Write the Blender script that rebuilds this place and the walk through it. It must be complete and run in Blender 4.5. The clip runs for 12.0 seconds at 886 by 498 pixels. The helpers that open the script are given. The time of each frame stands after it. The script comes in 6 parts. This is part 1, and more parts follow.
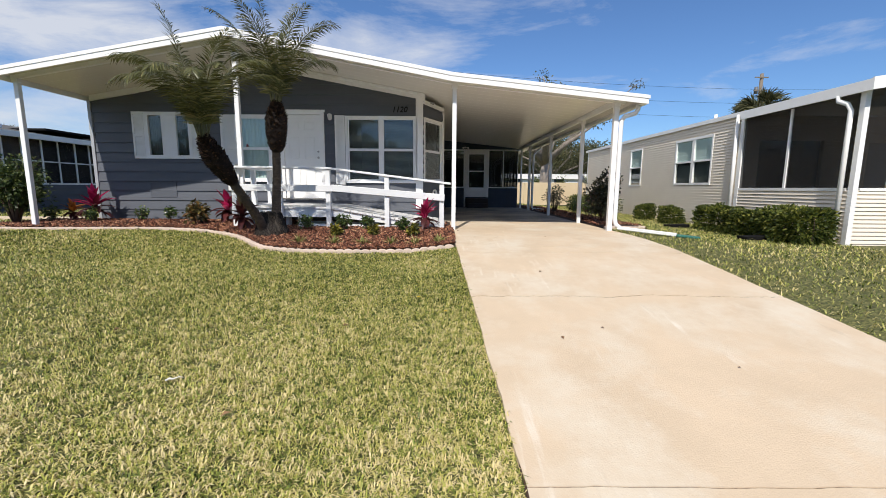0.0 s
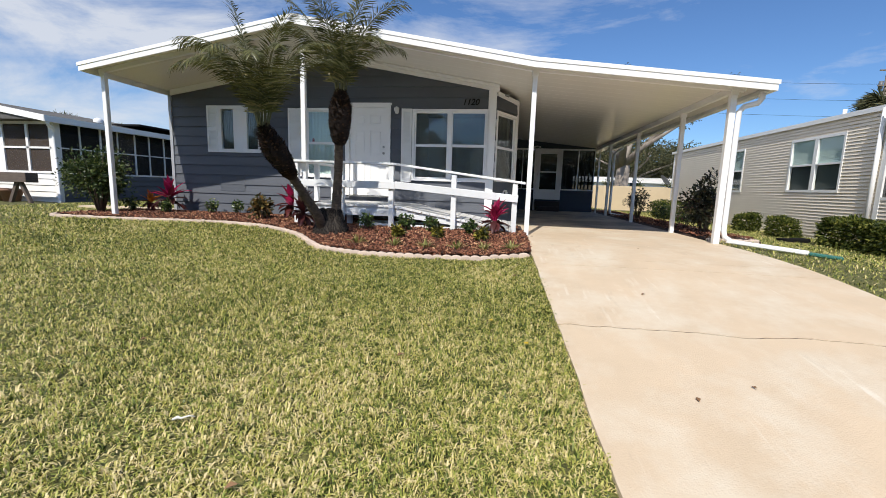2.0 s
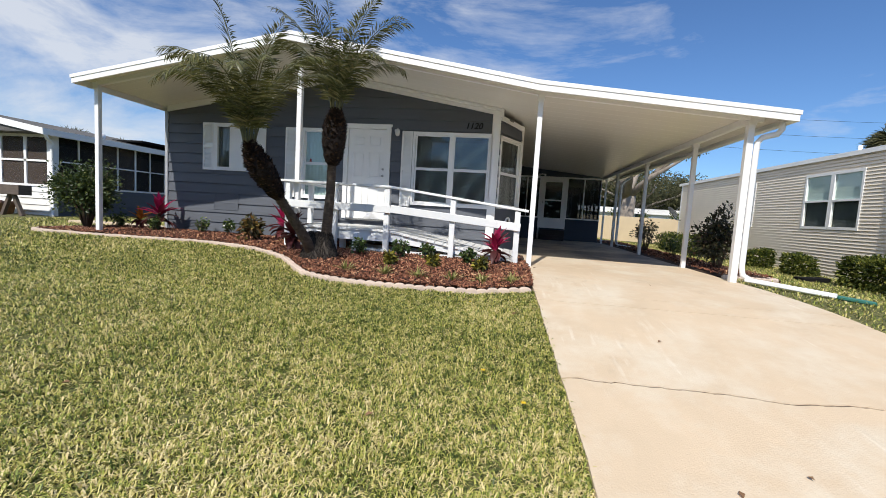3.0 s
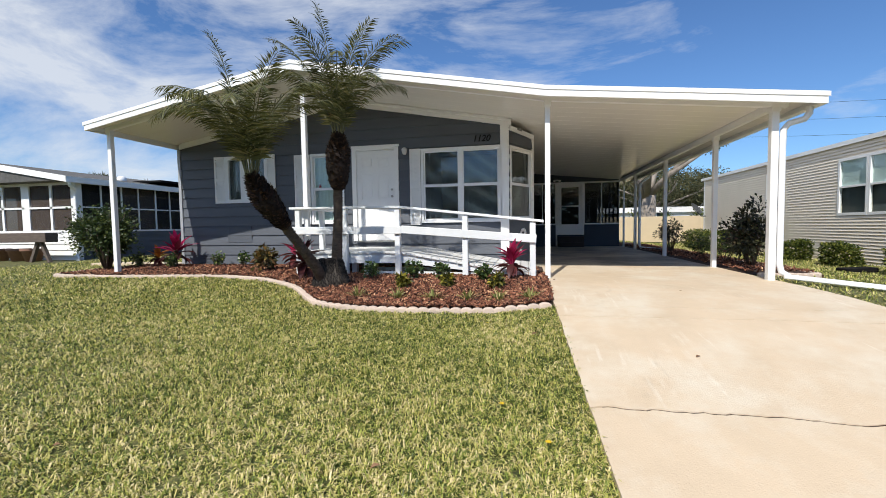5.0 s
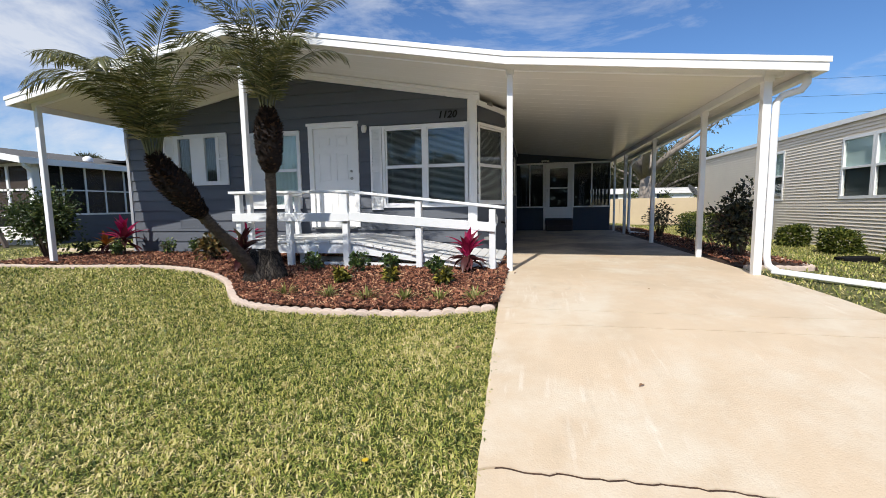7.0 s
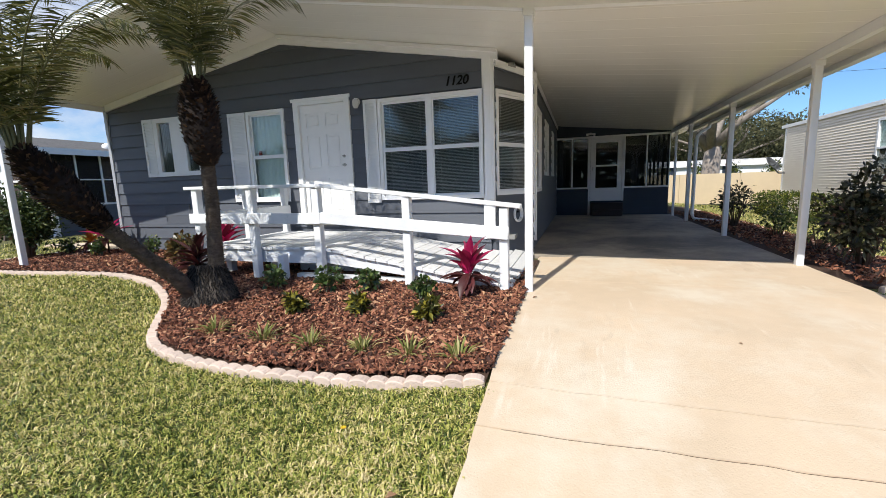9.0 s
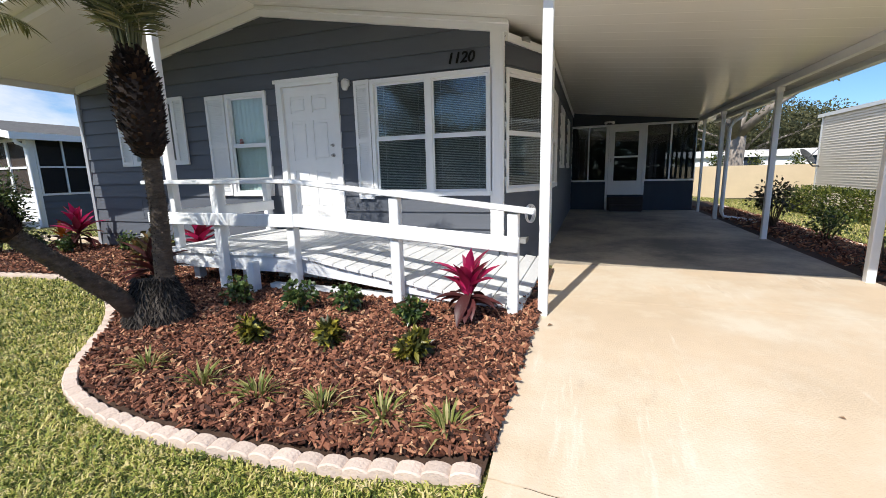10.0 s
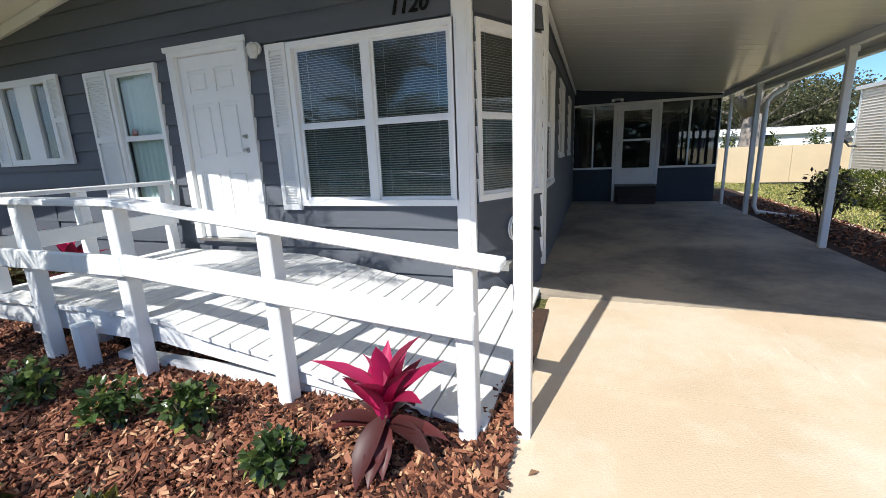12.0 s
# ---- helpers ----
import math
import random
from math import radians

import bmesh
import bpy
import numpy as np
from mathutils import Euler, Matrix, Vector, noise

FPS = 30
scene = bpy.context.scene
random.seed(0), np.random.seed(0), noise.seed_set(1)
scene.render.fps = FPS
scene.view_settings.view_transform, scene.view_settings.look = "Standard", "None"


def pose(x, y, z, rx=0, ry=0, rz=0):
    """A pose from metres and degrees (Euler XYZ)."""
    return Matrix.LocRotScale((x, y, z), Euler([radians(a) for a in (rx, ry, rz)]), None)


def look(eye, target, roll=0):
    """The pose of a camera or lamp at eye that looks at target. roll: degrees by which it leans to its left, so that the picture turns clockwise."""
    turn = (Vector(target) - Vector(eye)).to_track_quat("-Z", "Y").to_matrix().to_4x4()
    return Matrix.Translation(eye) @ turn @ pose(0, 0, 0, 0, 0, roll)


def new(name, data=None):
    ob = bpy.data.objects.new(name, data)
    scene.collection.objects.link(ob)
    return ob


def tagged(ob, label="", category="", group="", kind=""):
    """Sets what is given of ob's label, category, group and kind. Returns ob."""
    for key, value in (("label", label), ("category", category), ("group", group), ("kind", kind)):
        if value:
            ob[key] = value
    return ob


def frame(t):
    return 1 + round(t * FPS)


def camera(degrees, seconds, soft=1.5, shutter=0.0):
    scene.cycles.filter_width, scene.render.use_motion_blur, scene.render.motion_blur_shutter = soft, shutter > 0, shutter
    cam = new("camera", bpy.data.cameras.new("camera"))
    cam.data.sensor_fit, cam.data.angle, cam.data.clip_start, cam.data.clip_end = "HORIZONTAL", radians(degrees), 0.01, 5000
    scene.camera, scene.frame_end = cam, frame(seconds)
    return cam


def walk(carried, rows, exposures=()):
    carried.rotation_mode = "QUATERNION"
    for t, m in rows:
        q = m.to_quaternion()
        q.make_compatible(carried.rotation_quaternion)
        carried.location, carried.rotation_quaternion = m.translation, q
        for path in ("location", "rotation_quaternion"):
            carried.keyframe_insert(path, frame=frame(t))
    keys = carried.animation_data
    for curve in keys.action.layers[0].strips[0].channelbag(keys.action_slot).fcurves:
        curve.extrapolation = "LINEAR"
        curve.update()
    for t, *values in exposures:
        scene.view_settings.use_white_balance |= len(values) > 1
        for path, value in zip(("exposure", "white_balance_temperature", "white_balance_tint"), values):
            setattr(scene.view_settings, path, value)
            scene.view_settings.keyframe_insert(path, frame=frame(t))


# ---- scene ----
cam = camera(93.2, 12.0, soft=0.8)
PATH = [
    (0, (0.072, 0.0, 1.429), (0.084, 1.979, 1.142), 0.4),
    (0.5, (0.047, 0.107, 1.417), (0.071, 2.084, 1.115), 0.3),
    (1, (-0.049, 0.31, 1.411), (-0.045, 2.286, 1.102), 0.4),
    (1.5, (-0.124, 0.53, 1.426), (-0.163, 2.506, 1.12), 0.7),
    (2, (-0.088, 0.794, 1.395), (-0.365, 2.753, 1.107), 1.8),
    (2.5, (-0.028, 1.055, 1.387), (-0.29, 3.016, 1.092), 4.2),
    (3, (-0.041, 1.268, 1.41), (-0.343, 3.238, 1.238), 3.5),
    (3.2, (-0.048, 1.343, 1.436), (-0.396, 3.309, 1.33), 2.4),
    (4.8, (0.023, 1.499, 1.461), (-0.386, 3.456, 1.391), -0.5),
    (5, (0.022, 1.512, 1.457), (-0.377, 3.469, 1.35), -0.9),
    (5.5, (0.068, 1.565, 1.445), (-0.299, 3.523, 1.262), -1.3),
    (6, (0.307, 1.727, 1.425), (-0.032, 3.686, 1.202), -0.6),
    (6.5, (0.486, 1.96, 1.452), (0.131, 3.917, 1.236), -0.3),
    (7, (0.617, 2.327, 1.539), (0.207, 4.275, 1.339), -0.9),
    (7.2, (0.662, 2.485, 1.54), (0.233, 4.428, 1.341), -0.9),
    (8.8, (0.811, 3.832, 1.71), (0.215, 5.717, 1.408), -1.7),
    (9, (0.816, 3.976, 1.761), (0.2, 5.854, 1.454), -1.9),
    (9.5, (0.737, 4.375, 1.777), (0.096, 6.24, 1.448), -1.7),
    (10, (0.679, 4.803, 1.843), (0.023, 6.657, 1.483), -1.4),
    (10.5, (0.671, 5.241, 1.912), (-0.004, 7.082, 1.521), -1.5),
    (11, (0.628, 5.691, 1.944), (-0.057, 7.523, 1.526), -1.8),
    (11.5, (0.621, 6.112, 1.966), (-0.068, 7.934, 1.513), -2.3),
    (12, (0.611, 6.498, 1.985), (-0.053, 8.333, 1.548), -2.4),
]
walk(cam, [(t, look(eye, target, roll)) for t, eye, target, roll in PATH],
     exposures=[(0, -0.06, 6700, 11), (5, 0.02, 6550, 9), (7.5, 0.04, 6550, 10), (9, 0.16, 6500, 10), (10.5, 0.27, 6450, 10), (12, 0.36, 6350, 9)])

# ---- light ----
SUN_WAY = Vector((0.205, 1.0, -1.065)).normalized()
SUN_EL = math.asin(-SUN_WAY.z)
SUN_AZ = math.atan2(-SUN_WAY.x, -SUN_WAY.y)
world = bpy.data.worlds.new("sky")
scene.world = world
world.use_nodes = True
wn, wl = world.node_tree.nodes, world.node_tree.links
wn.clear()
w_out = wn.new("ShaderNodeOutputWorld")
w_bg = wn.new("ShaderNodeBackground")
w_sky = wn.new("ShaderNodeTexSky")
w_sky.sky_type = "NISHITA"
w_sky.sun_disc = False
w_sky.sun_elevation = SUN_EL
w_sky.sun_rotation = SUN_AZ
w_sky.air_density, w_sky.dust_density, w_sky.ozone_density = 1.0, 0.3, 2.5
w_co = wn.new("ShaderNodeTexCoord")
w_map = wn.new("ShaderNodeMapping")
w_map.inputs["Rotation"].default_value = (0.0, 0.35, 0.5)
w_map.inputs["Scale"].default_value = (1.3, 2.6, 5.5)
w_noise = wn.new("ShaderNodeTexNoise")
w_noise.inputs["Scale"].default_value = 1.5
w_noise.inputs["Detail"].default_value = 9
w_noise.inputs["Roughness"].default_value = 0.62
w_noise.inputs["Distortion"].default_value = 0.35
w_ramp = wn.new("ShaderNodeValToRGB")
w_ramp.color_ramp.elements[0].position, w_ramp.color_ramp.elements[0].color = 0.52, (0, 0, 0, 1)
w_ramp.color_ramp.elements[1].position, w_ramp.color_ramp.elements[1].color = 0.76, (0.8, 0.8, 0.8, 1)
w_mix = wn.new("ShaderNodeMix")
w_mix.data_type = "RGBA"
w_mix.inputs["B"].default_value = (6.0, 6.3, 6.8, 1)
w_tint = wn.new("ShaderNodeMix")
w_tint.data_type, w_tint.blend_type = "RGBA", "MULTIPLY"
w_tint.inputs["Factor"].default_value = 1.0
w_tint.inputs["B"].default_value = (0.56, 0.77, 1.03, 1)
wl.new(w_co.outputs["Generated"], w_map.inputs["Vector"])
wl.new(w_map.outputs["Vector"], w_noise.inputs["Vector"])
w_xyz = wn.new("ShaderNodeSeparateXYZ")
w_lean = wn.new("ShaderNodeMath")
w_lean.operation = "MULTIPLY_ADD"
w_lean.inputs[1].default_value = -0.2
wl.new(w_co.outputs["Generated"], w_xyz.inputs["Vector"])
wl.new(w_xyz.outputs["X"], w_lean.inputs[0])
wl.new(w_noise.outputs["Fac"], w_lean.inputs[2])
w_high = wn.new("ShaderNodeMath")
w_high.operation = "MULTIPLY_ADD"
w_high.inputs[1].default_value = 0.15
wl.new(w_xyz.outputs["Z"], w_high.inputs[0])
wl.new(w_lean.outputs["Value"], w_high.inputs[2])
wl.new(w_high.outputs["Value"], w_ramp.inputs["Fac"])
wl.new(w_ramp.outputs["Color"], w_mix.inputs["Factor"])
wl.new(w_sky.outputs["Color"], w_tint.inputs["A"])
wl.new(w_tint.outputs["Result"], w_mix.inputs["A"])
wl.new(w_mix.outputs["Result"], w_bg.inputs["Color"])
wl.new(w_bg.outputs["Background"], w_out.inputs["Surface"])
w_bg.inputs["Strength"].default_value = 0.13

sun_data = bpy.data.lights.new("sun", "SUN")
sun_data.energy, sun_data.angle, sun_data.color = 4.75, radians(0.55), (1.0, 0.955, 0.88)
sun = new("sun", sun_data)
sun.matrix_world = look((0, 0, 30), Vector((0, 0, 30)) + SUN_WAY)


# ---- materials ----
def surface(name, a, b=None, scale=3.0, rough=0.6, bump=0.15, grain=60.0, metal=0.0, vary=0.0, island=False, stretch=(1, 1, 1),
            stain=None, stain_scale=0.7, stain_at=(0.5, 0.7), spec=0.5, through_light=0.0):
    """Two tones mixed by broad noise, fine grain relief, optional stains, and a variation per object or per island."""
    m = bpy.data.materials.new(name)
    m.use_nodes = True
    n, l = m.node_tree.nodes, m.node_tree.links
    p = n["Principled BSDF"]
    b = b or tuple(v * 0.8 for v in a)
    co = n.new("ShaderNodeTexCoord")
    mp = n.new("ShaderNodeMapping")
    mp.inputs["Scale"].default_value = stretch
    l.new(co.outputs["Object"], mp.inputs["Vector"])
    n1 = n.new("ShaderNodeTexNoise")
    n1.inputs["Scale"].default_value, n1.inputs["Detail"].default_value, n1.inputs["Roughness"].default_value = scale, 6, 0.65
    l.new(mp.outputs["Vector"], n1.inputs["Vector"])
    r1 = n.new("ShaderNodeValToRGB")
    r1.color_ramp.elements[0].position, r1.color_ramp.elements[0].color = 0.35, (*a, 1)
    r1.color_ramp.elements[1].position, r1.color_ramp.elements[1].color = 0.68, (*b, 1)
    l.new(n1.outputs["Fac"], r1.inputs["Fac"])
    colour = r1.outputs["Color"]
    n2 = n.new("ShaderNodeTexNoise")
    n2.inputs["Scale"].default_value, n2.inputs["Detail"].default_value = grain, 4
    l.new(mp.outputs["Vector"], n2.inputs["Vector"])
    if stain:
        n3 = n.new("ShaderNodeTexNoise")
        n3.inputs["Scale"].default_value, n3.inputs["Detail"].default_value, n3.inputs["Roughness"].default_value = stain_scale, 8, 0.7
        l.new(co.outputs["Object"], n3.inputs["Vector"])
        r3 = n.new("ShaderNodeValToRGB")
        r3.color_ramp.elements[0].position, r3.color_ramp.elements[0].color = stain_at[0], (0, 0, 0, 1)
        r3.color_ramp.elements[1].position, r3.color_ramp.elements[1].color = stain_at[1], (1, 1, 1, 1)
        l.new(n3.outputs["Fac"], r3.inputs["Fac"])
        mx = n.new("ShaderNodeMix")
        mx.data_type = "RGBA"
        mx.inputs["B"].default_value = (*stain, 1)
        l.new(r3.outputs["Color"], mx.inputs["Factor"])
        l.new(colour, mx.inputs["A"])
        colour = mx.outputs["Result"]
    if vary:
        src = n.new("ShaderNodeNewGeometry") if island else n.new("ShaderNodeObjectInfo")
        hs = n.new("ShaderNodeHueSaturation")
        ml = n.new("ShaderNodeMapRange")
        ml.inputs["To Min"].default_value, ml.inputs["To Max"].default_value = 1 - vary, 1 + vary
        l.new(src.outputs["Random Per Island" if island else "Random"], ml.inputs["Value"])
        l.new(ml.outputs["Result"], hs.inputs["Value"])
        l.new(colour, hs.inputs["Color"])
        colour = hs.outputs["Color"]
    l.new(colour, p.inputs["Base Color"])
    p.inputs["Roughness"].default_value = rough
    p.inputs["Metallic"].default_value = metal
    p.inputs["Specular IOR Level"].default_value = spec
    if bump:
        bp = n.new("ShaderNodeBump")
        bp.inputs["Strength"].default_value, bp.inputs["Distance"].default_value = bump, 0.01
        l.new(n2.outputs["Fac"], bp.inputs["Height"])
        l.new(bp.outputs["Normal"], p.inputs["Normal"])
    if through_light:
        tr = n.new("ShaderNodeBsdfTranslucent")
        l.new(colour, tr.inputs["Color"])
        ms = n.new("ShaderNodeMixShader")
        ms.inputs["Fac"].default_value = through_light
        out = n["Material Output"]
        l.new(p.outputs["BSDF"], ms.inputs[1])
        l.new(tr.outputs["BSDF"], ms.inputs[2])
        l.new(ms.outputs["Shader"], out.inputs["Surface"])
    return m


def tones(name, stops, rough=0.6, through_light=0.25, spec=0.3, patch=0.0):
    """Foliage and chips: one of several tones for each island."""
    m = bpy.data.materials.new(name)
    m.use_nodes = True
    n, l = m.node_tree.nodes, m.node_tree.links
    p = n["Principled BSDF"]
    g = n.new("ShaderNodeNewGeometry")
    r = n.new("ShaderNodeValToRGB")
    r.color_ramp.elements[0].position, r.color_ramp.elements[0].color = stops[0][0], (*stops[0][1], 1)
    r.color_ramp.elements[1].position, r.color_ramp.elements[1].color = stops[-1][0], (*stops[-1][1], 1)
    for at, c in stops[1:-1]:
        r.color_ramp.elements.new(at).color = (*c, 1)
    pick = g.outputs["Random Per Island"]
    if patch:
        co = n.new("ShaderNodeTexCoord")
        nz = n.new("ShaderNodeTexNoise")
        nz.inputs["Scale"].default_value, nz.inputs["Detail"].default_value, nz.inputs["Roughness"].default_value = 0.9, 5, 0.6
        l.new(co.outputs["Object"], nz.inputs["Vector"])
        sh = n.new("ShaderNodeMath")
        sh.operation = "MULTIPLY_ADD"
        sh.inputs[1].default_value, sh.inputs[2].default_value = patch, -0.5 * patch
        ad = n.new("ShaderNodeMath")
        ad.operation, ad.use_clamp = "ADD", True
        l.new(nz.outputs["Fac"], sh.inputs[0])
        l.new(sh.outputs["Value"], ad.inputs[0])
        l.new(pick, ad.inputs[1])
        # Clump-scale tone: straw tufts and, as dark tones, the shadow between clumps.
        tufts = n.new("ShaderNodeTexNoise")
        tufts.inputs["Scale"].default_value, tufts.inputs["Detail"].default_value = 15.0, 4
        l.new(co.outputs["Object"], tufts.inputs["Vector"])
        t2 = n.new("ShaderNodeMath")
        t2.operation = "MULTIPLY_ADD"
        t2.inputs[1].default_value, t2.inputs[2].default_value = 1.7, -0.82
        l.new(tufts.outputs["Fac"], t2.inputs[0])
        xyz = n.new("ShaderNodeSeparateXYZ")
        l.new(co.outputs["Object"], xyz.inputs["Vector"])
        dry = n.new("ShaderNodeMapRange")
        dry.inputs["From Min"].default_value, dry.inputs["From Max"].default_value = 1.5, 4.2
        dry.inputs["To Min"].default_value, dry.inputs["To Max"].default_value = 0.15, -0.14
        l.new(xyz.outputs["Y"], dry.inputs["Value"])
        a2 = n.new("ShaderNodeMath")
        a2.operation = "ADD"
        l.new(t2.outputs["Value"], a2.inputs[0])
        l.new(dry.outputs["Result"], a2.inputs[1])
        a3 = n.new("ShaderNodeMath")
        a3.operation, a3.use_clamp = "ADD", True
        ad.use_clamp = False
        l.new(ad.outputs["Value"], a3.inputs[0])
        l.new(a2.outputs["Value"], a3.inputs[1])
        pick = a3.outputs["Value"]
    l.new(pick, r.inputs["Fac"])
    l.new(r.outputs["Color"], p.inputs["Base Color"])
    p.inputs["Roughness"].default_value = rough
    p.inputs["Specular IOR Level"].default_value = spec
    if through_light:
        tr = n.new("ShaderNodeBsdfTranslucent")
        l.new(r.outputs["Color"], tr.inputs["Color"])
        ms = n.new("ShaderNodeMixShader")
        ms.inputs["Fac"].default_value = through_light
        l.new(p.outputs["BSDF"], ms.inputs[1])
        l.new(tr.outputs["BSDF"], ms.inputs[2])
        l.new(ms.outputs["Shader"], n["Material Output"].inputs["Surface"])
    return m


def glass(name, tint=(0.88, 0.92, 0.92), gloss=1.0):
    """A thin pane: what lies behind it, with a reflection that grows at a slant."""
    m = bpy.data.materials.new(name)
    m.use_nodes = True
    n, l = m.node_tree.nodes, m.node_tree.links
    n.remove(n["Principled BSDF"])
    t = n.new("ShaderNodeBsdfTransparent")
    t.inputs["Color"].default_value = (*tint, 1)
    g = n.new("ShaderNodeBsdfGlossy")
    g.inputs["Roughness"].default_value = 0.02
    f = n.new("ShaderNodeLayerWeight")
    f.inputs["Blend"].default_value = 0.5
    pw = n.new("ShaderNodeMath")
    pw.operation = "POWER"
    pw.inputs[1].default_value = 4.5
    l.new(f.outputs["Facing"], pw.inputs[0])
    k = n.new("ShaderNodeMath")
    k.operation, k.use_clamp = "MULTIPLY_ADD", True
    k.inputs[1].default_value, k.inputs[2].default_value = 0.9 * gloss, 0.05 * gloss
    ms = n.new("ShaderNodeMixShader")
    l.new(pw.outputs["Value"], k.inputs[0])
    l.new(k.outputs["Value"], ms.inputs["Fac"])
    l.new(t.outputs["BSDF"], ms.inputs[1])
    l.new(g.outputs["BSDF"], ms.inputs[2])
    l.new(ms.outputs["Shader"], n["Material Output"].inputs["Surface"])
    return m


def screen(name, colour=(0.012, 0.011, 0.010), solid=0.55):
    """Insect screen: a fine dark weave, too fine to be seen as threads."""
    m = bpy.data.materials.new(name)
    m.use_nodes = True
    n, l = m.node_tree.nodes, m.node_tree.links
    p = n["Principled BSDF"]
    p.inputs["Base Color"].default_value = (*colour, 1)
    p.inputs["Roughness"].default_value = 0.7
    t = n.new("ShaderNodeBsdfTransparent")
    ms = n.new("ShaderNodeMixShader")
    ms.inputs["Fac"].default_value = solid
    l.new(t.outputs["BSDF"], ms.inputs[1])
    l.new(p.outputs["BSDF"], ms.inputs[2])
    l.new(ms.outputs["Shader"], n["Material Output"].inputs["Surface"])
    return m


M_NAVY = surface("navy_siding", (0.088, 0.098, 0.118), (0.102, 0.113, 0.135), 1.6, 0.6, 0.12, 45, vary=0.06, stretch=(0.6, 1, 3))
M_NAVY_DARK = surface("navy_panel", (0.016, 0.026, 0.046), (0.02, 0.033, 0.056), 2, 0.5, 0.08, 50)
M_WHITE = surface("white_paint", (0.87, 0.87, 0.86), (0.83, 0.83, 0.82), 2.2, 0.42, 0.05, 40)
M_WHITE_WOOD = surface("white_painted_wood", (0.80, 0.81, 0.81), (0.72, 0.74, 0.75), 3.0, 0.5, 0.25, 30, vary=0.05, stretch=(1, 1, 1),
                       stain=(0.5, 0.53, 0.54), stain_scale=5, stain_at=(0.62, 0.8))
M_DECK = surface("white_deck_paint", (0.78, 0.78, 0.77), (0.68, 0.69, 0.69), 4.0, 0.5, 0.3, 25, vary=0.06, stretch=(4, 0.6, 4),
                 stain=(0.45, 0.46, 0.46), stain_scale=4, stain_at=(0.6, 0.82))
M_CEIL = surface("white_roof_pan", (0.87, 0.85, 0.80), (0.83, 0.81, 0.755), 0.9, 0.24, 0.03, 12, stretch=(0.5, 3, 1))
M_ALU = surface("white_aluminium", (0.86, 0.865, 0.87), (0.82, 0.825, 0.83), 1.5, 0.35, 0.02, 30)
M_CONC = surface("cream_painted_concrete", (0.64, 0.505, 0.355), (0.565, 0.445, 0.31), 1.4, 0.75, 0.25, 90,
                 stain=(0.66, 0.575, 0.45), stain_scale=1.1, stain_at=(0.46, 0.66))


def scuff(m, tint, along, angle, amount):
    """Pale rubbed streaks over a painted floor, in scattered patches."""
    n, l = m.node_tree.nodes, m.node_tree.links
    p = n["Principled BSDF"]
    old = p.inputs["Base Color"].links[0].from_socket
    co = n.new("ShaderNodeTexCoord")
    mp = n.new("ShaderNodeMapping")
    mp.inputs["Scale"].default_value, mp.inputs["Rotation"].default_value = along, (0, 0, angle)
    l.new(co.outputs["Object"], mp.inputs["Vector"])
    fac = []
    for scale, lo, hi, vec in ((1.0, 0.56, 0.66, mp.outputs["Vector"]), (0.9, 0.5, 0.66, co.outputs["Object"])):
        z = n.new("ShaderNodeTexNoise")
        z.inputs["Scale"].default_value, z.inputs["Detail"].default_value, z.inputs["Roughness"].default_value = scale, 7, 0.65
        l.new(vec, z.inputs["Vector"])
        r = n.new("ShaderNodeMapRange")
        r.inputs["From Min"].default_value, r.inputs["From Max"].default_value = lo, hi
        l.new(z.outputs["Fac"], r.inputs["Value"])
        fac.append(r.outputs["Result"])
    k = n.new("ShaderNodeMath")
    k.operation = "MULTIPLY"
    l.new(fac[0], k.inputs[0])
    l.new(fac[1], k.inputs[1])
    k2 = n.new("ShaderNodeMath")
    k2.operation = "MULTIPLY"
    k2.inputs[1].default_value = amount
    l.new(k.outputs["Value"], k2.inputs[0])
    mx = n.new("ShaderNodeMix")
    mx.data_type = "RGBA"
    mx.inputs["B"].default_value = (*tint, 1)
    l.new(k2.outputs["Value"], mx.inputs["Factor"])
    l.new(old, mx.inputs["A"])
    l.new(mx.outputs["Result"], p.inputs["Base Color"])


scuff(M_CONC, (0.76, 0.70, 0.60), (13, 1.3, 1), 0.35, 0.7)
scuff(M_CONC, (0.30, 0.24, 0.18), (9, 2.2, 1), -0.25, 0.25)
# Real dark stains; the cream base is also toned down for roof shade.
M_PAD = surface("stained_shaded_concrete", (0.46, 0.39, 0.30), (0.36, 0.31, 0.25), 0.7, 0.7, 0.2, 90,
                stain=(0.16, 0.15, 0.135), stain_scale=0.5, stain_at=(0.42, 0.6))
M_EDGE = surface("cast_concrete_edging", (0.66, 0.53, 0.44), (0.54, 0.43, 0.36), 6, 0.85, 0.6, 60, vary=0.09)
M_SOIL = surface("soil", (0.045, 0.026, 0.017), (0.08, 0.042, 0.026), 9, 0.95, 0.8, 40)
# Contrasting specks stand in for far blades and the shaded gaps between them.
M_TURF = surface("turf_thatch_gap_shade", (0.02, 0.026, 0.006), (0.25, 0.235, 0.075), 26, 0.95, 1.0, 45, stain=(0.04, 0.056, 0.012), stain_scale=40, stain_at=(0.5, 0.62))
M_GRASS = tones("grass_blades", [(0.0, (0.055, 0.08, 0.015)), (0.25, (0.25, 0.30, 0.06)), (0.5, (0.48, 0.465, 0.115)), (0.75, (0.63, 0.54, 0.22)), (1.0, (0.77, 0.65, 0.36))], 0.45, 0.15, patch=0.9)
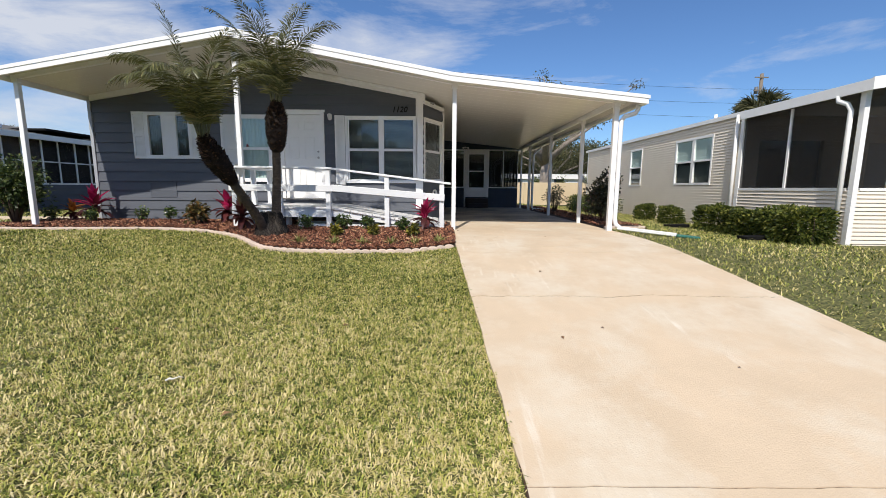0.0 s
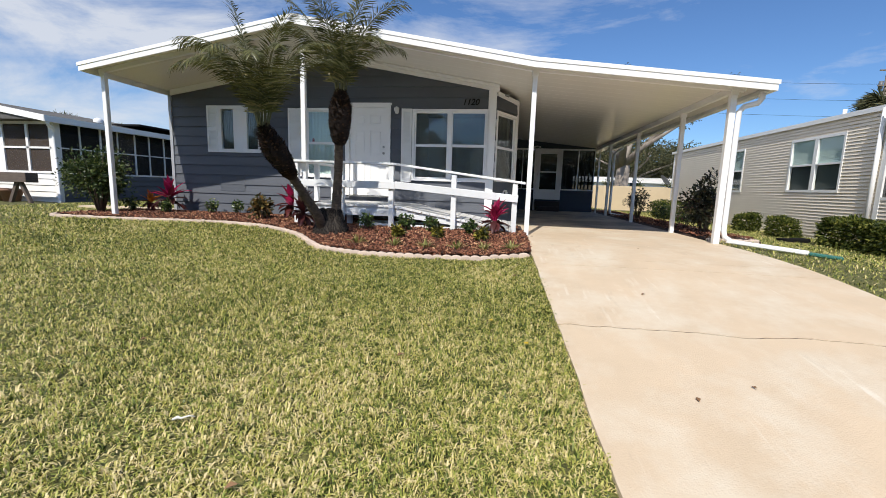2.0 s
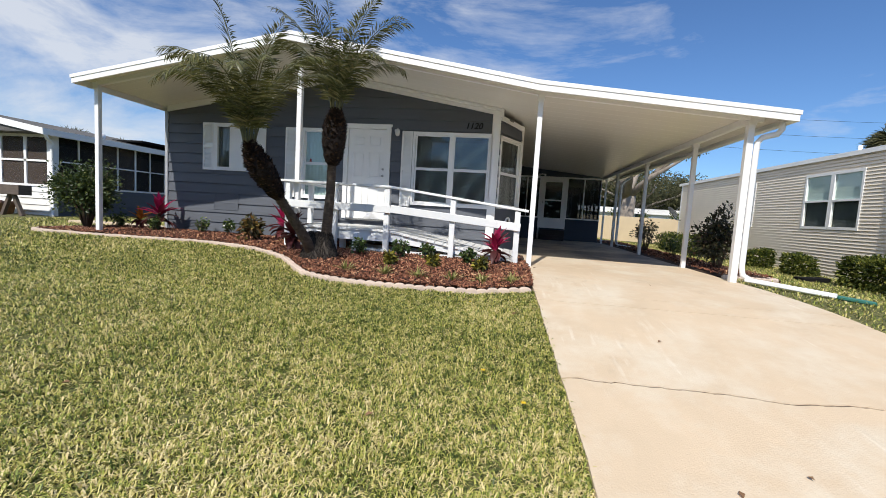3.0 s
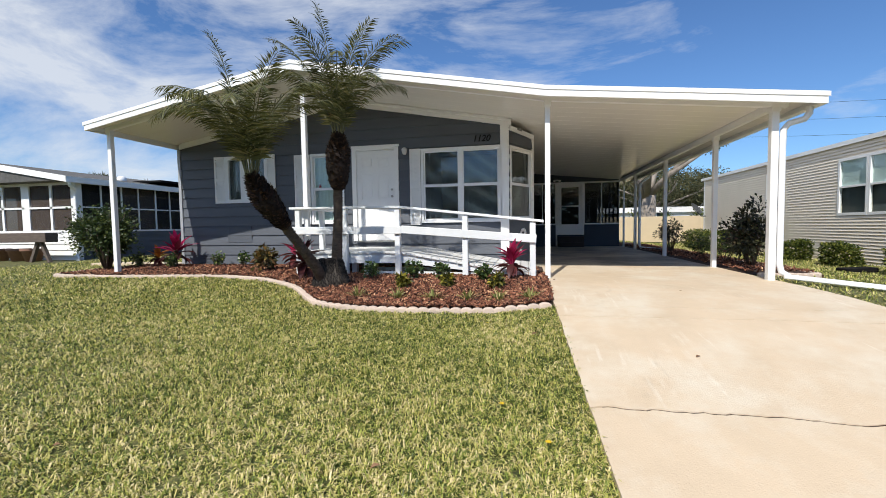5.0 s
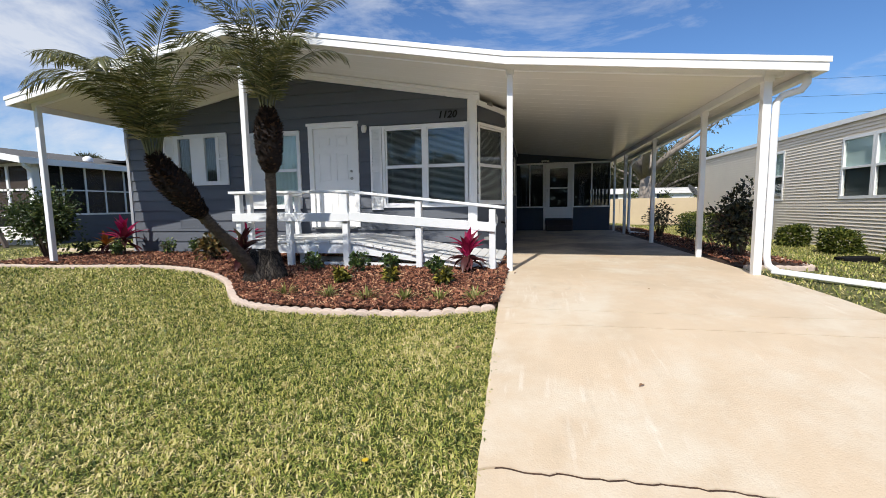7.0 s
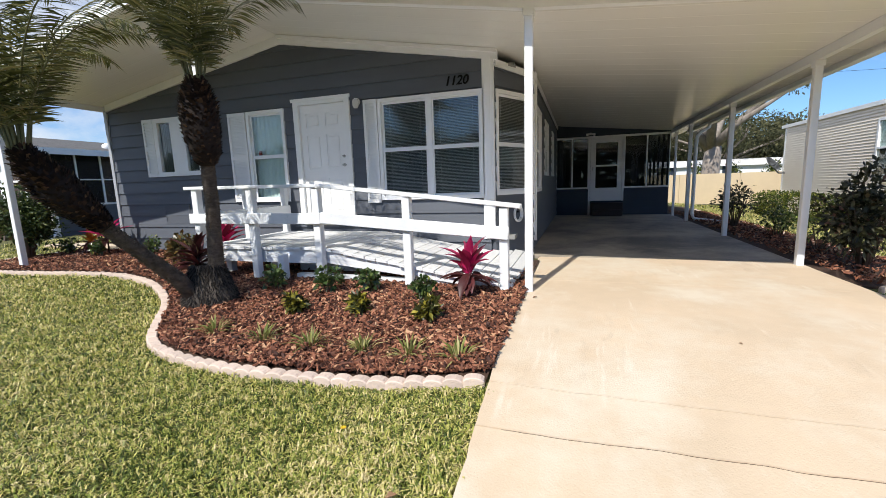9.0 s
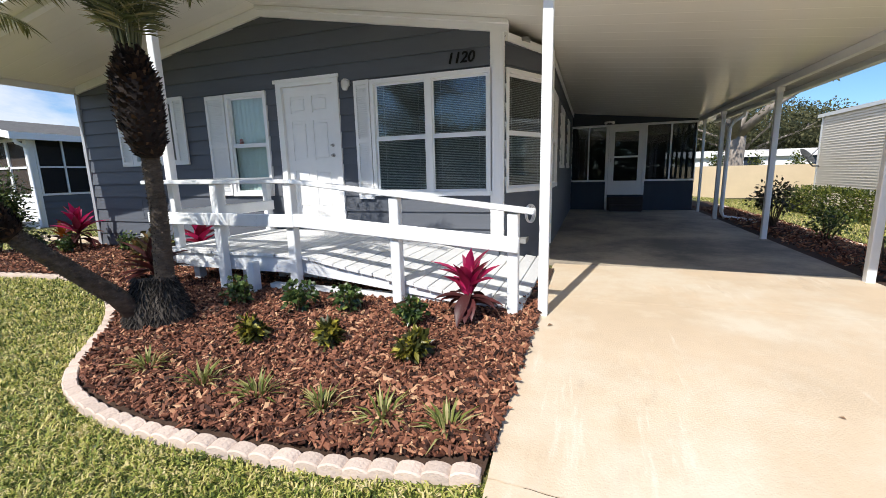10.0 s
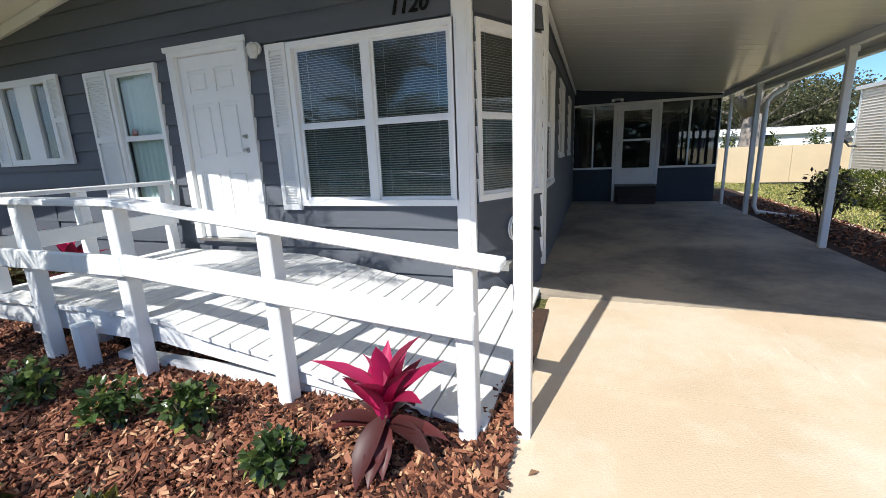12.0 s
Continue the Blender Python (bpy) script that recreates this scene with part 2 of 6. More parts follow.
M_CHIPS = tones("bark_chips", [(0.0, (0.022, 0.010, 0.007)), (0.25, (0.075, 0.028, 0.017)), (0.6, (0.20, 0.076, 0.043)), (0.88, (0.36, 0.155, 0.088)), (1.0, (0.60, 0.37, 0.21))], 0.7, 0)
M_ROAD = surface("asphalt", (0.05, 0.05, 0.05), (0.065, 0.064, 0.062), 3, 0.9, 0.5, 120)
M_GLASS = glass("window_glass")
# Low tint stands in for the dim porch interior behind the panes.
M_GLASS_DIM = glass("shade_tinted_porch_glass", (0.30, 0.32, 0.34), 0.8)
M_SCREEN_BROWN = screen("bronze_insect_screen", (0.016, 0.013, 0.011), 0.45)
M_SCREEN_TAN = screen("tan_storm_screen", (0.07, 0.052, 0.042), 0.7)
M_BLIND = surface("blind_slats", (0.78, 0.78, 0.75), (0.72, 0.72, 0.69), 2, 0.5, 0.0, 20)
M_SHADE = surface("grey_green_shade", (0.72, 0.82, 0.79), (0.66, 0.76, 0.73), 3, 0.8, 0.0)
M_SHADE_LOW = surface("grey_blind", (0.12, 0.13, 0.125), (0.09, 0.10, 0.10), 3, 0.8, 0.0)
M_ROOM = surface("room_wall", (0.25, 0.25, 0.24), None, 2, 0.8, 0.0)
M_BLACK = surface("black_plastic", (0.008, 0.008, 0.009), (0.012, 0.012, 0.012), 5, 0.8, 0.05, spec=0.1)
M_STEEL = surface("brushed_nickel", (0.55, 0.54, 0.52), (0.45, 0.44, 0.42), 8, 0.3, 0.02, 60, metal=1.0)
M_LAMPGLASS = surface("frosted_lamp_glass", (0.7, 0.7, 0.68), None, 5, 0.15, 0.0)
M_BEIGE = surface("beige_vinyl_siding", (0.84, 0.755, 0.63), (0.80, 0.715, 0.595), 1.2, 0.5, 0.05, 40)
M_BEIGE_IN = surface("beige_plank_wall", (0.55, 0.47, 0.38), None, 1.2, 0.6, 0.05, 40)
M_SHINGLE = surface("grey_shingles", (0.13, 0.125, 0.12), (0.075, 0.075, 0.072), 6, 0.9, 0.8, 40)
M_ROOFWHITE = surface("white_coated_roof", (0.72, 0.71, 0.68), (0.62, 0.61, 0.58), 2, 0.6, 0.2, 30)
M_FENCE = surface("sand_fence", (0.62, 0.50, 0.33), (0.56, 0.45, 0.30), 1.2, 0.8, 0.1, 20)
M_BARK = surface("grey_oak_bark", (0.20, 0.165, 0.135), (0.33, 0.29, 0.25), 4, 0.9, 0.9, 18, stretch=(1, 1, 0.4))
M_PALMBARK = surface("palm_trunk", (0.06, 0.043, 0.030), (0.135, 0.102, 0.075), 14, 0.9, 0.9, 50, stretch=(1, 1, 2))
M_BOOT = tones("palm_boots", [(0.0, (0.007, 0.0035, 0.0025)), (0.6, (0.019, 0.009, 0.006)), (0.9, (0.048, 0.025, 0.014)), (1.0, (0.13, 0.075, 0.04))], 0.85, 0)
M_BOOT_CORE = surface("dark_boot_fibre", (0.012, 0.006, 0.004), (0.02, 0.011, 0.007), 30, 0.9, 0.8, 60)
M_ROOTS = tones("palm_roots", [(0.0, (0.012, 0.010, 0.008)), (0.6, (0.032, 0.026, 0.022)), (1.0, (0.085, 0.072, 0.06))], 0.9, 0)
M_FROND = tones("palm_leaflets", [(0.0, (0.035, 0.042, 0.012)), (0.5, (0.10, 0.108, 0.03)), (0.82, (0.20, 0.195, 0.07)), (1.0, (0.36, 0.30, 0.13))], 0.36, 0.3, 0.45)
M_RACHIS = surface("palm_rachis", (0.075, 0.085, 0.03), (0.12, 0.11, 0.045), 8, 0.5, 0.1)
M_TI_HOT = tones("magenta_leaves", [(0.0, (0.10, 0.015, 0.025)), (0.2, (0.3, 0.012, 0.06)), (0.6, (0.62, 0.03, 0.15)), (1.0, (0.72, 0.12, 0.25))], 0.4, 0.35, 0.4)
M_TI_DARK = tones("maroon_leaves", [(0.0, (0.055, 0.018, 0.018)), (0.6, (0.12, 0.03, 0.03)), (1.0, (0.17, 0.12, 0.06))], 0.45, 0.25, 0.4)
M_TI_STEM = surface("plant_stem", (0.10, 0.07, 0.05), None, 20, 0.8, 0.2)
M_GREEN = tones("shrub_leaves", [(0.0, (0.018, 0.036, 0.012)), (0.55, (0.055, 0.095, 0.026)), (0.85, (0.12, 0.17, 0.045)), (1.0, (0.36, 0.40, 0.09))], 0.28, 0.25, 0.5)
M_BUSH = tones("bush_leaves", [(0.0, (0.016, 0.03, 0.009)), (0.6, (0.04, 0.068, 0.017)), (0.9, (0.10, 0.13, 0.03)), (1.0, (0.2, 0.22, 0.05))], 0.45, 0.2, 0.4)
M_GREEN2 = tones("hedge_leaves", [(0.0, (0.016, 0.03, 0.007)), (0.5, (0.06, 0.085, 0.014)), (0.88, (0.17, 0.19, 0.035)), (1.0, (0.32, 0.31, 0.07))], 0.5, 0.25)
M_CROTON = tones("croton_leaves", [(0.0, (0.03, 0.035, 0.01)), (0.45, (0.07, 0.075, 0.016)), (0.75, (0.32, 0.28, 0.035)), (1.0, (0.5, 0.42, 0.07))], 0.4, 0.25, 0.5)
M_CROTON_DARK = tones("dark_croton_leaves", [(0.0, (0.03, 0.035, 0.012)), (0.5, (0.06, 0.055, 0.018)), (0.82, (0.16, 0.08, 0.03)), (1.0, (0.34, 0.25, 0.06))], 0.4, 0.2, 0.5)
M_ORANGE = tones("orange_leaves", [(0.0, (0.25, 0.08, 0.02)), (0.6, (0.55, 0.2, 0.03)), (1.0, (0.12, 0.07, 0.03))], 0.45, 0.3)
M_LILY = tones("variegated_blades", [(0.0, (0.08, 0.12, 0.025)), (0.4, (0.22, 0.25, 0.06)), (1.0, (0.58, 0.50, 0.24))], 0.5, 0.3)
M_DARKLEAF = tones("dark_bush_leaves", [(0.0, (0.018, 0.02, 0.012)), (0.6, (0.04, 0.045, 0.022)), (0.9, (0.085, 0.085, 0.035)), (1.0, (0.13, 0.06, 0.05))], 0.4, 0.2, 0.5)
M_WOODS = tones("far_leaves", [(0.0, (0.03, 0.036, 0.016)), (0.6, (0.075, 0.08, 0.035)), (1.0, (0.15, 0.14, 0.065))], 0.7, 0.15)
M_TERRA = surface("terracotta", (0.28, 0.15, 0.10), (0.22, 0.12, 0.085), 8, 0.85, 0.2)
M_BROWNWOOD = surface("weathered_wood", (0.13, 0.10, 0.08), (0.09, 0.07, 0.06), 5, 0.85, 0.4, 30, stretch=(1, 1, 6))
M_YELLOW = surface("yellow_petals", (0.75, 0.5, 0.02), None, 10, 0.6, 0.0)
M_TEAL = surface("green_plastic", (0.03, 0.16, 0.13), None, 10, 0.5, 0.05)
M_POLE = surface("utility_pole_wood", (0.16, 0.13, 0.10), (0.22, 0.19, 0.16), 4, 0.9, 0.3)
M_DISH = surface("grey_dish_metal", (0.14, 0.15, 0.16), None, 4, 0.5, 0.05)
M_DRY = surface("dry_leaf", (0.24, 0.13, 0.06), (0.16, 0.09, 0.05), 10, 0.8, 0.2)
M_PAPER = surface("white_litter", (0.75, 0.74, 0.70), None, 10, 0.7, 0.2)
M_RED = surface("red_ornament", (0.45, 0.06, 0.04), None, 10, 0.5, 0.0)


# ---- building helpers ----
def mesh_of(name, bm, material):
    me = bpy.data.meshes.new(name)
    bm.to_mesh(me)
    bm.free()
    for mt in material if isinstance(material, (list, tuple)) else [material]:
        me.materials.append(mt)
    return me


def root_of(ob):
    while ob.parent:
        ob = ob.parent
    return ob


def thing(name, loc, label, category, group="", kind=""):
    ob = new(name)
    ob.empty_display_size = 0.2
    ob.location = loc
    return tagged(ob, label, category, group, kind)


def part(name, bm, material, parent, label=""):
    """Links a bmesh, given in world places, as one mesh under a thing or a part."""
    me = mesh_of(name, bm, material) if isinstance(bm, bmesh.types.BMesh) else bm
    me.transform(Matrix.Translation(-root_of(parent).location))
    ob = new(name, me)
    ob.parent = parent
    return tagged(ob, label) if label else ob


def solid(name, bm, material, label, category, kind="", group=""):
    """A thing of one mesh, in world places."""
    return tagged(new(name, mesh_of(name, bm, material)), label, category, group, kind)


def raw_mesh(name, verts, faces, material, smooth=False):
    me = bpy.data.meshes.new(name)
    me.from_pydata(verts, [], faces)
    if smooth:
        me.polygons.foreach_set("use_smooth", [True] * len(me.polygons))
    for mt in material if isinstance(material, (list, tuple)) else [material]:
        me.materials.append(mt)
    return me


def box(bm, x0, x1, y0, y1, z0, z1, bevel=0.0):
    r = bmesh.ops.create_cube(bm, size=1, matrix=Matrix.Translation(((x0 + x1) / 2, (y0 + y1) / 2, (z0 + z1) / 2)) @ Matrix.Diagonal((x1 - x0, y1 - y0, z1 - z0, 1)))
    if bevel:
        es = {e for v in r["verts"] for e in v.link_edges}
        bmesh.ops.bevel(bm, geom=list(es), offset=bevel, segments=1, affect="EDGES")
    return bm


def block(x0, x1, y0, y1, z0, z1, bevel=0.0):
    return box(bmesh.new(), x0, x1, y0, y1, z0, z1, bevel)


def beam(bm, p, q, w, h, bevel=0.0):
    """A bar from p to q, w across and h high."""
    p, q = Vector(p), Vector(q)
    d = q - p
    x = d.normalized()
    up = Vector((0, 0, 1)) if abs(x.z) < 0.95 else Vector((0, 1, 0))
    y = up.cross(x).normalized()
    z = x.cross(y)
    m = Matrix((x, y, z)).transposed().to_4x4()
    m.translation = (p + q) / 2
    r = bmesh.ops.create_cube(bm, size=1, matrix=m @ Matrix.Diagonal((d.length, w, h, 1)))
    if bevel:
        bmesh.ops.bevel(bm, geom=list({e for v in r["verts"] for e in v.link_edges}), offset=bevel, segments=1, affect="EDGES")
    return bm


def prism(bm, outline, a, b):
    """Extrudes an outline of 3D points from offset a to offset b."""
    a, b = Vector(a), Vector(b)
    lo = [bm.verts.new(Vector(p) + a) for p in outline]
    hi = [bm.verts.new(Vector(p) + b) for p in outline]
    k = len(outline)
    bm.faces.new(lo)
    bm.faces.new(hi[::-1])
    for i in range(k):
        bm.faces.new((lo[i], hi[i], hi[(i + 1) % k], lo[(i + 1) % k]))
    bmesh.ops.recalc_face_normals(bm, faces=bm.faces)
    return bm


def tube(bm, pts, radii, sides=10, smooth=True, cap=True):
    """A round tube along points."""
    pts = [Vector(p) for p in pts]
    if not isinstance(radii, (list, tuple)):
        radii = [radii] * len(pts)
    rings = []
    side = None
    for i, p in enumerate(pts):
        d = (pts[min(i + 1, len(pts) - 1)] - pts[max(i - 1, 0)]).normalized()
        if side is None:
            side = d.orthogonal().normalized()
        side = (side - d * side.dot(d)).normalized()
        up = d.cross(side)
        rings.append([bm.verts.new(p + radii[i] * (math.cos(a) * side + math.sin(a) * up)) for a in (2 * math.pi * k / sides for k in range(sides))])
    for r, s in zip(rings, rings[1:]):
        for k in range(sides):
            f = bm.faces.new((r[k], r[(k + 1) % sides], s[(k + 1) % sides], s[k]))
            f.smooth = smooth
    if cap:
        bm.faces.new(rings[0][::-1])
        bm.faces.new(rings[-1])
    return bm


def smoothstep(a):
    a = np.clip(a, 0, 1)
    return a * a * (3 - 2 * a)


def gz(x, y):
    """Height of the ground: the lawn rises from the street to the house and dips towards the neighbour."""
    x, y = np.asarray(x, float), np.asarray(y, float)
    z = sum(np.interp(y + o, (-30, -3, 0, 1, 4.1, 6.2, 7.3, 60), (-0.35, -0.35, -0.11, 0.0, 0.325, 0.54, 0.59, 0.59)) for o in (-0.4, -0.2, 0, 0.2, 0.4)) / 5
    dip = 0.08 * smoothstep((0.5 - x) / 1.0) * smoothstep((y - 4.6) / 1.2) * smoothstep((7.9 - y) / 1.5)
    return z - dip - 0.2 * smoothstep((x - 3.9) / 3.0) * smoothstep((y - 2) / 4)


def roof_top(x):
    if x < -3.86:
        return 4.26 - 0.175 * (-3.86 - x)
    if x < 0.28:
        return 4.26 - 0.181 * (x + 3.86)
    return 3.51 - 0.1025 * (x - 0.28)


PAD = 0.60
WALL_Y = 10.07

# ---- ground ----
def axis(marks):
    out = []
    for a, b, k in marks:
        out += list(np.linspace(a, b, k, endpoint=False))
    return out + [marks[-1][1]]


gx = axis([(-900, -60, 8), (-60, -14, 10), (-14, 12, 90), (12, 60, 10), (60, 900, 8)])
gy = axis([(-900, -30, 8), (-30, -4, 6), (-4, 10, 60), (10, 40, 12), (40, 900, 10)])
GX, GY = np.meshgrid(gx, gy)
wob = np.array([0.012 * noise.noise((x * 0.9, y * 0.9, 0)) if abs(x) < 14 and -4 < y < 12 else 0 for x, y in zip(GX.ravel(), GY.ravel())])
gv = np.stack([GX.ravel(), GY.ravel(), gz(GX.ravel(), GY.ravel()) + wob - 0.012], 1)
nx = len(gx)
gf = [(j * nx + i, j * nx + i + 1, (j + 1) * nx + i + 1, (j + 1) * nx + i) for j in range(len(gy) - 1) for i in range(nx - 1)]
tagged(new("ground", raw_mesh("ground", gv.tolist(), gf, M_TURF, True)), "lawn ground rising gently from the street to the houses", "ground", kind="structure")


def wavy(x, base, seed, amp=0.05):
    return base + amp * noise.noise((x * 1.1, seed, 0.3)) + amp * 0.35 * noise.noise((x * 5, seed, 1.7)) + amp * 0.14 * noise.noise((x * 19, seed, 2.9))


def left_edge(y):
    return float(np.interp(y, (-4, 1.7, 6.3, 8.2), (0.52, 0.47, 0.31, 0.25))) + 0.014 * noise.noise((0, y * 2.2, 5)) + 0.008 * noise.noise((0, y * 11, 7))


def right_edge(y):
    return float(np.interp(y, (-4, 3.1, 6.2, 8.0, 9.5), (3.75, 3.6, 3.57, 3.52, 3.50))) + 0.012 * noise.noise((9, y * 1.7, 5))


def slab(lo, hi, rows, parent, cols=90):
    """One cast slab between two wandering joints."""
    verts, faces = [], []
    for j in range(rows + 1):
        for i in range(cols + 1):
            u = i / cols
            xm = left_edge(4) + u * 3.2
            ya, yb = lo(xm), hi(xm)
            y = ya + (yb - ya) * j / rows
            x = left_edge(y) + u * (right_edge(y) - left_edge(y))
            verts.append((x, y, float(gz(2, y)) + 0.022))
    w = cols + 1
    for j in range(rows):
        for i in range(cols):
            faces.append((j * w + i, j * w + i + 1, (j + 1) * w + i + 1, (j + 1) * w + i))
    rim = [i for i in range(w)] + [j * w + cols for j in range(1, rows + 1)] + [rows * w + i for i in range(cols - 1, -1, -1)] + [j * w for j in range(rows - 1, 0, -1)]
    base = len(verts)
    verts += [(verts[k][0], verts[k][1], verts[k][2] - 0.1) for k in rim]
    n = len(rim)
    faces += [(rim[k], base + k, base + (k + 1) % n, rim[(k + 1) % n]) for k in range(n)]
    return part("slab", raw_mesh("slab", verts, faces, M_CONC), None, parent)


drive = thing("driveway", (2, 4, 0.3), "cream painted concrete driveway with hairline cracks", "driveway", kind="structure")
joints = [(-3.6, 0.01, 0.0), (1.71, 0.02, 0.004), (4.17, 0.10, 0.009), (5.92, 0.03, 0.006), (6.33, 0.035, 0.005), (8.9, 0.006, 0.002), (10.45, 0.02, 0.003)]
for k in range(len(joints) - 1):
    (a, aa, ag), (b, ba, bg) = joints[k], joints[k + 1]
    slab(lambda x, a=a, aa=aa, ag=ag, k=k: wavy(x, a, 3.1 * k, aa) + ag, lambda x, b=b, ba=ba, bg=bg, k=k: wavy(x, b, 3.1 * (k + 1), ba) - bg, 24, drive)
filler = bmesh.new()
for y in (1.71, 4.17, 5.92, 6.33):
    za, zb = float(gz(2, y - 0.15)), float(gz(2, y + 0.15))
    prism(filler, [(0.46, y - 0.15, za), (3.5, y - 0.15, za), (3.5, y + 0.15, zb), (0.46, y + 0.15, zb)], (0, 0, -0.06), (0, 0, 0.0165))
part("joint_soil", filler, M_SOIL, drive)
pad = thing("carport_pad", (1.7, 13, 0.5), "stained cream concrete carport floor, base darkened for shade", "carport floor", kind="structure")
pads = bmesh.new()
# The darker concrete begins where the roof's shadow edge falls.
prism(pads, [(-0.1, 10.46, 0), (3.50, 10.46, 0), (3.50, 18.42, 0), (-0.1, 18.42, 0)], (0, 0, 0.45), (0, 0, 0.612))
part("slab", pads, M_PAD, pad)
road = bmesh.new()
box(road, -300, 300, -10.5, -3.7, -0.5, -0.315)
solid("road", road, M_ROAD, "grey asphalt street in front of the lawns", "road", "structure")


# ---- the house: walls ----
def minus(spans, a, b):
    """Takes a..b out of a list of spans."""
    out = []
    for s, e in spans:
        if b <= s or a >= e:
            out.append((s, e))
        else:
            if a > s + 1e-4:
                out.append((s, a))
            if b < e - 1e-4:
                out.append((b, e))
    return out


def cut_cells(x0, x1, z0, z1, holes):
    """Rectangles that fill x0..x1, z0..z1 but for the holes."""
    zs = sorted({z0, z1, *[h for hole in holes for h in hole[2:] if z0 < h < z1]})
    for a, b in zip(zs, zs[1:]):
        spans = [(x0, x1)]
        for hx0, hx1, hz0, hz1 in holes:
            if hz0 < b - 1e-4 and hz1 > a + 1e-4:
                spans = minus(spans, hx0, hx1)
        for s, e in spans:
            yield s, e, a, b


FRONT_HOLES = [(-6.80, -5.78, 2.12, 3.10), (-4.64, -3.91, 1.58, 3.06), (-3.67, -2.67, 1.17, 3.16), (-2.14, -0.52, 1.57, 3.05)]


def front_limits(z):
    """Where the gable wall begins and ends at a height."""
    lo = -8.05 if z <= roof_top(-8.05) - 0.07 else -3.86 - (4.19 - z) / 0.175
    hi = -0.42 if z <= roof_top(-0.42) - 0.07 else -3.86 + (4.19 - z) / 0.181
    return lo, hi


wall_front = thing("wall_front", (-4, WALL_Y, PAD), "dark navy lap siding on the gable front of the house", "wall", kind="structure")
bm = bmesh.new()
for s, e, a, b in cut_cells(-8.03, -0.42, 0.55, 3.36, FRONT_HOLES):
    box(bm, s, e, WALL_Y + 0.022, WALL_Y + 0.14, a, b)
prism(bm, [(-8.03, WALL_Y, 3.36), (-0.42, WALL_Y, 3.36), (-0.42, WALL_Y, 3.55), (-3.86, WALL_Y, 4.18), (-8.03, WALL_Y, 3.45)], (0, 0.022, 0), (0, 0.14, 0))
backing = part("backing", bm, M_NAVY, wall_front)


def lap_piece(bm, p0, p1, q0, q1, a, b, out, lean0, lean1):
    """A lap board: p0..p1 along the wall at height a, q0..q1 at height b, standing proud by lean0 below and lean1 above."""
    (ox, oy) = out
    pts = []
    for (px, py), z, lean in ((p0, a, lean0), (p1, a, lean0), (q1, b, lean1), (q0, b, lean1)):
        pts.append((px + ox * lean, py + oy * lean, z))
    back = [(x, y, z) for (x, y), z in ((p0, a), (p1, a), (q1, b), (q0, b))]
    f = [bm.verts.new(p) for p in pts]
    r = [bm.verts.new((x - ox * -0.0, y, z)) for x, y, z in back]
    bm.faces.new(f)
    for i in range(4):
        bm.faces.new((f[i], r[i], r[(i + 1) % 4], f[(i + 1) % 4]))
    bmesh.ops.recalc_face_normals(bm, faces=bm.faces)
    return bm


COURSE = 0.222
LAPS = [0.66 + COURSE * k for k in range(17)]
for z0 in LAPS:
    z1 = min(z0 + COURSE, 4.18)
    if z0 > 4.1:
        break
    for _, _, a, b in {(0, 0, a, b) for _, _, a, b in cut_cells(-9, 1, z0, z1, FRONT_HOLES)}:
        la, ha = front_limits(a)
        lb, hb = front_limits(b - 0.001)
        spans = [(la, ha)]
        for hx0, hx1, hz0, hz1 in FRONT_HOLES:
            if hz0 < b - 1e-4 and hz1 > a + 1e-4:
                spans = minus(spans, hx0, hx1)
        for s, e in spans:
            s2 = lb if s == la else s
            e2 = hb if e == ha else e
            if e2 - s2 < 0.02:
                continue
            lean = lambda z, z0=z0: 0.034 - 0.026 * (z - z0) / COURSE
            y = WALL_Y + 0.021
            part("siding_board", lap_piece(bmesh.new(), (s, y), (e, y), (s2, y), (e2, y), a, b, (0, -1), lean(a), lean(b)), M_NAVY, wall_front)

# side walls, bay and rear: backing with boards
BAY0, BAY1 = Vector((-0.36, WALL_Y + 0.02)), Vector((0.10, 10.95))
BAY = (BAY1 - BAY0).normalized()
BAY_OUT = (BAY.y, -BAY.x)
BAY_LEN = (BAY1 - BAY0).length
wall_bay = thing("wall_bay", (-0.1, 10.5, PAD), "navy siding on the slanted bay corner of the house", "wall", kind="structure")


def bay_at(s, out=0.0):
    return (BAY0.x + BAY.x * s + BAY_OUT[0] * out, BAY0.y + BAY.y * s + BAY_OUT[1] * out)


BAY_HOLE = (0.035, BAY_LEN - 0.05, 1.60, 3.04)


def slant_box(bm, s0, s1, o0, o1, z0, z1):
    pts = [bay_at(s0, o0), bay_at(s1, o0), bay_at(s1, o1), bay_at(s0, o1)]
    return prism(bm, [(x, y, 0) for x, y in pts], (0, 0, z0), (0, 0, z1))


bm = bmesh.new()
for s, e, a, b in cut_cells(0, BAY_LEN, 0.55, 3.42, [BAY_HOLE]):
    slant_box(bm, s, e, -0.12, -0.001, a, b)
part("backing", bm, M_NAVY, wall_bay)
for z0 in LAPS:
    if z0 > 3.4:
        break
    for s, e, a, b in cut_cells(0, BAY_LEN, z0, min(z0 + COURSE, 3.42), [BAY_HOLE]):
        k = lambda z, z0=z0: 0.028 - 0.021 * (z - z0) / COURSE
        part("siding_board", lap_piece(bmesh.new(), bay_at(s), bay_at(e), bay_at(s), bay_at(e), a, b, BAY_OUT, k(a), k(b)), M_NAVY, wall_bay)

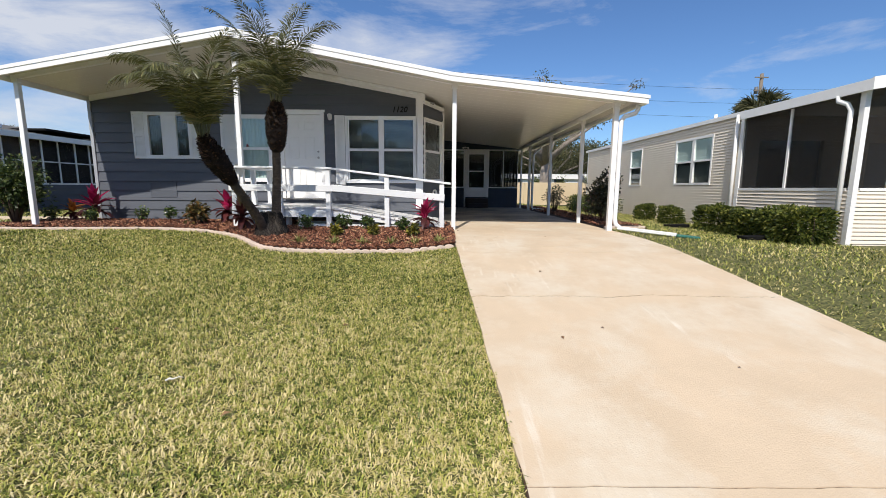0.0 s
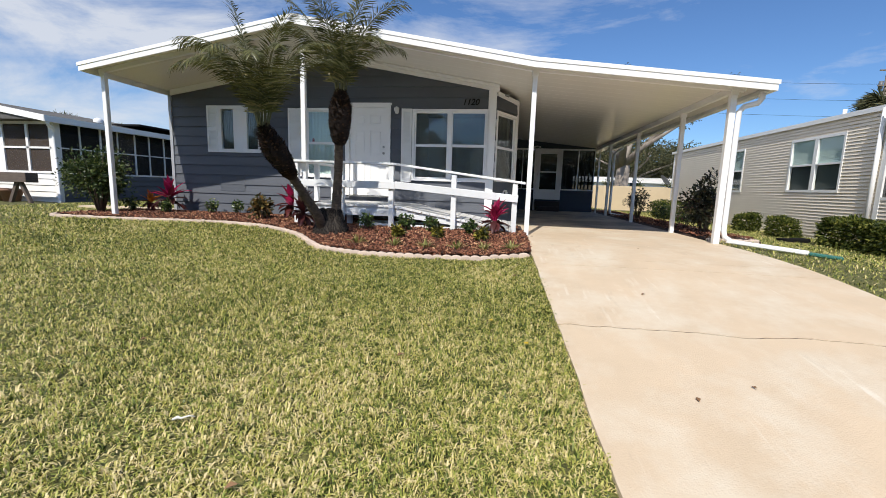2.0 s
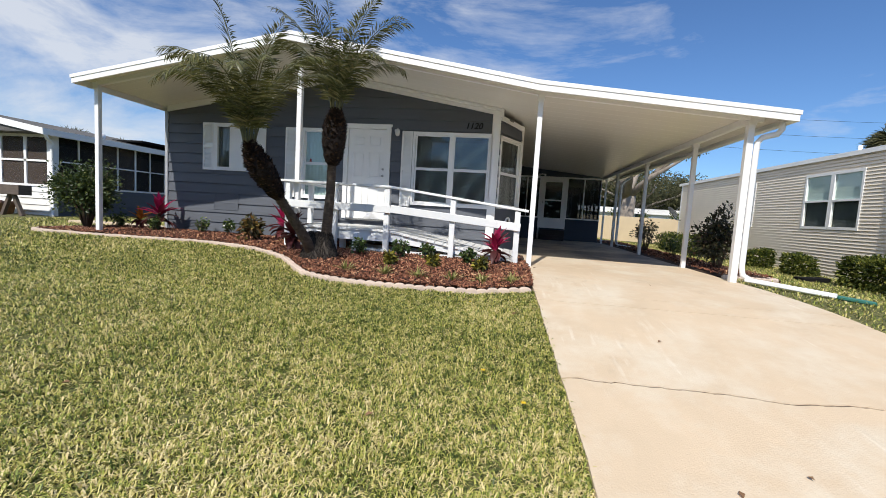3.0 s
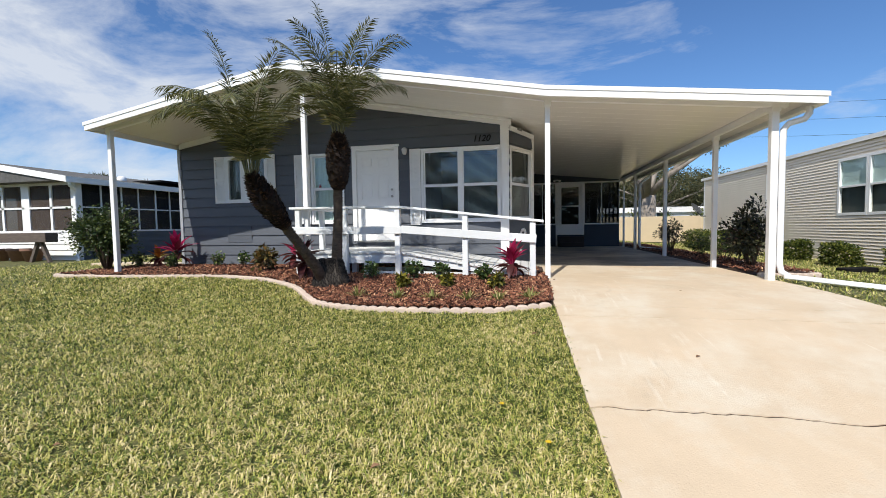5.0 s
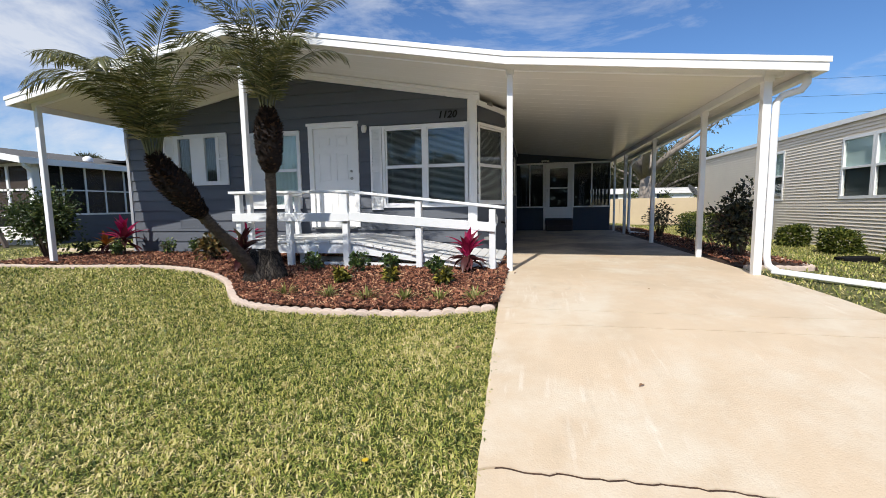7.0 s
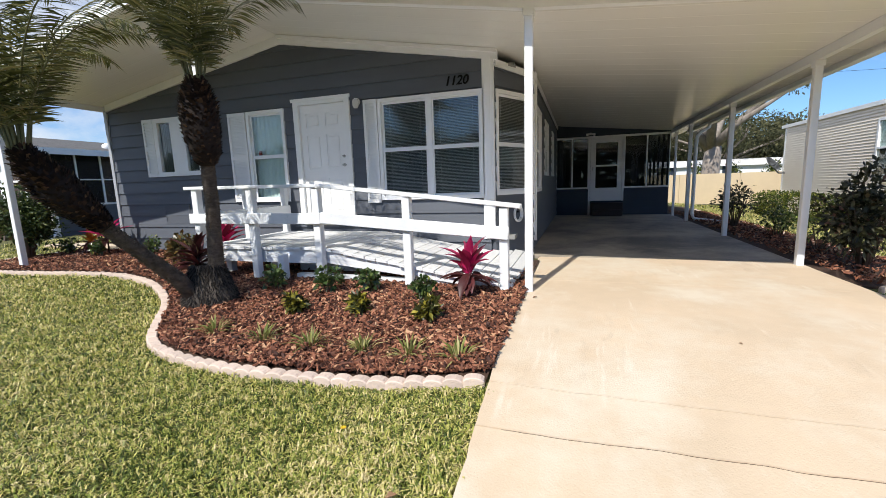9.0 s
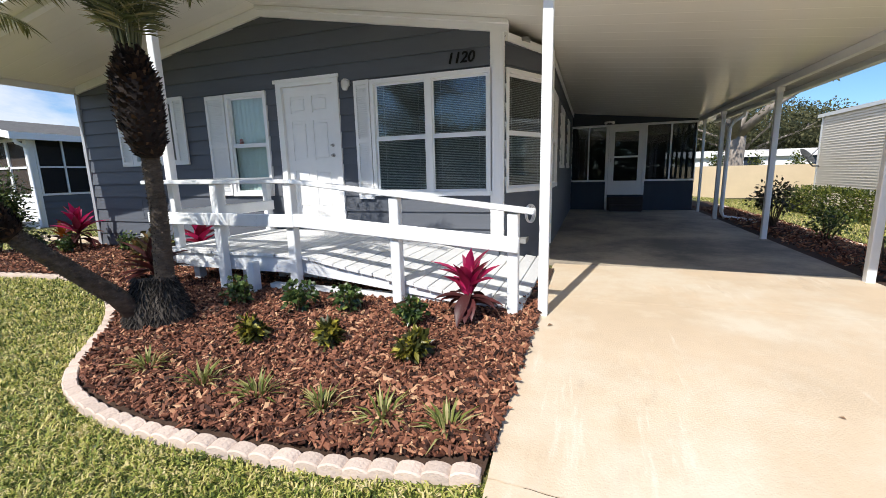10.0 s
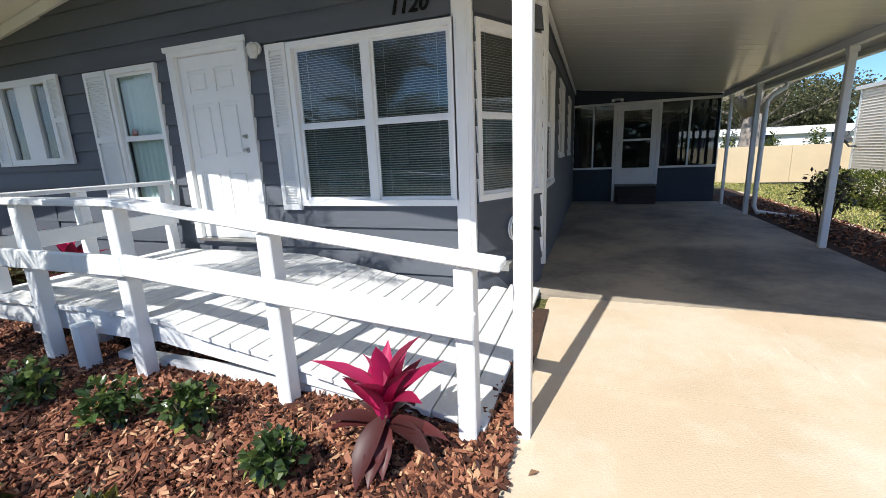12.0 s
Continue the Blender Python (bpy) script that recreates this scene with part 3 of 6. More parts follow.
SIDE_HOLES = [(11.25, 12.35, 1.60, 3.0), (13.3, 14.3, 1.9, 3.0), (15.6, 16.4, 1.9, 3.0)]
wall_side = thing("wall_carport_side", (0.1, 14, PAD), "navy siding along the carport side of the house", "wall", kind="structure")
bm = bmesh.new()
for s, e, a, b in cut_cells(10.95, 24.0, 0.5, 3.46, SIDE_HOLES):
    box(bm, -0.03, 0.075, s, e, a, b)
part("backing", bm, M_NAVY, wall_side)
for z0 in LAPS:
    if z0 > 3.4:
        break
    for s, e, a, b in cut_cells(10.97, 18.4, z0, min(z0 + COURSE, 3.45), SIDE_HOLES):
        k = lambda z, z0=z0: 0.028 - 0.021 * (z - z0) / COURSE
        part("siding_board", lap_piece(bmesh.new(), (0.076, s), (0.076, e), (0.076, s), (0.076, e), a, b, (1, 0), k(a), k(b)), M_NAVY, wall_side)
bm = block(-8.03, -7.9, WALL_Y + 0.14, 24, 0.5, 3.45)
solid("wall_left_side", bm, M_NAVY, "navy side wall of the house facing the neighbour", "wall", "structure")
bm = bmesh.new()
box(bm, -8.0, 0.05, 24.0, 24.12, 0.5, 3.45)
prism(bm, [(-8.0, 24, 3.45), (0.05, 24, 3.45), (-3.86, 24, 4.15)], (0, 0, 0), (0, 0.12, 0))
solid("wall_rear", bm, M_NAVY, "navy rear wall of the house", "wall", "structure")
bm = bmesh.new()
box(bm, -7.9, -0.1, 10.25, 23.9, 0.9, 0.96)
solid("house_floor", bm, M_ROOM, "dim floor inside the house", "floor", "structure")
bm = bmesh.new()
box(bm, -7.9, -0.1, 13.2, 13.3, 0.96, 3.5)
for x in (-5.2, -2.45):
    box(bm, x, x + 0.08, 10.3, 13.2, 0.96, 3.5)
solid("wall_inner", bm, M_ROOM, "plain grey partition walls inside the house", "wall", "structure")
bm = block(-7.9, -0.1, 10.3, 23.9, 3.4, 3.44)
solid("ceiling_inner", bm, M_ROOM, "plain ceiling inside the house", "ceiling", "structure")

# trims
bm = bmesh.new()
box(bm, -0.52, -0.35, WALL_Y - 0.035, WALL_Y + 0.03, 0.93, 3.50, 0.006)
box(bm, -0.475, -0.395, WALL_Y - 0.045, WALL_Y - 0.034, 0.95, 3.48)
solid("trim_bay_post", bm, M_ALU, "white corner post between the front windows", "trim", "structure")
bm = bmesh.new()
box(bm, 0.055, 0.135, 10.93, 11.02, 0.95, 3.44, 0.004)
box(bm, 0.10, 0.15, 11.03, 11.09, 0.78, 3.44, 0.004)
solid("trim_bay_corner", bm, M_ALU, "white corner trim where the bay meets the side wall", "trim", "structure")
bm = block(-8.075, -8.0, WALL_Y - 0.03, WALL_Y + 0.09, 0.62, 3.38, 0.004)
solid("trim_left_corner", bm, surface("grey_corner_trim", (0.38, 0.40, 0.43), None, 3, 0.5, 0.05), "pale grey corner trim of the house", "trim", "structure")


def sloped_board(bm, xa, xb, y0, y1, drop0, drop1):
    """A board that hangs below the roof line from drop0 down to drop1."""
    xs = [xa] + [k for k in (-3.86, 0.28) if xa < k < xb] + [xb]
    for a, b in zip(xs, xs[1:]):
        out = [(a, 0, roof_top(a) - drop0), (b, 0, roof_top(b) - drop0), (b, 0, roof_top(b) - drop1), (a, 0, roof_top(a) - drop1)]
        prism(bm, out, (0, y0, 0), (0, y1, 0))
    return bm


bm = bmesh.new()
sloped_board(bm, -8.0, -0.3, WALL_Y - 0.04, WALL_Y + 0.02, 0.055, 0.18)
sloped_board(bm, -3.86, -0.3, WALL_Y - 0.10, WALL_Y - 0.04, 0.055, 0.10)
solid("trim_gable", bm, M_ALU, "white trim boards along the gable under the porch roof", "trim", "structure")
bm = bmesh.new()
s = Vector(bay_at(0, 0.03)), Vector(bay_at(BAY_LEN, 0.03))
beam(bm, (*s[0], 3.40), (*s[1], 3.36), 0.05, 0.09)
beam(bm, (0.10, 11.0, 3.40), (0.10, 18.4, 3.40), 0.05, 0.08)
solid("trim_side_eave", bm, M_ALU, "white trim along the bay and side wall under the carport roof", "trim", "structure")

# ---- roof ----
ROOF_Y0, ROOF_Y1 = 8.0, 24.4
roof = thing("roof", (-2, 16, 4), "low white metal roof over house, porch and carport", "roof", kind="structure")
KNOTS = [-8.15, -3.86, 0.28, 3.89]
bm = bmesh.new()
for a, b in zip(KNOTS, KNOTS[1:]):
    prism(bm, [(a, 0, roof_top(a)), (b, 0, roof_top(b)), (b, 0, roof_top(b) - 0.03), (a, 0, roof_top(a) - 0.03)], (0, ROOF_Y0 + 0.03, 0), (0, ROOF_Y1, 0))
part("roof_deck", bm, M_ROOFWHITE, roof)
bm = bmesh.new()
sloped_board(bm, -8.15, 3.89, ROOF_Y0, ROOF_Y0 + 0.03, 0.0, 0.145)
part("fascia", bm, M_WHITE, roof, "white front fascia board")
bm = bmesh.new()
sloped_board(bm, -8.17, 3.91, ROOF_Y0 - 0.012, ROOF_Y0, -0.012, 0.05)
part("drip_edge", bm, M_WHITE, roof, "white metal drip edge above the fascia")
bm = bmesh.new()
box(bm, 3.86, 3.90, ROOF_Y0 + 0.03, 18.6, roof_top(3.89) - 0.14, roof_top(3.89) - 0.002)
box(bm, 3.80, 3.86, ROOF_Y0 + 0.03, 18.6, roof_top(3.89) - 0.14, roof_top(3.89) - 0.12)
part("side_gutter", bm, M_ALU, roof, "white side gutter of the carport roof")
bm = block(-8.15, -8.12, ROOF_Y0 + 0.03, ROOF_Y1, roof_top(-8.15) - 0.14, roof_top(-8.15) - 0.002)
part("side_fascia", bm, M_WHITE, roof)
# pans: shallow ribs every 0.3 m, running from ridge to eave
ys = []
y = ROOF_Y0 + 0.04
while y < 18.4:
    ys += [(y, 0.0), (y + 0.275, 0.0), (y + 0.281, 0.0015), (y + 0.297, 0.0015)]
    y += 0.302
ys.append((24.3, 0.0))
bm = bmesh.new()
for a, b in ((-8.11, -3.86), (-3.86, 0.28), (0.28, 3.86)):
    rows = [(bm.verts.new((a, yy, roof_top(a) - 0.048 + d)), bm.verts.new((b, yy, roof_top(b) - 0.048 + d))) for yy, d in ys]
    for (p, q), (r, t) in zip(rows, rows[1:]):
        bm.faces.new((p, r, t, q))
solid("ceiling", bm, M_CEIL, "white ribbed metal pan ceiling over porch and carport", "ceiling", "structure")
bm = bmesh.new()
box(bm, 3.40, 3.48, ROOF_Y0 + 0.3, 18.4, roof_top(3.44) - 0.15, roof_top(3.44) - 0.05)
solid("carport_beam", bm, M_ALU, "white aluminium beam along the carport posts", "beam", "structure")
bm = bmesh.new()
sloped_board(bm, -8.05, 3.6, 8.31, 8.39, 0.052, 0.12)
solid("porch_beam", bm, M_ALU, "white aluminium beam along the front posts", "beam", "structure")


def post(x, y, z0, z1, w=0.085, label="white square aluminium carport post"):
    ob = thing("post", (x, y, z0), label, "post", "roof posts")
    bm = block(x - w / 2, x + w / 2, y - w / 2, y + w / 2, z0, z1, 0.006)
    part("shaft", bm, M_ALU, ob)
    bm = block(x - w / 2 - 0.012, x + w / 2 + 0.012, y - w / 2 - 0.012, y + w / 2 + 0.012, z1 - 0.07, z1 - 0.002, 0.003)
    part("bracket", bm, M_ALU, ob)
    return ob


post(-7.97, 8.35, 0.58, roof_top(-7.97) - 0.12, label="white square post in the mulch at the porch corner")
post(-3.83, 8.35, 1.05, roof_top(-3.83) - 0.12, label="white square post standing on the wooden deck")
post(0.325, 8.35, PAD, roof_top(0.33) - 0.12, 0.08, "white square post at the foot of the ramp")
post(3.44, 8.35, PAD, roof_top(3.44) - 0.12, 0.095, "white square post beside the downspout")
for y in (10.24, 13.14, 16.17, 17.85):
    post(3.44, y, PAD, roof_top(3.44) - 0.15, 0.08 if y < 17 else 0.06)


# ---- windows and doors of the house ----
def shutter(x0, x1, z0, z1, y=WALL_Y - 0.012):
    ob = thing("shutter", ((x0 + x1) / 2, y, z0), "white louvred window shutter fixed to navy siding", "shutter", "window shutters")
    bm = bmesh.new()
    w = 0.04
    box(bm, x0, x0 + w, y - 0.03, y, z0, z1)
    box(bm, x1 - w, x1, y - 0.03, y, z0, z1)
    for a, b in ((z0, z0 + 0.06), ((z0 + z1) / 2 - 0.03, (z0 + z1) / 2 + 0.03), (z1 - 0.06, z1)):
        box(bm, x0 + w, x1 - w, y - 0.03, y, a, b)
    part("frame", bm, M_WHITE, ob)
    bm = bmesh.new()
    box(bm, x0 + w, x1 - w, y - 0.008, y - 0.004, z0 + 0.06, z1 - 0.06)
    z = z0 + 0.075
    while z < z1 - 0.08:
        if abs(z - (z0 + z1) / 2) > 0.045:
            beam(bm, (x0 + w, y - 0.018, z), (x1 - w, y - 0.018, z), 0.016, 0.012)
        z += 0.027
    part("louvre_panel", bm, M_WHITE, ob)
    return ob


def sash_window(name, x0, x1, z0, z1, cols, label, blind=True, mid=None, y=WALL_Y, frame_of=None, mull=0.07):
    """A front window: casing, cols of double-hung sashes with panes, blinds inside."""
    at = frame_of or (lambda x, d, z: (x, y + d, z))

    def bar(bm, xa, xb, d0, d1, za, zb):
        o = [at(xa, d0, 0), at(xb, d0, 0), at(xb, d1, 0), at(xa, d1, 0)]
        return prism(bm, o, (0, 0, za), (0, 0, zb))

    c = at((x0 + x1) / 2, 0, z0)
    ob = thing(name, c, label, "window", kind="structure")
    bm = bmesh.new()
    t = 0.05
    bar(bm, x0 - 0.02, x1 + 0.02, -0.035, 0.03, z1 - 0.03, z1 + 0.025)
    bar(bm, x0 - 0.02, x1 + 0.02, -0.045, 0.03, z0 - 0.03, z0 + 0.025)
    bar(bm, x0 - 0.02, x0 + 0.03, -0.035, 0.03, z0 + 0.025, z1 - 0.03)
    bar(bm, x1 - 0.03, x1 + 0.02, -0.035, 0.03, z0 + 0.025, z1 - 0.03)
    xs = np.linspace(x0, x1, cols + 1)
    for x in xs[1:-1]:
        bar(bm, x - mull / 2, x + mull / 2, -0.033, 0.03, z0 + 0.025, z1 - 0.03)
    part("window_frame", bm, M_ALU, ob)
    zm = mid or (z0 + z1) / 2
    for a, b in zip(xs, xs[1:]):
        a2, b2 = a + 0.035, b - 0.035
        for za, zb, d in ((z0 + 0.025, zm, -0.006), (zm, z1 - 0.03, 0.008)):
            bm = bmesh.new()
            bar(bm, a2, a2 + 0.028, d, d + 0.02, za, zb)
            bar(bm, b2 - 0.028, b2, d, d + 0.02, za, zb)
            bar(bm, a2 + 0.028, b2 - 0.028, d, d + 0.02, za, za + 0.03)
            bar(bm, a2 + 0.028, b2 - 0.028, d, d + 0.02, zb - 0.03, zb)
            part("sash", bm, M_ALU, ob)
            bm = bmesh.new()
            bar(bm, a2 + 0.026, b2 - 0.026, d + 0.008, d + 0.012, za + 0.028, zb - 0.028)
            pane = part("pane", bm, M_GLASS, ob)
            pane.visible_shadow = False
        if blind:
            bm = bmesh.new()
            z = z0 + 0.05
            while z < z1 - 0.05:
                o = [at(a2, 0.034, z), at(b2, 0.034, z), at(b2, 0.049, z + 0.008), at(a2, 0.049, z + 0.008)]
                bm.faces.new([bm.verts.new(p) for p in o])
                z += 0.0215
            for x in (a2 + 0.12, b2 - 0.12):
                bar(bm, x - 0.002, x + 0.002, 0.032, 0.033, z0 + 0.04, z1 - 0.04)
            part("blind", bm, M_BLIND, ob, "dark half-open venetian blind")
    return ob


def drape(xa, xb, y, za, zb, fold, deep):
    """A cloth hanging in soft folds, with a hem."""
    bm = bmesh.new()
    xs = np.linspace(xa, xb, int((xb - xa) / fold * 8) + 2)
    for side in (0.0, 0.003):
        rows = []
        for z in (za, za + 0.03, (za + zb) / 2, zb):
            rows.append([bm.verts.new((x, y + side + deep * math.sin(x / fold * 6.283 + 0.6 * math.sin(x * 9 + z)), z)) for x in xs])
        for r0, r1 in zip(rows, rows[1:]):
            for i in range(len(xs) - 1):
                f = bm.faces.new((r0[i], r0[i + 1], r1[i + 1], r1[i]))
                f.smooth = True
    return bm


shutter(-7.08, -6.82, 2.07, 3.13)
shutter(-5.76, -5.53, 2.07, 3.13)
# left window: two narrow panes with a wide white panel between them
win = thing("window_1", (-6.29, WALL_Y, 2.1), "white window with two narrow panes and a wide middle panel", "window", kind="structure")
bm = bmesh.new()
y0, y1 = WALL_Y - 0.035, WALL_Y + 0.03
box(bm, -6.82, -5.76, y0, y1, 3.05, 3.13)
box(bm, -6.82, -5.76, y0, y1, 2.07, 2.15)
box(bm, -6.82, -6.72, y0, y1, 2.15, 3.05)
box(bm, -6.42, -6.08, y0 + 0.01, y1, 2.15, 3.05)
box(bm, -5.80, -5.76, y0, y1, 2.15, 3.05)
part("window_frame", bm, M_ALU, win)
for a, b in ((-6.72, -6.42), (-6.08, -5.80)):
    part("pane", block(a, b, WALL_Y + 0.004, WALL_Y + 0.008, 2.15, 3.05), M_GLASS, win).visible_shadow = False
    bm = drape(a - 0.01, b + 0.01, WALL_Y + 0.05, 2.11, 3.08, 0.045, 0.012)
    part("curtain", bm, M_SHADE_LOW, win, "grey curtain behind the pane")
shutter(-5.05, -4.68, 1.56, 3.08)
sash_window("window_2", -4.64, -3.91, 1.58, 3.06, 1, "white double-hung window with a pale curtain inside", blind=False, mid=2.32)
bm = drape(-4.635, -3.915, WALL_Y + 0.085, 1.59, 3.05, 0.085, 0.008)
solid("curtain", bm, M_SHADE, "pale sheer curtain hanging behind the window", "curtain")
bm = bmesh.new()
tube(bm, [(-4.48, WALL_Y + 0.045, 2.335), (-4.48, WALL_Y + 0.045, 2.35), (-4.48, WALL_Y + 0.045, 2.41), (-4.48, WALL_Y + 0.045, 2.43)], [0.02, 0.028, 0.026, 0.012], 10)
box(bm, -4.60, -4.35, WALL_Y + 0.032, WALL_Y + 0.07, 2.32, 2.336)
solid("window_ornament", bm, M_RED, "small red ornament on a ledge inside the window", "ornament")
sash_window("window_3", -2.14, -0.52, 1.57, 3.05, 2, "large white front window with dark venetian blinds", mid=2.31, mull=0.09)
shutter(-2.40, -2.17, 1.50, 3.08)
sash_window("window_4", 0.035, BAY_LEN - 0.05, 1.60, 3.04, 1, "white bay window with dark venetian blinds", mid=2.31,
            frame_of=lambda s, d, z: (*bay_at(s, -d), z))
for k, (a, b, z0, z1) in enumerate(SIDE_HOLES):
    sash_window(f"window_{5 + k}", a, b, z0, z1, 1, "white side window under the carport roof", blind=k == 0, frame_of=lambda s, d, z: (0.08 - d, s, z))

# front door
door = thing("door_1", (-3.17, WALL_Y, 1.17), "white six-panel front door, closed", "door", kind="structure")
bm = bmesh.new()
y0, y1 = WALL_Y - 0.035, WALL_Y + 0.10
box(bm, -3.69, -3.60, y0, y1, 1.17, 3.18)
box(bm, -2.74, -2.65, y0, y1, 1.17, 3.18)
box(bm, -3.60, -2.74, y0, y1, 3.10, 3.18)
box(bm, -3.72, -2.62, y0 - 0.015, y0, 3.15, 3.20)
part("door_frame", bm, M_WHITE, door)
part("threshold", block(-3.62, -2.72, WALL_Y - 0.06, WALL_Y + 0.1, 1.145, 1.175), M_STEEL, door)
bm = bmesh.new()
SX0, SX1, SZ0, SZ1 = -3.595, -2.745, 1.18, 3.095
sw = SX1 - SX0
cells = [(SX0 + 0.11, SX0 + sw / 2 - 0.05), (SX0 + sw / 2 + 0.05, SX1 - 0.11)]
bands = [(1.36, 1.92), (2.06, 2.62), (2.73, 2.96)]
holes = [(a, b, c, d) for a, b in cells for c, d in bands]
for s, e, a, b in cut_cells(SX0, SX1, SZ0, SZ1, holes):
    box(bm, s, e, WALL_Y + 0.015, WALL_Y + 0.055, a, b)
for a, b, c, d in holes:
    box(bm, a, b, WALL_Y + 0.027, WALL_Y + 0.05, c, d)
    box(bm, a + 0.035, b - 0.035, WALL_Y + 0.017, WALL_Y + 0.03, c + 0.035, d - 0.035, 0.008)
slab_ob = part("door_leaf", bm, M_WHITE, door)
for z, r in ((2.12, 0.028), (2.26, 0.024)):
    bm = bmesh.new()
    tube(bm, [(-2.81, WALL_Y + 0.016, z), (-2.81, WALL_Y + 0.004, z)], r, 12)
    tube(bm, [(-2.81, WALL_Y + 0.004, z), (-2.81, WALL_Y - 0.03, z), (-2.81, WALL_Y - 0.045, z)], [0.012, 0.02, 0.014] if z < 2.2 else [0.016, 0.014, 0.008], 10)
    part("door_knob" if z < 2.2 else "deadbolt", bm, M_STEEL, slab_ob)

lamp = thing("wall_lamp", (-2.49, WALL_Y - 0.04, 2.96), "small white jar lamp beside the front door", "wall lamp")
bm = bmesh.new()
tube(bm, [(-2.52, WALL_Y - 0.002, 3.07), (-2.52, WALL_Y - 0.035, 3.07)], [0.06, 0.05], 14)
tube(bm, [(-2.52, WALL_Y - 0.02, 3.07), (-2.50, WALL_Y - 0.09, 3.09), (-2.49, WALL_Y - 0.10, 3.06)], 0.022, 8)
part("bracket", bm, M_WHITE, lamp)
bm = bmesh.new()
tube(bm, [(-2.49, WALL_Y - 0.10, 3.09), (-2.49, WALL_Y - 0.10, 3.06), (-2.49, WALL_Y - 0.10, 3.0), (-2.49, WALL_Y - 0.10, 2.96)], [0.04, 0.052, 0.05, 0.03], 14)
part("jar", bm, M_LAMPGLASS, lamp)

number = thing("house_number", (-0.9, WALL_Y - 0.02, 3.17), "black metal house number on navy siding", "house number")
txt = bpy.data.curves.new("digits", "FONT")
txt.body, txt.size, txt.extrude, txt.shear, txt.offset = "1120", 0.178, 0.007, 0.25, 0.002
txt.align_x = "CENTER"
tmp = new("digits_text", txt)
me = bpy.data.meshes.new_from_object(tmp.evaluated_get(bpy.context.evaluated_depsgraph_get()))
bpy.data.objects.remove(tmp)
me.materials.append(M_BLACK)
me.transform(Matrix.Translation((-0.90, WALL_Y - 0.014, 3.165)) @ Matrix.Rotation(radians(90), 4, "X"))
me.transform(Matrix.Translation(-number.location))
digits = new("digits", me)
digits.parent = number

vent = thing("wall_vent_panel", (-6.5, WALL_Y, 1.2), "navy painted access panel in the lower siding", "access panel")
bm = bmesh.new()
for a, b, c, d in ((-6.81, -6.19, 1.50, 1.535), (-6.81, -6.19, 1.17, 1.205), (-6.81, -6.785, 1.205, 1.50), (-6.215, -6.19, 1.205, 1.50)):
    box(bm, a, b, WALL_Y - 0.014, WALL_Y + 0.02, c, d)
part("frame", bm, M_NAVY, vent)
part("panel", block(-6.785, -6.215, WALL_Y - 0.008, WALL_Y + 0.02, 1.205, 1.50), M_NAVY, vent)
for x in (-7.4, -4.55):
    v = thing("skirt_vent", (x, WALL_Y, 0.7), "small navy louvred vent low in the siding", "vent")
    bm = bmesh.new()
    for k in range(5):
        box(bm, x - 0.18, x + 0.18, WALL_Y - 0.018, WALL_Y + 0.01, 0.70 + 0.035 * k, 0.722 + 0.035 * k)
    part("louvre_panel", bm, M_NAVY, v)

coil = thing("cable_coil", (*bay_at(0.5, 0.04), 1.15), "white coiled cable hung on the bay wall", "cable")
bm = bmesh.new()
for k in range(4):
    o = 0.03 + 0.012 * k
    r = 0.085 + 0.012 * (k % 2)
    ring = [(*bay_at(0.5 + r * math.cos(a), o), 1.27 + r * 1.25 * math.sin(a)) for a in np.linspace(0.2 * k, 0.2 * k + 2 * math.pi, 24)]
    tube(bm, ring, 0.008, 6)
part("coil", bm, M_WHITE, coil)
bm = bmesh.new()
tube(bm, [(*bay_at(0.49, 0.0), 1.30), (*bay_at(0.49, 0.06), 1.30)], 0.012, 8)
part("hook", bm, M_BLACK, coil)
part("tap", tube(bmesh.new(), [(*bay_at(0.80, 0.0), 1.22), (*bay_at(0.84, 0.05), 1.215), (*bay_at(0.86, 0.07), 1.20)], 0.018, 8), M_BLACK, coil)

# ---- enclosed porch at the end of the carport ----
PY = 18.42
porch = thing("porch_wall", (1.7, PY, PAD), "navy knee wall with white framed glass closing the carport", "porch wall", kind="structure")
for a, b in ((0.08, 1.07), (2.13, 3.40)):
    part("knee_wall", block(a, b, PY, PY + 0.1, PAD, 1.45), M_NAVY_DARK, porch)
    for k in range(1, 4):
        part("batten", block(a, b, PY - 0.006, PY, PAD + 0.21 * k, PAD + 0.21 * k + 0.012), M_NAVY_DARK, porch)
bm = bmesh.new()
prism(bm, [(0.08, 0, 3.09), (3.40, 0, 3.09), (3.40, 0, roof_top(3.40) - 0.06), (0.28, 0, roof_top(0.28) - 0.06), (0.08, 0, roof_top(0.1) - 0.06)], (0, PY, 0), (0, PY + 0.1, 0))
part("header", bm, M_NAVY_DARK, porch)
for a, b, n in ((0.08, 1.07, 2), (2.13, 3.40, 2)):
    bm = bmesh.new()
    box(bm, a, b, PY - 0.02, PY + 0.05, 1.45, 1.50)
    box(bm, a, b, PY - 0.02, PY + 0.05, 3.03, 3.09)
    for x in np.linspace(a, b, n + 1):
        box(bm, max(a, x - 0.02), min(b, x + 0.02), PY - 0.02, PY + 0.05, 1.50, 3.03)
    part("window_frame", bm, M_ALU, porch)
    for u, v in zip(np.linspace(a, b, n + 1), np.linspace(a, b, n + 1)[1:]):
        part("pane", block(u + 0.02, v - 0.02, PY + 0.01, PY + 0.014, 1.50, 3.03), M_GLASS_DIM, porch).visible_shadow = False
storm = thing("door_2", (1.6, PY, 1.05), "white storm door with a tall glass pane, closed", "door", kind="structure")
bm = bmesh.new()
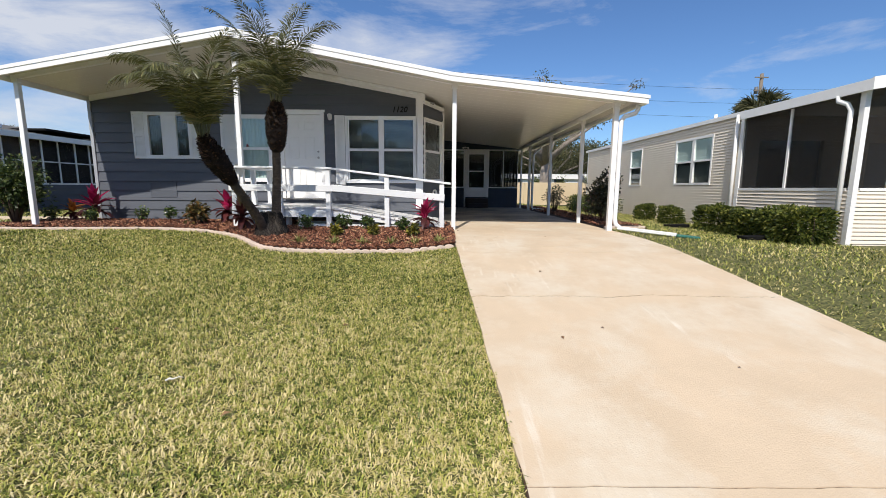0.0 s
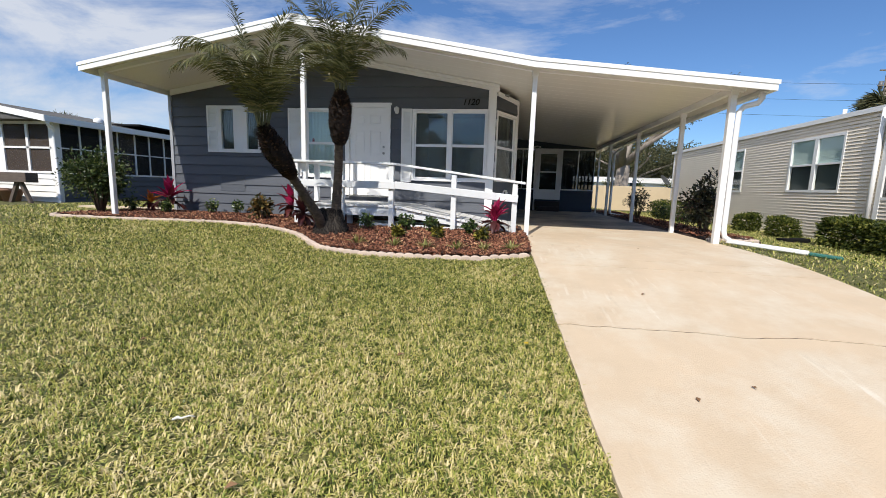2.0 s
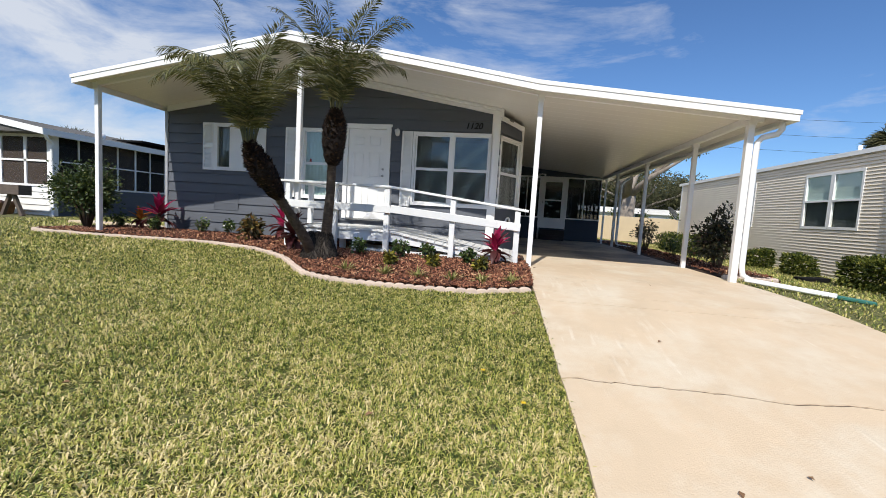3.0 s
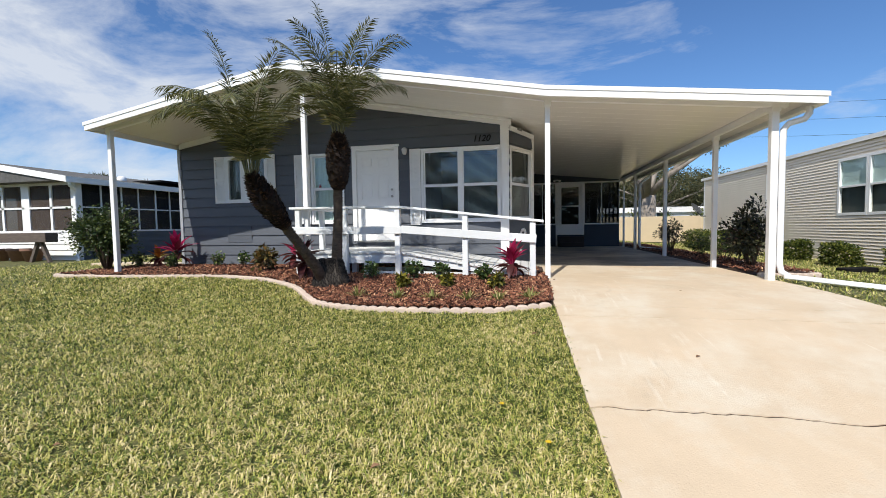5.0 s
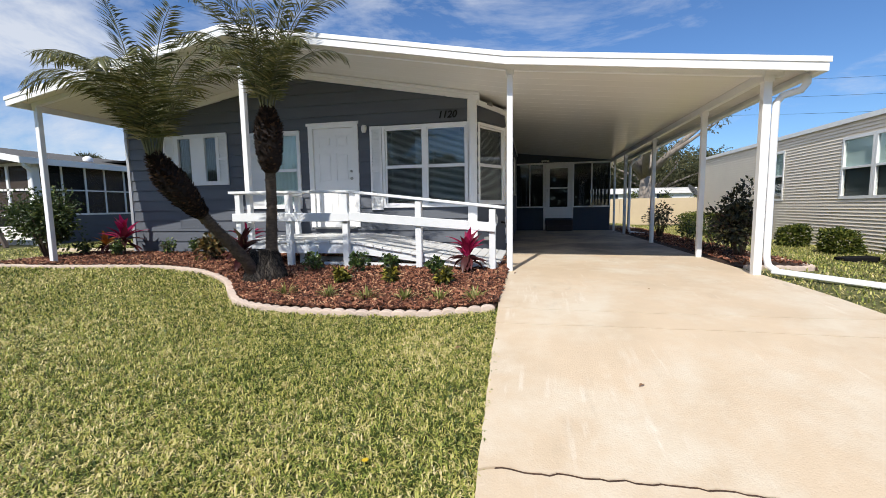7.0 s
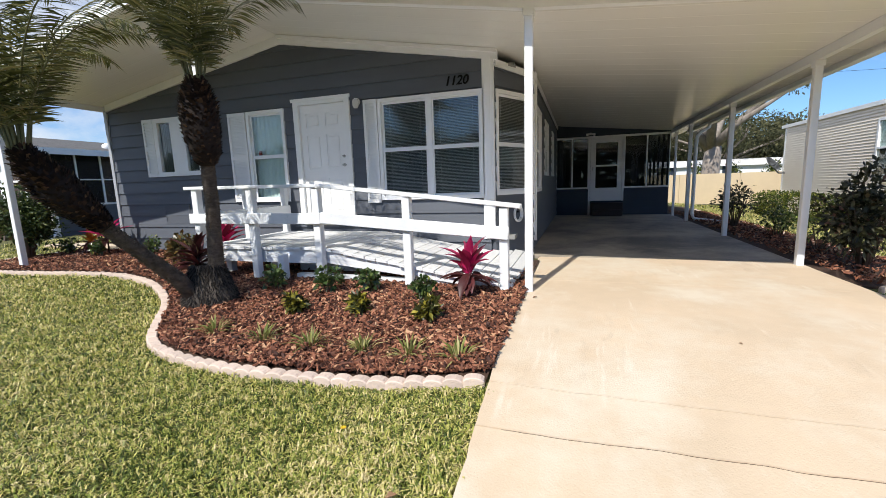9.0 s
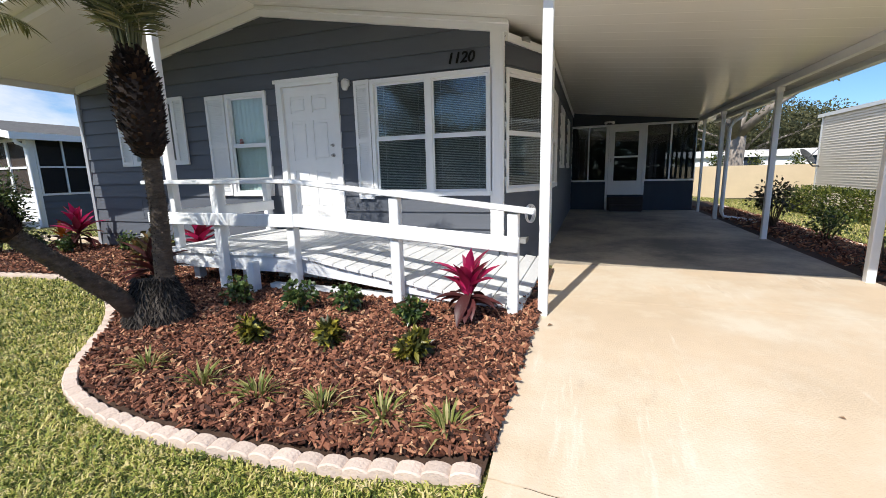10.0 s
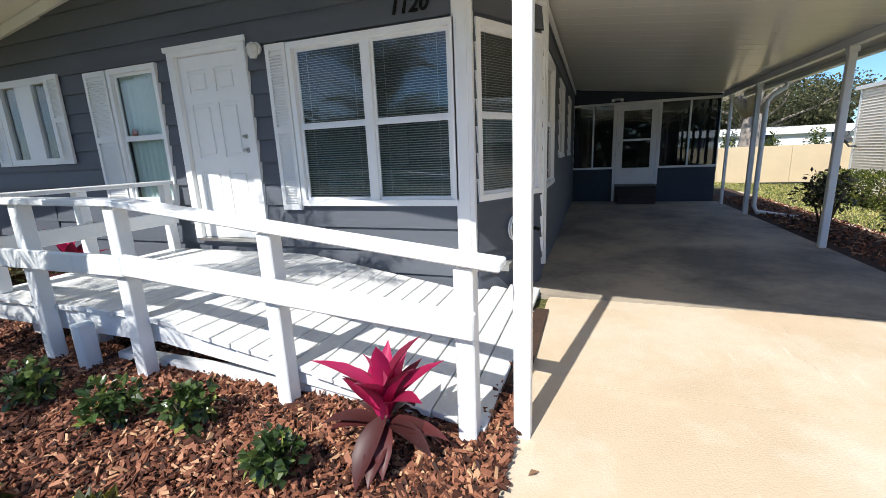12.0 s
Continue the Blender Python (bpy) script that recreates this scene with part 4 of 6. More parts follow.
for a, b, c, d in ((1.07, 1.13, 0.62, 3.09), (2.07, 2.13, 1.05, 3.09), (1.13, 2.07, 3.03, 3.09)):
    box(bm, a, b, PY - 0.03, PY + 0.06, c, d)
part("door_frame", bm, M_ALU, storm)
bm = bmesh.new()
for s, e, a, b in cut_cells(1.135, 2.065, 1.06, 3.025, [(1.29, 1.93, 1.47, 2.88)]):
    box(bm, s, e, PY - 0.015, PY + 0.03, a, b)
box(bm, 1.29, 1.93, PY - 0.012, PY + 0.02, 2.14, 2.19)
leaf = part("door_leaf", bm, M_ALU, storm)
part("pane", block(1.29, 1.93, PY + 0.004, PY + 0.008, 1.47, 2.88), M_GLASS_DIM, storm).visible_shadow = False
bm = bmesh.new()
tube(bm, [(1.20, PY - 0.016, 2.03), (1.20, PY - 0.06, 2.03), (1.20, PY - 0.06, 2.13)], 0.012, 8)
part("handle", bm, M_STEEL, leaf)
bm = bmesh.new()
tube(bm, [(1.12, PY - 0.01, 3.16), (1.12, PY - 0.07, 3.17)], 0.03, 10)
for s in (-1, 1):
    tube(bm, [(1.12, PY - 0.07, 3.17), (1.12 + s * 0.07, PY - 0.11, 3.15), (1.12 + s * 0.11, PY - 0.16, 3.13)], [0.015, 0.03, 0.042], 10)
solid("flood_light", bm, M_WHITE, "white twin flood light above the porch door", "flood light")
step = thing("door_step", (1.6, PY - 0.3, PAD), "dark brown wooden step under the porch door", "step")
part("upper_tread", block(1.15, 2.10, PY - 0.30, PY, PAD, 1.0, 0.01), surface("dark_step", (0.035, 0.022, 0.02), None, 6, 0.7, 0.3), step)
part("lower_tread", block(1.2, 2.05, PY - 0.58, PY - 0.3, PAD, 0.79, 0.01), bpy.data.materials["dark_step"], step)
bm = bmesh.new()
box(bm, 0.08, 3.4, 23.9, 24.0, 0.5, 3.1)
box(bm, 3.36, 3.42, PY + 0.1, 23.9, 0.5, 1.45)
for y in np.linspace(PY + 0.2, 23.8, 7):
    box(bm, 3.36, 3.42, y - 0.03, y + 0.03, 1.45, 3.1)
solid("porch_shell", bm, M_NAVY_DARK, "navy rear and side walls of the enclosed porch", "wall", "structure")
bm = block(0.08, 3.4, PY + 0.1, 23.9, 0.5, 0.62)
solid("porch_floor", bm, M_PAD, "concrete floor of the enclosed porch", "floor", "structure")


# ---- deck and ramp ----
DECK_Z = 1.05
RAMP_X0, RAMP_X1 = -2.10, 0.20


def deck_z(x):
    return DECK_Z if x < RAMP_X0 else DECK_Z - (x - RAMP_X0) * (DECK_Z - 0.67) / (RAMP_X1 - RAMP_X0)


deck = thing("wooden_deck", (-2, 9, PAD), "white painted wooden deck with a ramp down to the driveway", "deck")
DY0, DY1 = 8.27, 9.99
x = -3.98
while x < RAMP_X1 - 0.05:
    w = 0.134
    a, b = x, min(x + w, RAMP_X1)
    back = DY1 if b < -0.42 else DY1 + max(0, min(0.5, (b + 0.42) * 1.0))
    bm = bmesh.new()
    za, zb = deck_z(a), deck_z(b)
    jog = random.uniform(-0.012, 0.012)
    prism(bm, [(a, 0, za), (b, 0, zb), (b, 0, zb - 0.036), (a, 0, za - 0.036)], (0, DY0 - 0.02 + jog, random.uniform(-0.002, 0.002)), (0, back, 0))
    bmesh.ops.bevel(bm, geom=bm.edges[:], offset=0.004, segments=1, affect="EDGES")
    part("deck_board", bm, M_DECK, deck)
    x += w + 0.009
for y in (DY0 + 0.02, 9.1, DY1 - 0.05):
    bm = bmesh.new()
    prism(bm, [(-3.98, 0, DECK_Z - 0.04), (RAMP_X0, 0, DECK_Z - 0.04), (RAMP_X0, 0, DECK_Z - 0.20), (-3.98, 0, DECK_Z - 0.20)], (0, y, 0), (0, y + 0.04, 0))
    part("joist", bm, M_WHITE_WOOD, deck)
    bm = bmesh.new()
    prism(bm, [(RAMP_X0 + 0.002, 0, deck_z(RAMP_X0) - 0.04), (RAMP_X1, 0, deck_z(RAMP_X1) - 0.04), (RAMP_X1, 0, max(0.6, deck_z(RAMP_X1) - 0.19)), (RAMP_X0 + 0.002, 0, DECK_Z - 0.19)], (0, y, 0), (0, y + 0.04, 0))
    part("stringer", bm, M_WHITE_WOOD, deck)
part("side_board", block(-4.02, -3.98, DY0, DY1, DECK_Z - 0.2, DECK_Z - 0.002), M_WHITE_WOOD, deck)
bm = bmesh.new()
beam(bm, (-2.55, 8.36, 0.665), (-0.35, 8.36, 0.645), 0.09, 0.09)
beam(bm, (-2.9, 8.9, 0.68), (-0.35, 8.9, 0.66), 0.09, 0.09)
part("skid", bm, M_WHITE_WOOD, deck)
POSTS = [(0.09, 1.50), (-0.975, 1.63), (-2.11, 1.765), (-3.05, 1.78), (-3.92, 1.79)]
for x, top in POSTS:
    bm = block(x - 0.045, x + 0.045, 8.17, 8.262, 0.57, top)
    bmesh.ops.bevel(bm, geom=bm.edges[:], offset=0.006, segments=1, affect="EDGES")
    part("rail_post", bm, M_WHITE_WOOD, deck)
part("stub_post", block(-2.69, -2.59, 8.14, 8.24, 0.57, 0.97, 0.008), M_WHITE_WOOD, deck)
for y in (9.08, 9.93):
    part("rail_post", block(-3.975, -3.885, y - 0.045, y + 0.045, DECK_Z - 0.2 if y < 9.5 else 0.57, 1.79, 0.006), M_WHITE_WOOD, deck)
rails = [((-4.06, 8.215, 1.81), (-2.06, 8.215, 1.79), 0.14, 0.042, "top_rail"), ((-2.06, 8.215, 1.79), (0.26, 8.215, 1.515), 0.14, 0.042, "top_rail"),
         ((-4.0, 8.15, 1.42), (-2.03, 8.15, 1.41), 0.038, 0.13, "mid_rail"), ((-2.03, 8.15, 1.42), (0.145, 8.15, 1.245), 0.038, 0.13, "mid_rail"),
         ((-3.93, 8.29, 1.81), (-3.93, 10.0, 1.81), 0.14, 0.042, "top_rail"), ((-3.87, 8.27, 1.42), (-3.87, 9.98, 1.42), 0.038, 0.14, "mid_rail")]
for p, q, w, h, nm in rails:
    bm = beam(bmesh.new(), p, q, w, h)
    bmesh.ops.bevel(bm, geom=bm.edges[:], offset=0.007, segments=1, affect="EDGES")
    part(nm, bm, M_WHITE_WOOD, deck)
for x in (-3.75, -3.0):
    part("deck_leg", block(x - 0.045, x + 0.045, 8.45, 8.54, 0.57, DECK_Z - 0.2), M_WHITE_WOOD, deck)

# ---- mulch beds and edging ----
EDGE = [(-9.25, 9.9), (-9.35, 8.9), (-9.2, 8.12), (-8.4, 7.98), (-7.2, 8.02), (-6.2, 8.15), (-5.4, 8.14), (-4.6, 7.9), (-3.9, 7.55), (-3.4, 7.2), (-3.0, 6.78), (-2.66, 6.47), (-2.2, 6.31), (-1.6, 6.24), (-0.9, 6.26), (-0.3, 6.31), (0.35, 6.37)]


def curve_through(pts, step):
    """Evenly spaced points on a smooth curve through pts."""
    P = [Vector((*p, 0)) for p in pts]
    fine = []
    for i in range(len(P) - 1):
        a, b, c, d = P[max(i - 1, 0)], P[i], P[i + 1], P[min(i + 2, len(P) - 1)]
        for k in range(24):
            t = k / 24
            fine.append(0.5 * ((2 * b) + (c - a) * t + (2 * a - 5 * b + 4 * c - d) * t * t + (3 * b - a - 3 * c + d) * t ** 3))
    fine.append(P[-1])
    out, need = [fine[0].copy()], step
    for p, q in zip(fine, fine[1:]):
        seg = (q - p).length
        at = 0.0
        while seg - at >= need:
            at += need
            out.append(p.lerp(q, at / seg))
            need = step
        need -= seg - at
    return out


edge_line = curve_through(EDGE, 0.128)
edge_xy = np.array([(p.x, p.y) for p in edge_line])


def in_bed(x, y, inset=0.0):
    """Whether a spot lies in the mulch bed in front of the house."""
    e = np.interp(x, edge_xy[8:, 0], edge_xy[8:, 1]) + inset
    return (x > -9.2 + inset) & (x < 0.30 + 0.0 * inset) & (y > e) & (y < 10.05)


bed = bmesh.new()
xs = np.linspace(-9.3, 0.285, 150)
rows = 26
grid = []
for x in xs:
    e = float(np.interp(x, edge_xy[8:, 0], edge_xy[8:, 1]))
    grid.append([bed.verts.new((x, e + (10.06 - e) * k / rows, float(gz(x, e + (10.06 - e) * k / rows)) + 0.012 + 0.035 * smoothstep(k / 4) + 0.015 * noise.noise((x * 2, k * 0.5, 3)))) for k in range(rows + 1)])
for a, b in zip(grid, grid[1:]):
    for k in range(rows):
        f = bed.faces.new((a[k], b[k], b[k + 1], a[k + 1]))
        f.smooth = True
solid("mulch_bed", bed, M_SOIL, "dark soil bed under bark mulch before the house", "flower bed", "structure")
side_bed = bmesh.new()
box(side_bed, 3.5, 4.62, 9.2, 22, 0.2, 0.6)
solid("side_mulch_bed", side_bed, M_SOIL, "narrow soil bed along the carport", "flower bed", "structure")

edging = thing("bed_edging", (-3.5, 7.4, 0.55), "pinkish cast concrete scalloped edging around the mulch", "edging", kind="structure")


def scallop_mesh():
    """One scallop of the edging: a rounded top on a short block, along x."""
    bm = bmesh.new()
    w, t = 0.068, 0.042
    out = [(-w, -0.08), (w, -0.08), (w, 0.035)] + [(w * math.cos(a), 0.035 + 0.032 * math.sin(a)) for a in np.linspace(0.35, math.pi - 0.35, 6)] + [(-w, 0.035)]
    prism(bm, [(x, 0, z) for x, z in out], (0, -t, 0), (0, t, 0))
    front = [e for e in bm.edges if abs(e.verts[0].co.y - e.verts[1].co.y) < 1e-5]
    bmesh.ops.bevel(bm, geom=front, offset=0.007, segments=1, affect="EDGES")
    return mesh_of("scallop", bm, M_EDGE)


def lay_edging(line, parent, mesh):
    base = root_of(parent).location
    for i in range(len(line) - 1):
        p, q = line[i], line[i + 1]
        c, d = (p + q) / 2, q - p
        ob = new("scallop", mesh)
        ob.parent = parent
        c.z = float(gz(c.x, c.y)) - 0.012
        ob.matrix_basis = Matrix.Translation(c - base) @ Matrix.Rotation(math.atan2(d.y, d.x) + random.uniform(-0.05, 0.05), 4, "Z") @ Matrix.Rotation(random.uniform(-0.06, 0.06), 4, "X") @ Matrix.Diagonal((1, 1, random.uniform(0.93, 1.07), 1))


SCALLOP = scallop_mesh()
lay_edging(edge_line, edging, SCALLOP)
edging2 = thing("side_edging", (4.6, 12, 0.55), "pale concrete scalloped edging beside the carport", "edging", kind="structure")
lay_edging(curve_through([(3.62, 9.05), (4.1, 9.02), (4.6, 9.3), (4.66, 10.5), (4.6, 13), (4.6, 17), (4.6, 21)], 0.128), edging2, SCALLOP)

# loose bark chips
rng = np.random.default_rng(7)


def chips(name, spots, label, lift):
    """Many flat bark chips, each a bent four-cornered plate with thickness."""
    n = len(spots)
    L = 0.008 + 0.042 * rng.uniform(0, 1, n) ** 2.3
    W = 0.003 + L * rng.uniform(0.1, 0.36, n)
    T = rng.uniform(0.002, 0.007, n)
    yaw = rng.uniform(0, 2 * np.pi, n)
    tip = rng.normal(0, 0.5, n)
    roll = rng.normal(0, 0.6, n)
    ux = np.stack([np.cos(yaw) * np.cos(tip), np.sin(yaw) * np.cos(tip), np.sin(tip)], 1)
    side = np.stack([-np.sin(yaw), np.cos(yaw), np.zeros(n)], 1)
    up = np.cross(ux, side)
    sx = side * np.cos(roll)[:, None] + up * np.sin(roll)[:, None]
    up = np.cross(ux, sx)
    base = np.column_stack([spots, gz(spots[:, 0], spots[:, 1]) + 0.05 + lift + rng.uniform(0, 0.022, n)])
    V = np.empty((n, 8, 3))
    for k, (a, b, c) in enumerate([(-1, -1, -1), (1, -0.7, -1), (0.9, 1, -1), (-0.8, 0.8, -1), (-1, -1, 1), (1, -0.7, 1), (0.9, 1, 1), (-0.8, 0.8, 1)]):
        j = rng.uniform(0.65, 1.15, (n, 1))
        V[:, k] = base + ux * (a * L)[:, None] * j + sx * (b * W)[:, None] * j + up * (c * T)[:, None]
    Q = np.array([(4, 5, 6, 7), (0, 1, 5, 4), (1, 2, 6, 5), (2, 3, 7, 6), (3, 0, 4, 7)])
    F = (np.arange(n)[:, None, None] * 8 + Q[None]).reshape(-1, 4)
    tagged(new(name, raw_mesh(name, V.reshape(-1, 3).tolist(), F.tolist(), M_CHIPS)), label, "mulch", kind="stuff")


def bed_spots(n, x0, x1, y0, y1):
    p = np.column_stack([rng.uniform(x0, x1, n), rng.uniform(y0, y1, n)])
    return p[in_bed(p[:, 0], p[:, 1], 0.07)]


spots = np.concatenate([bed_spots(62000, -4.2, 0.31, 6, 8.7), bed_spots(16000, -9.2, -3.5, 7.6, 10.05), bed_spots(1500, -4, 0.2, 8.7, 10)])
chips("bark_mulch", spots, "red-brown bark chips covering the flower bed", 0.0)
p = np.column_stack([rng.uniform(3.52, 4.55, 4500), rng.uniform(9.2, 19, 4500)])
chips("side_bark_mulch", p, "red-brown bark chips beside the carport", 0.02)

# ---- lawn grass ----
def on_lawn(x, y):
    le = np.interp(y, (-4, 1.7, 6.3, 8.2), (0.52, 0.47, 0.31, 0.29))
    re = np.interp(y, (-4, 3.1, 6.2, 8.0, 9.0), (3.75, 3.6, 3.57, 3.52, 3.5))
    e = np.interp(x, edge_xy[8:, 0], edge_xy[8:, 1])
    left = (x < le + 0.012 + 0.012 * np.sin(y * 37) * np.sin(y * 11)) & ((y < e - 0.055) | (x < -9.35)) & ((y < 9.95) | (x < -8.1))
    right = (x > re - 0.01) & (x < 7.95) & ((x > 4.7) | (y < 9.0))
    return left | right


def grass():
    """Short coarse lawn: broad bent blades, lying every way, with straw among the green."""
    a = np.column_stack([rng.uniform(-7, 0.62, 520000), rng.uniform(0.6, 8.2, 520000)])
    far = np.hypot(a[:, 0] - np.clip(a[:, 0], -0.3, 0.3), a[:, 1] - np.clip(a[:, 1], 0, 6))
    a = a[rng.uniform(0, 1, len(a)) < np.clip(1.15 / (1 + (far / 2.6) ** 2) - 0.1, 0, 1)]
    b = np.column_stack([rng.uniform(-13, 8, 260000), rng.uniform(0.5, 25.9, 260000)])
    c = np.column_stack([rng.uniform(-9.2, 0.4, 90000), rng.uniform(2.4, 8.2, 90000)])
    c = c[rng.uniform(0, 1, len(c)) < np.clip((c[:, 1] - 2.4) / 2.5, 0, 1) * np.clip((c[:, 0] + 9.2) / 1.5, 0, 1)]
    P = np.concatenate([a, b, c])
    P = P[on_lawn(P[:, 0], P[:, 1])]
    # tufts of about a hand's breadth, with thin gaps between them
    g = rng.uniform(0, 1, (512, 512))
    u = P / 0.06 + 4000
    i, f = np.floor(u).astype(int) % 511, u % 1
    tuft = (g[i[:, 0], i[:, 1]] * (1 - f[:, 0]) + g[i[:, 0] + 1, i[:, 1]] * f[:, 0]) * (1 - f[:, 1]) + (g[i[:, 0], i[:, 1] + 1] * (1 - f[:, 0]) + g[i[:, 0] + 1, i[:, 1] + 1] * f[:, 0]) * f[:, 1]
    keep = rng.uniform(0, 1, len(P)) < np.clip((tuft - 0.1) / 0.25, 0.4, 1)
    P, tuft = P[keep], tuft[keep]
    n = len(P)
    near = np.clip((np.hypot(P[:, 0] + 0.5, P[:, 1] - 2.5) - 3) / 6, 0, 1)
    H = rng.uniform(0.008, 0.042, n) * (0.55 + 0.9 * tuft) * (1 + 0.3 * near)
    R = rng.uniform(0.014, 0.06, n) * (1 + 0.5 * near)
    W = rng.uniform(0.0016, 0.0048, n) * (1 + 0.9 * near)
    yaw = rng.uniform(0, 2 * np.pi, n)
    d = np.stack([np.cos(yaw), np.sin(yaw)], 1)
    s = np.stack([-np.sin(yaw), np.cos(yaw)], 1)
    z = gz(P[:, 0], P[:, 1]) - 0.012
    V = np.zeros((n, 5, 3))
    for k, (along, high, wide) in enumerate([(0, 0, -1), (0, 0, 1), (0.5, 0.85, 1), (0.5, 0.85, -1), (1, 0.8, 0)]):
        V[:, k, :2] = P + d * (R * along)[:, None] + s * (W * wide)[:, None]
        V[:, k, 2] = z + H * high
    idx = np.arange(n)[:, None] * 5
    quads = (idx + np.array([[0, 1, 2, 3]])).tolist()
    tris = (idx + np.array([[3, 2, 4]])).tolist()
    tagged(new("lawn_grass", raw_mesh("lawn_grass", V.reshape(-1, 3).tolist(), quads + tris, M_GRASS)), "short coarse lawn grass, green with straw patches", "grass", kind="stuff")


grass()


# ---- plants ----
def leaf_soup(name, base, way, up, length, width, material, fold=0.25, droop=0.15):
    """Many pointed leaves: arrays of foot, direction, upper side, length and width."""
    n = len(base)
    way = way / np.linalg.norm(way, axis=1, keepdims=True)
    side = np.cross(way, up)
    side /= np.linalg.norm(side, axis=1, keepdims=True) + 1e-9
    nrm = np.cross(side, way)
    V = np.empty((n, 6, 3))
    L, W = length[:, None], width[:, None]
    V[:, 0] = base
    V[:, 1] = base + way * L * 0.45 + side * W - nrm * W * -fold
    V[:, 2] = base + way * L * 0.45 - nrm * W * 0.05
    V[:, 3] = base + way * L * 0.45 - side * W - nrm * W * -fold
    V[:, 4] = base + way * L + np.array([0, 0, -1]) * L * droop
    V[:, 5] = V[:, 4]
    i = np.arange(n)[:, None] * 6
    F = np.concatenate([i + np.array([[0, 1, 2]]), i + np.array([[0, 2, 3]]), i + np.array([[1, 4, 2]]), i + np.array([[2, 4, 3]])])
    return raw_mesh(name, V.reshape(-1, 3).tolist(), F.tolist(), material)


def ball_dirs(n, r):
    v = r.normal(size=(n, 3))
    return v / np.linalg.norm(v, axis=1, keepdims=True)


def lobed_cloud(n, r, centre, radius, lumps, hollow=0.55):
    """Spots in a few overlapping lumps, denser towards the outside, and their outward ways."""
    cs = np.array([np.array(centre) + ball_dirs(1, r)[0] * np.array(radius) * r.uniform(0.2, 0.62) for _ in range(lumps)])
    k = r.integers(0, lumps, n)
    d = ball_dirs(n, r)
    rad = np.array(radius) * r.uniform(0.35, 0.6, lumps)[k][:, None]
    return cs[k] + d * rad * r.uniform(hollow, 1.0, n)[:, None], d


def bush(name, x, y, rx, ry, h, n, leaf, material, label, category="bush", seed=1, group="", stems=7, z=None, lumps=14, bottom=0.12, broad=1.0):
    """A shrub: woody stems and a lumpy crown of separate leaves."""
    r = np.random.default_rng(seed)
    z = float(gz(x, y)) + 0.01 if z is None else z
    ob = thing(name, (x, y, z), label, category, group)
    bm = bmesh.new()
    for k in range(stems):
        a = 2 * math.pi * k / stems + r.uniform(-0.3, 0.3)
        q = (x + rx * 0.6 * math.cos(a), y + ry * 0.6 * math.sin(a), z + h * r.uniform(0.55, 0.85))
        m = (x + rx * 0.25 * math.cos(a), y + ry * 0.25 * math.sin(a), z + h * 0.3)
        tube(bm, [(x + 0.02 * math.cos(a), y + 0.02 * math.sin(a), z - 0.03), m, q], [0.004 + 0.012 * h, 0.003 + 0.008 * h, 0.003], 5)
    part("branchwork", bm, M_TI_STEM, ob)
    P, D = lobed_cloud(n, r, (x, y, z + h * (0.5 + bottom / 2)), (rx, ry, h * 0.5), lumps)
    P[:, 2] = np.maximum(P[:, 2], z + 0.02)
    way = D + r.normal(0, 0.55, D.shape) + np.array([0, 0, 0.35])
    me = leaf_soup("foliage", P, way, D + r.normal(0, 0.3, D.shape) + np.array([0, 0, 0.6]), leaf * r.uniform(0.6, 1.25, n), broad * leaf * r.uniform(0.2, 0.33, n), material)
    part("foliage", me, None, ob)
    return ob


def small_shrub(x, y, size, seed, material=M_GREEN, label="small glossy green shrub planted in bark mulch", leaf=0.062, broad=1.35):
    return bush("small_shrub", x, y, size * 0.5, size * 0.5, size, 210, leaf, material, label, "shrub", seed, "bed shrubs", 6, float(gz(x, y)) + 0.04, 10, 0.12, broad)


def grass_tuft(x, y, size, seed):
    r = np.random.default_rng(seed)
    z = float(gz(x, y)) + 0.04
    ob = thing("grass_tuft", (x, y, z), "small variegated border grass tuft in bark mulch", "border grass", "bed grass tufts")
    n = 46
    a = r.uniform(0, 2 * np.pi, n)
    lean = r.uniform(0.15, 1.1, n)
    way = np.stack([np.cos(a) * np.sin(lean), np.sin(a) * np.sin(lean), np.cos(lean)], 1)
    base = np.stack([x + 0.02 * np.cos(a), y + 0.02 * np.sin(a), np.full(n, z - 0.01)], 1)
    me = leaf_soup("tuft", base, way, np.tile([0, 0, 1.0], (n, 1)) + 0.01, size * r.uniform(0.7, 1.2, n), size * r.uniform(0.025, 0.04, n), M_LILY, 0.1, 0.3)
    part("tuft", me, None, ob)


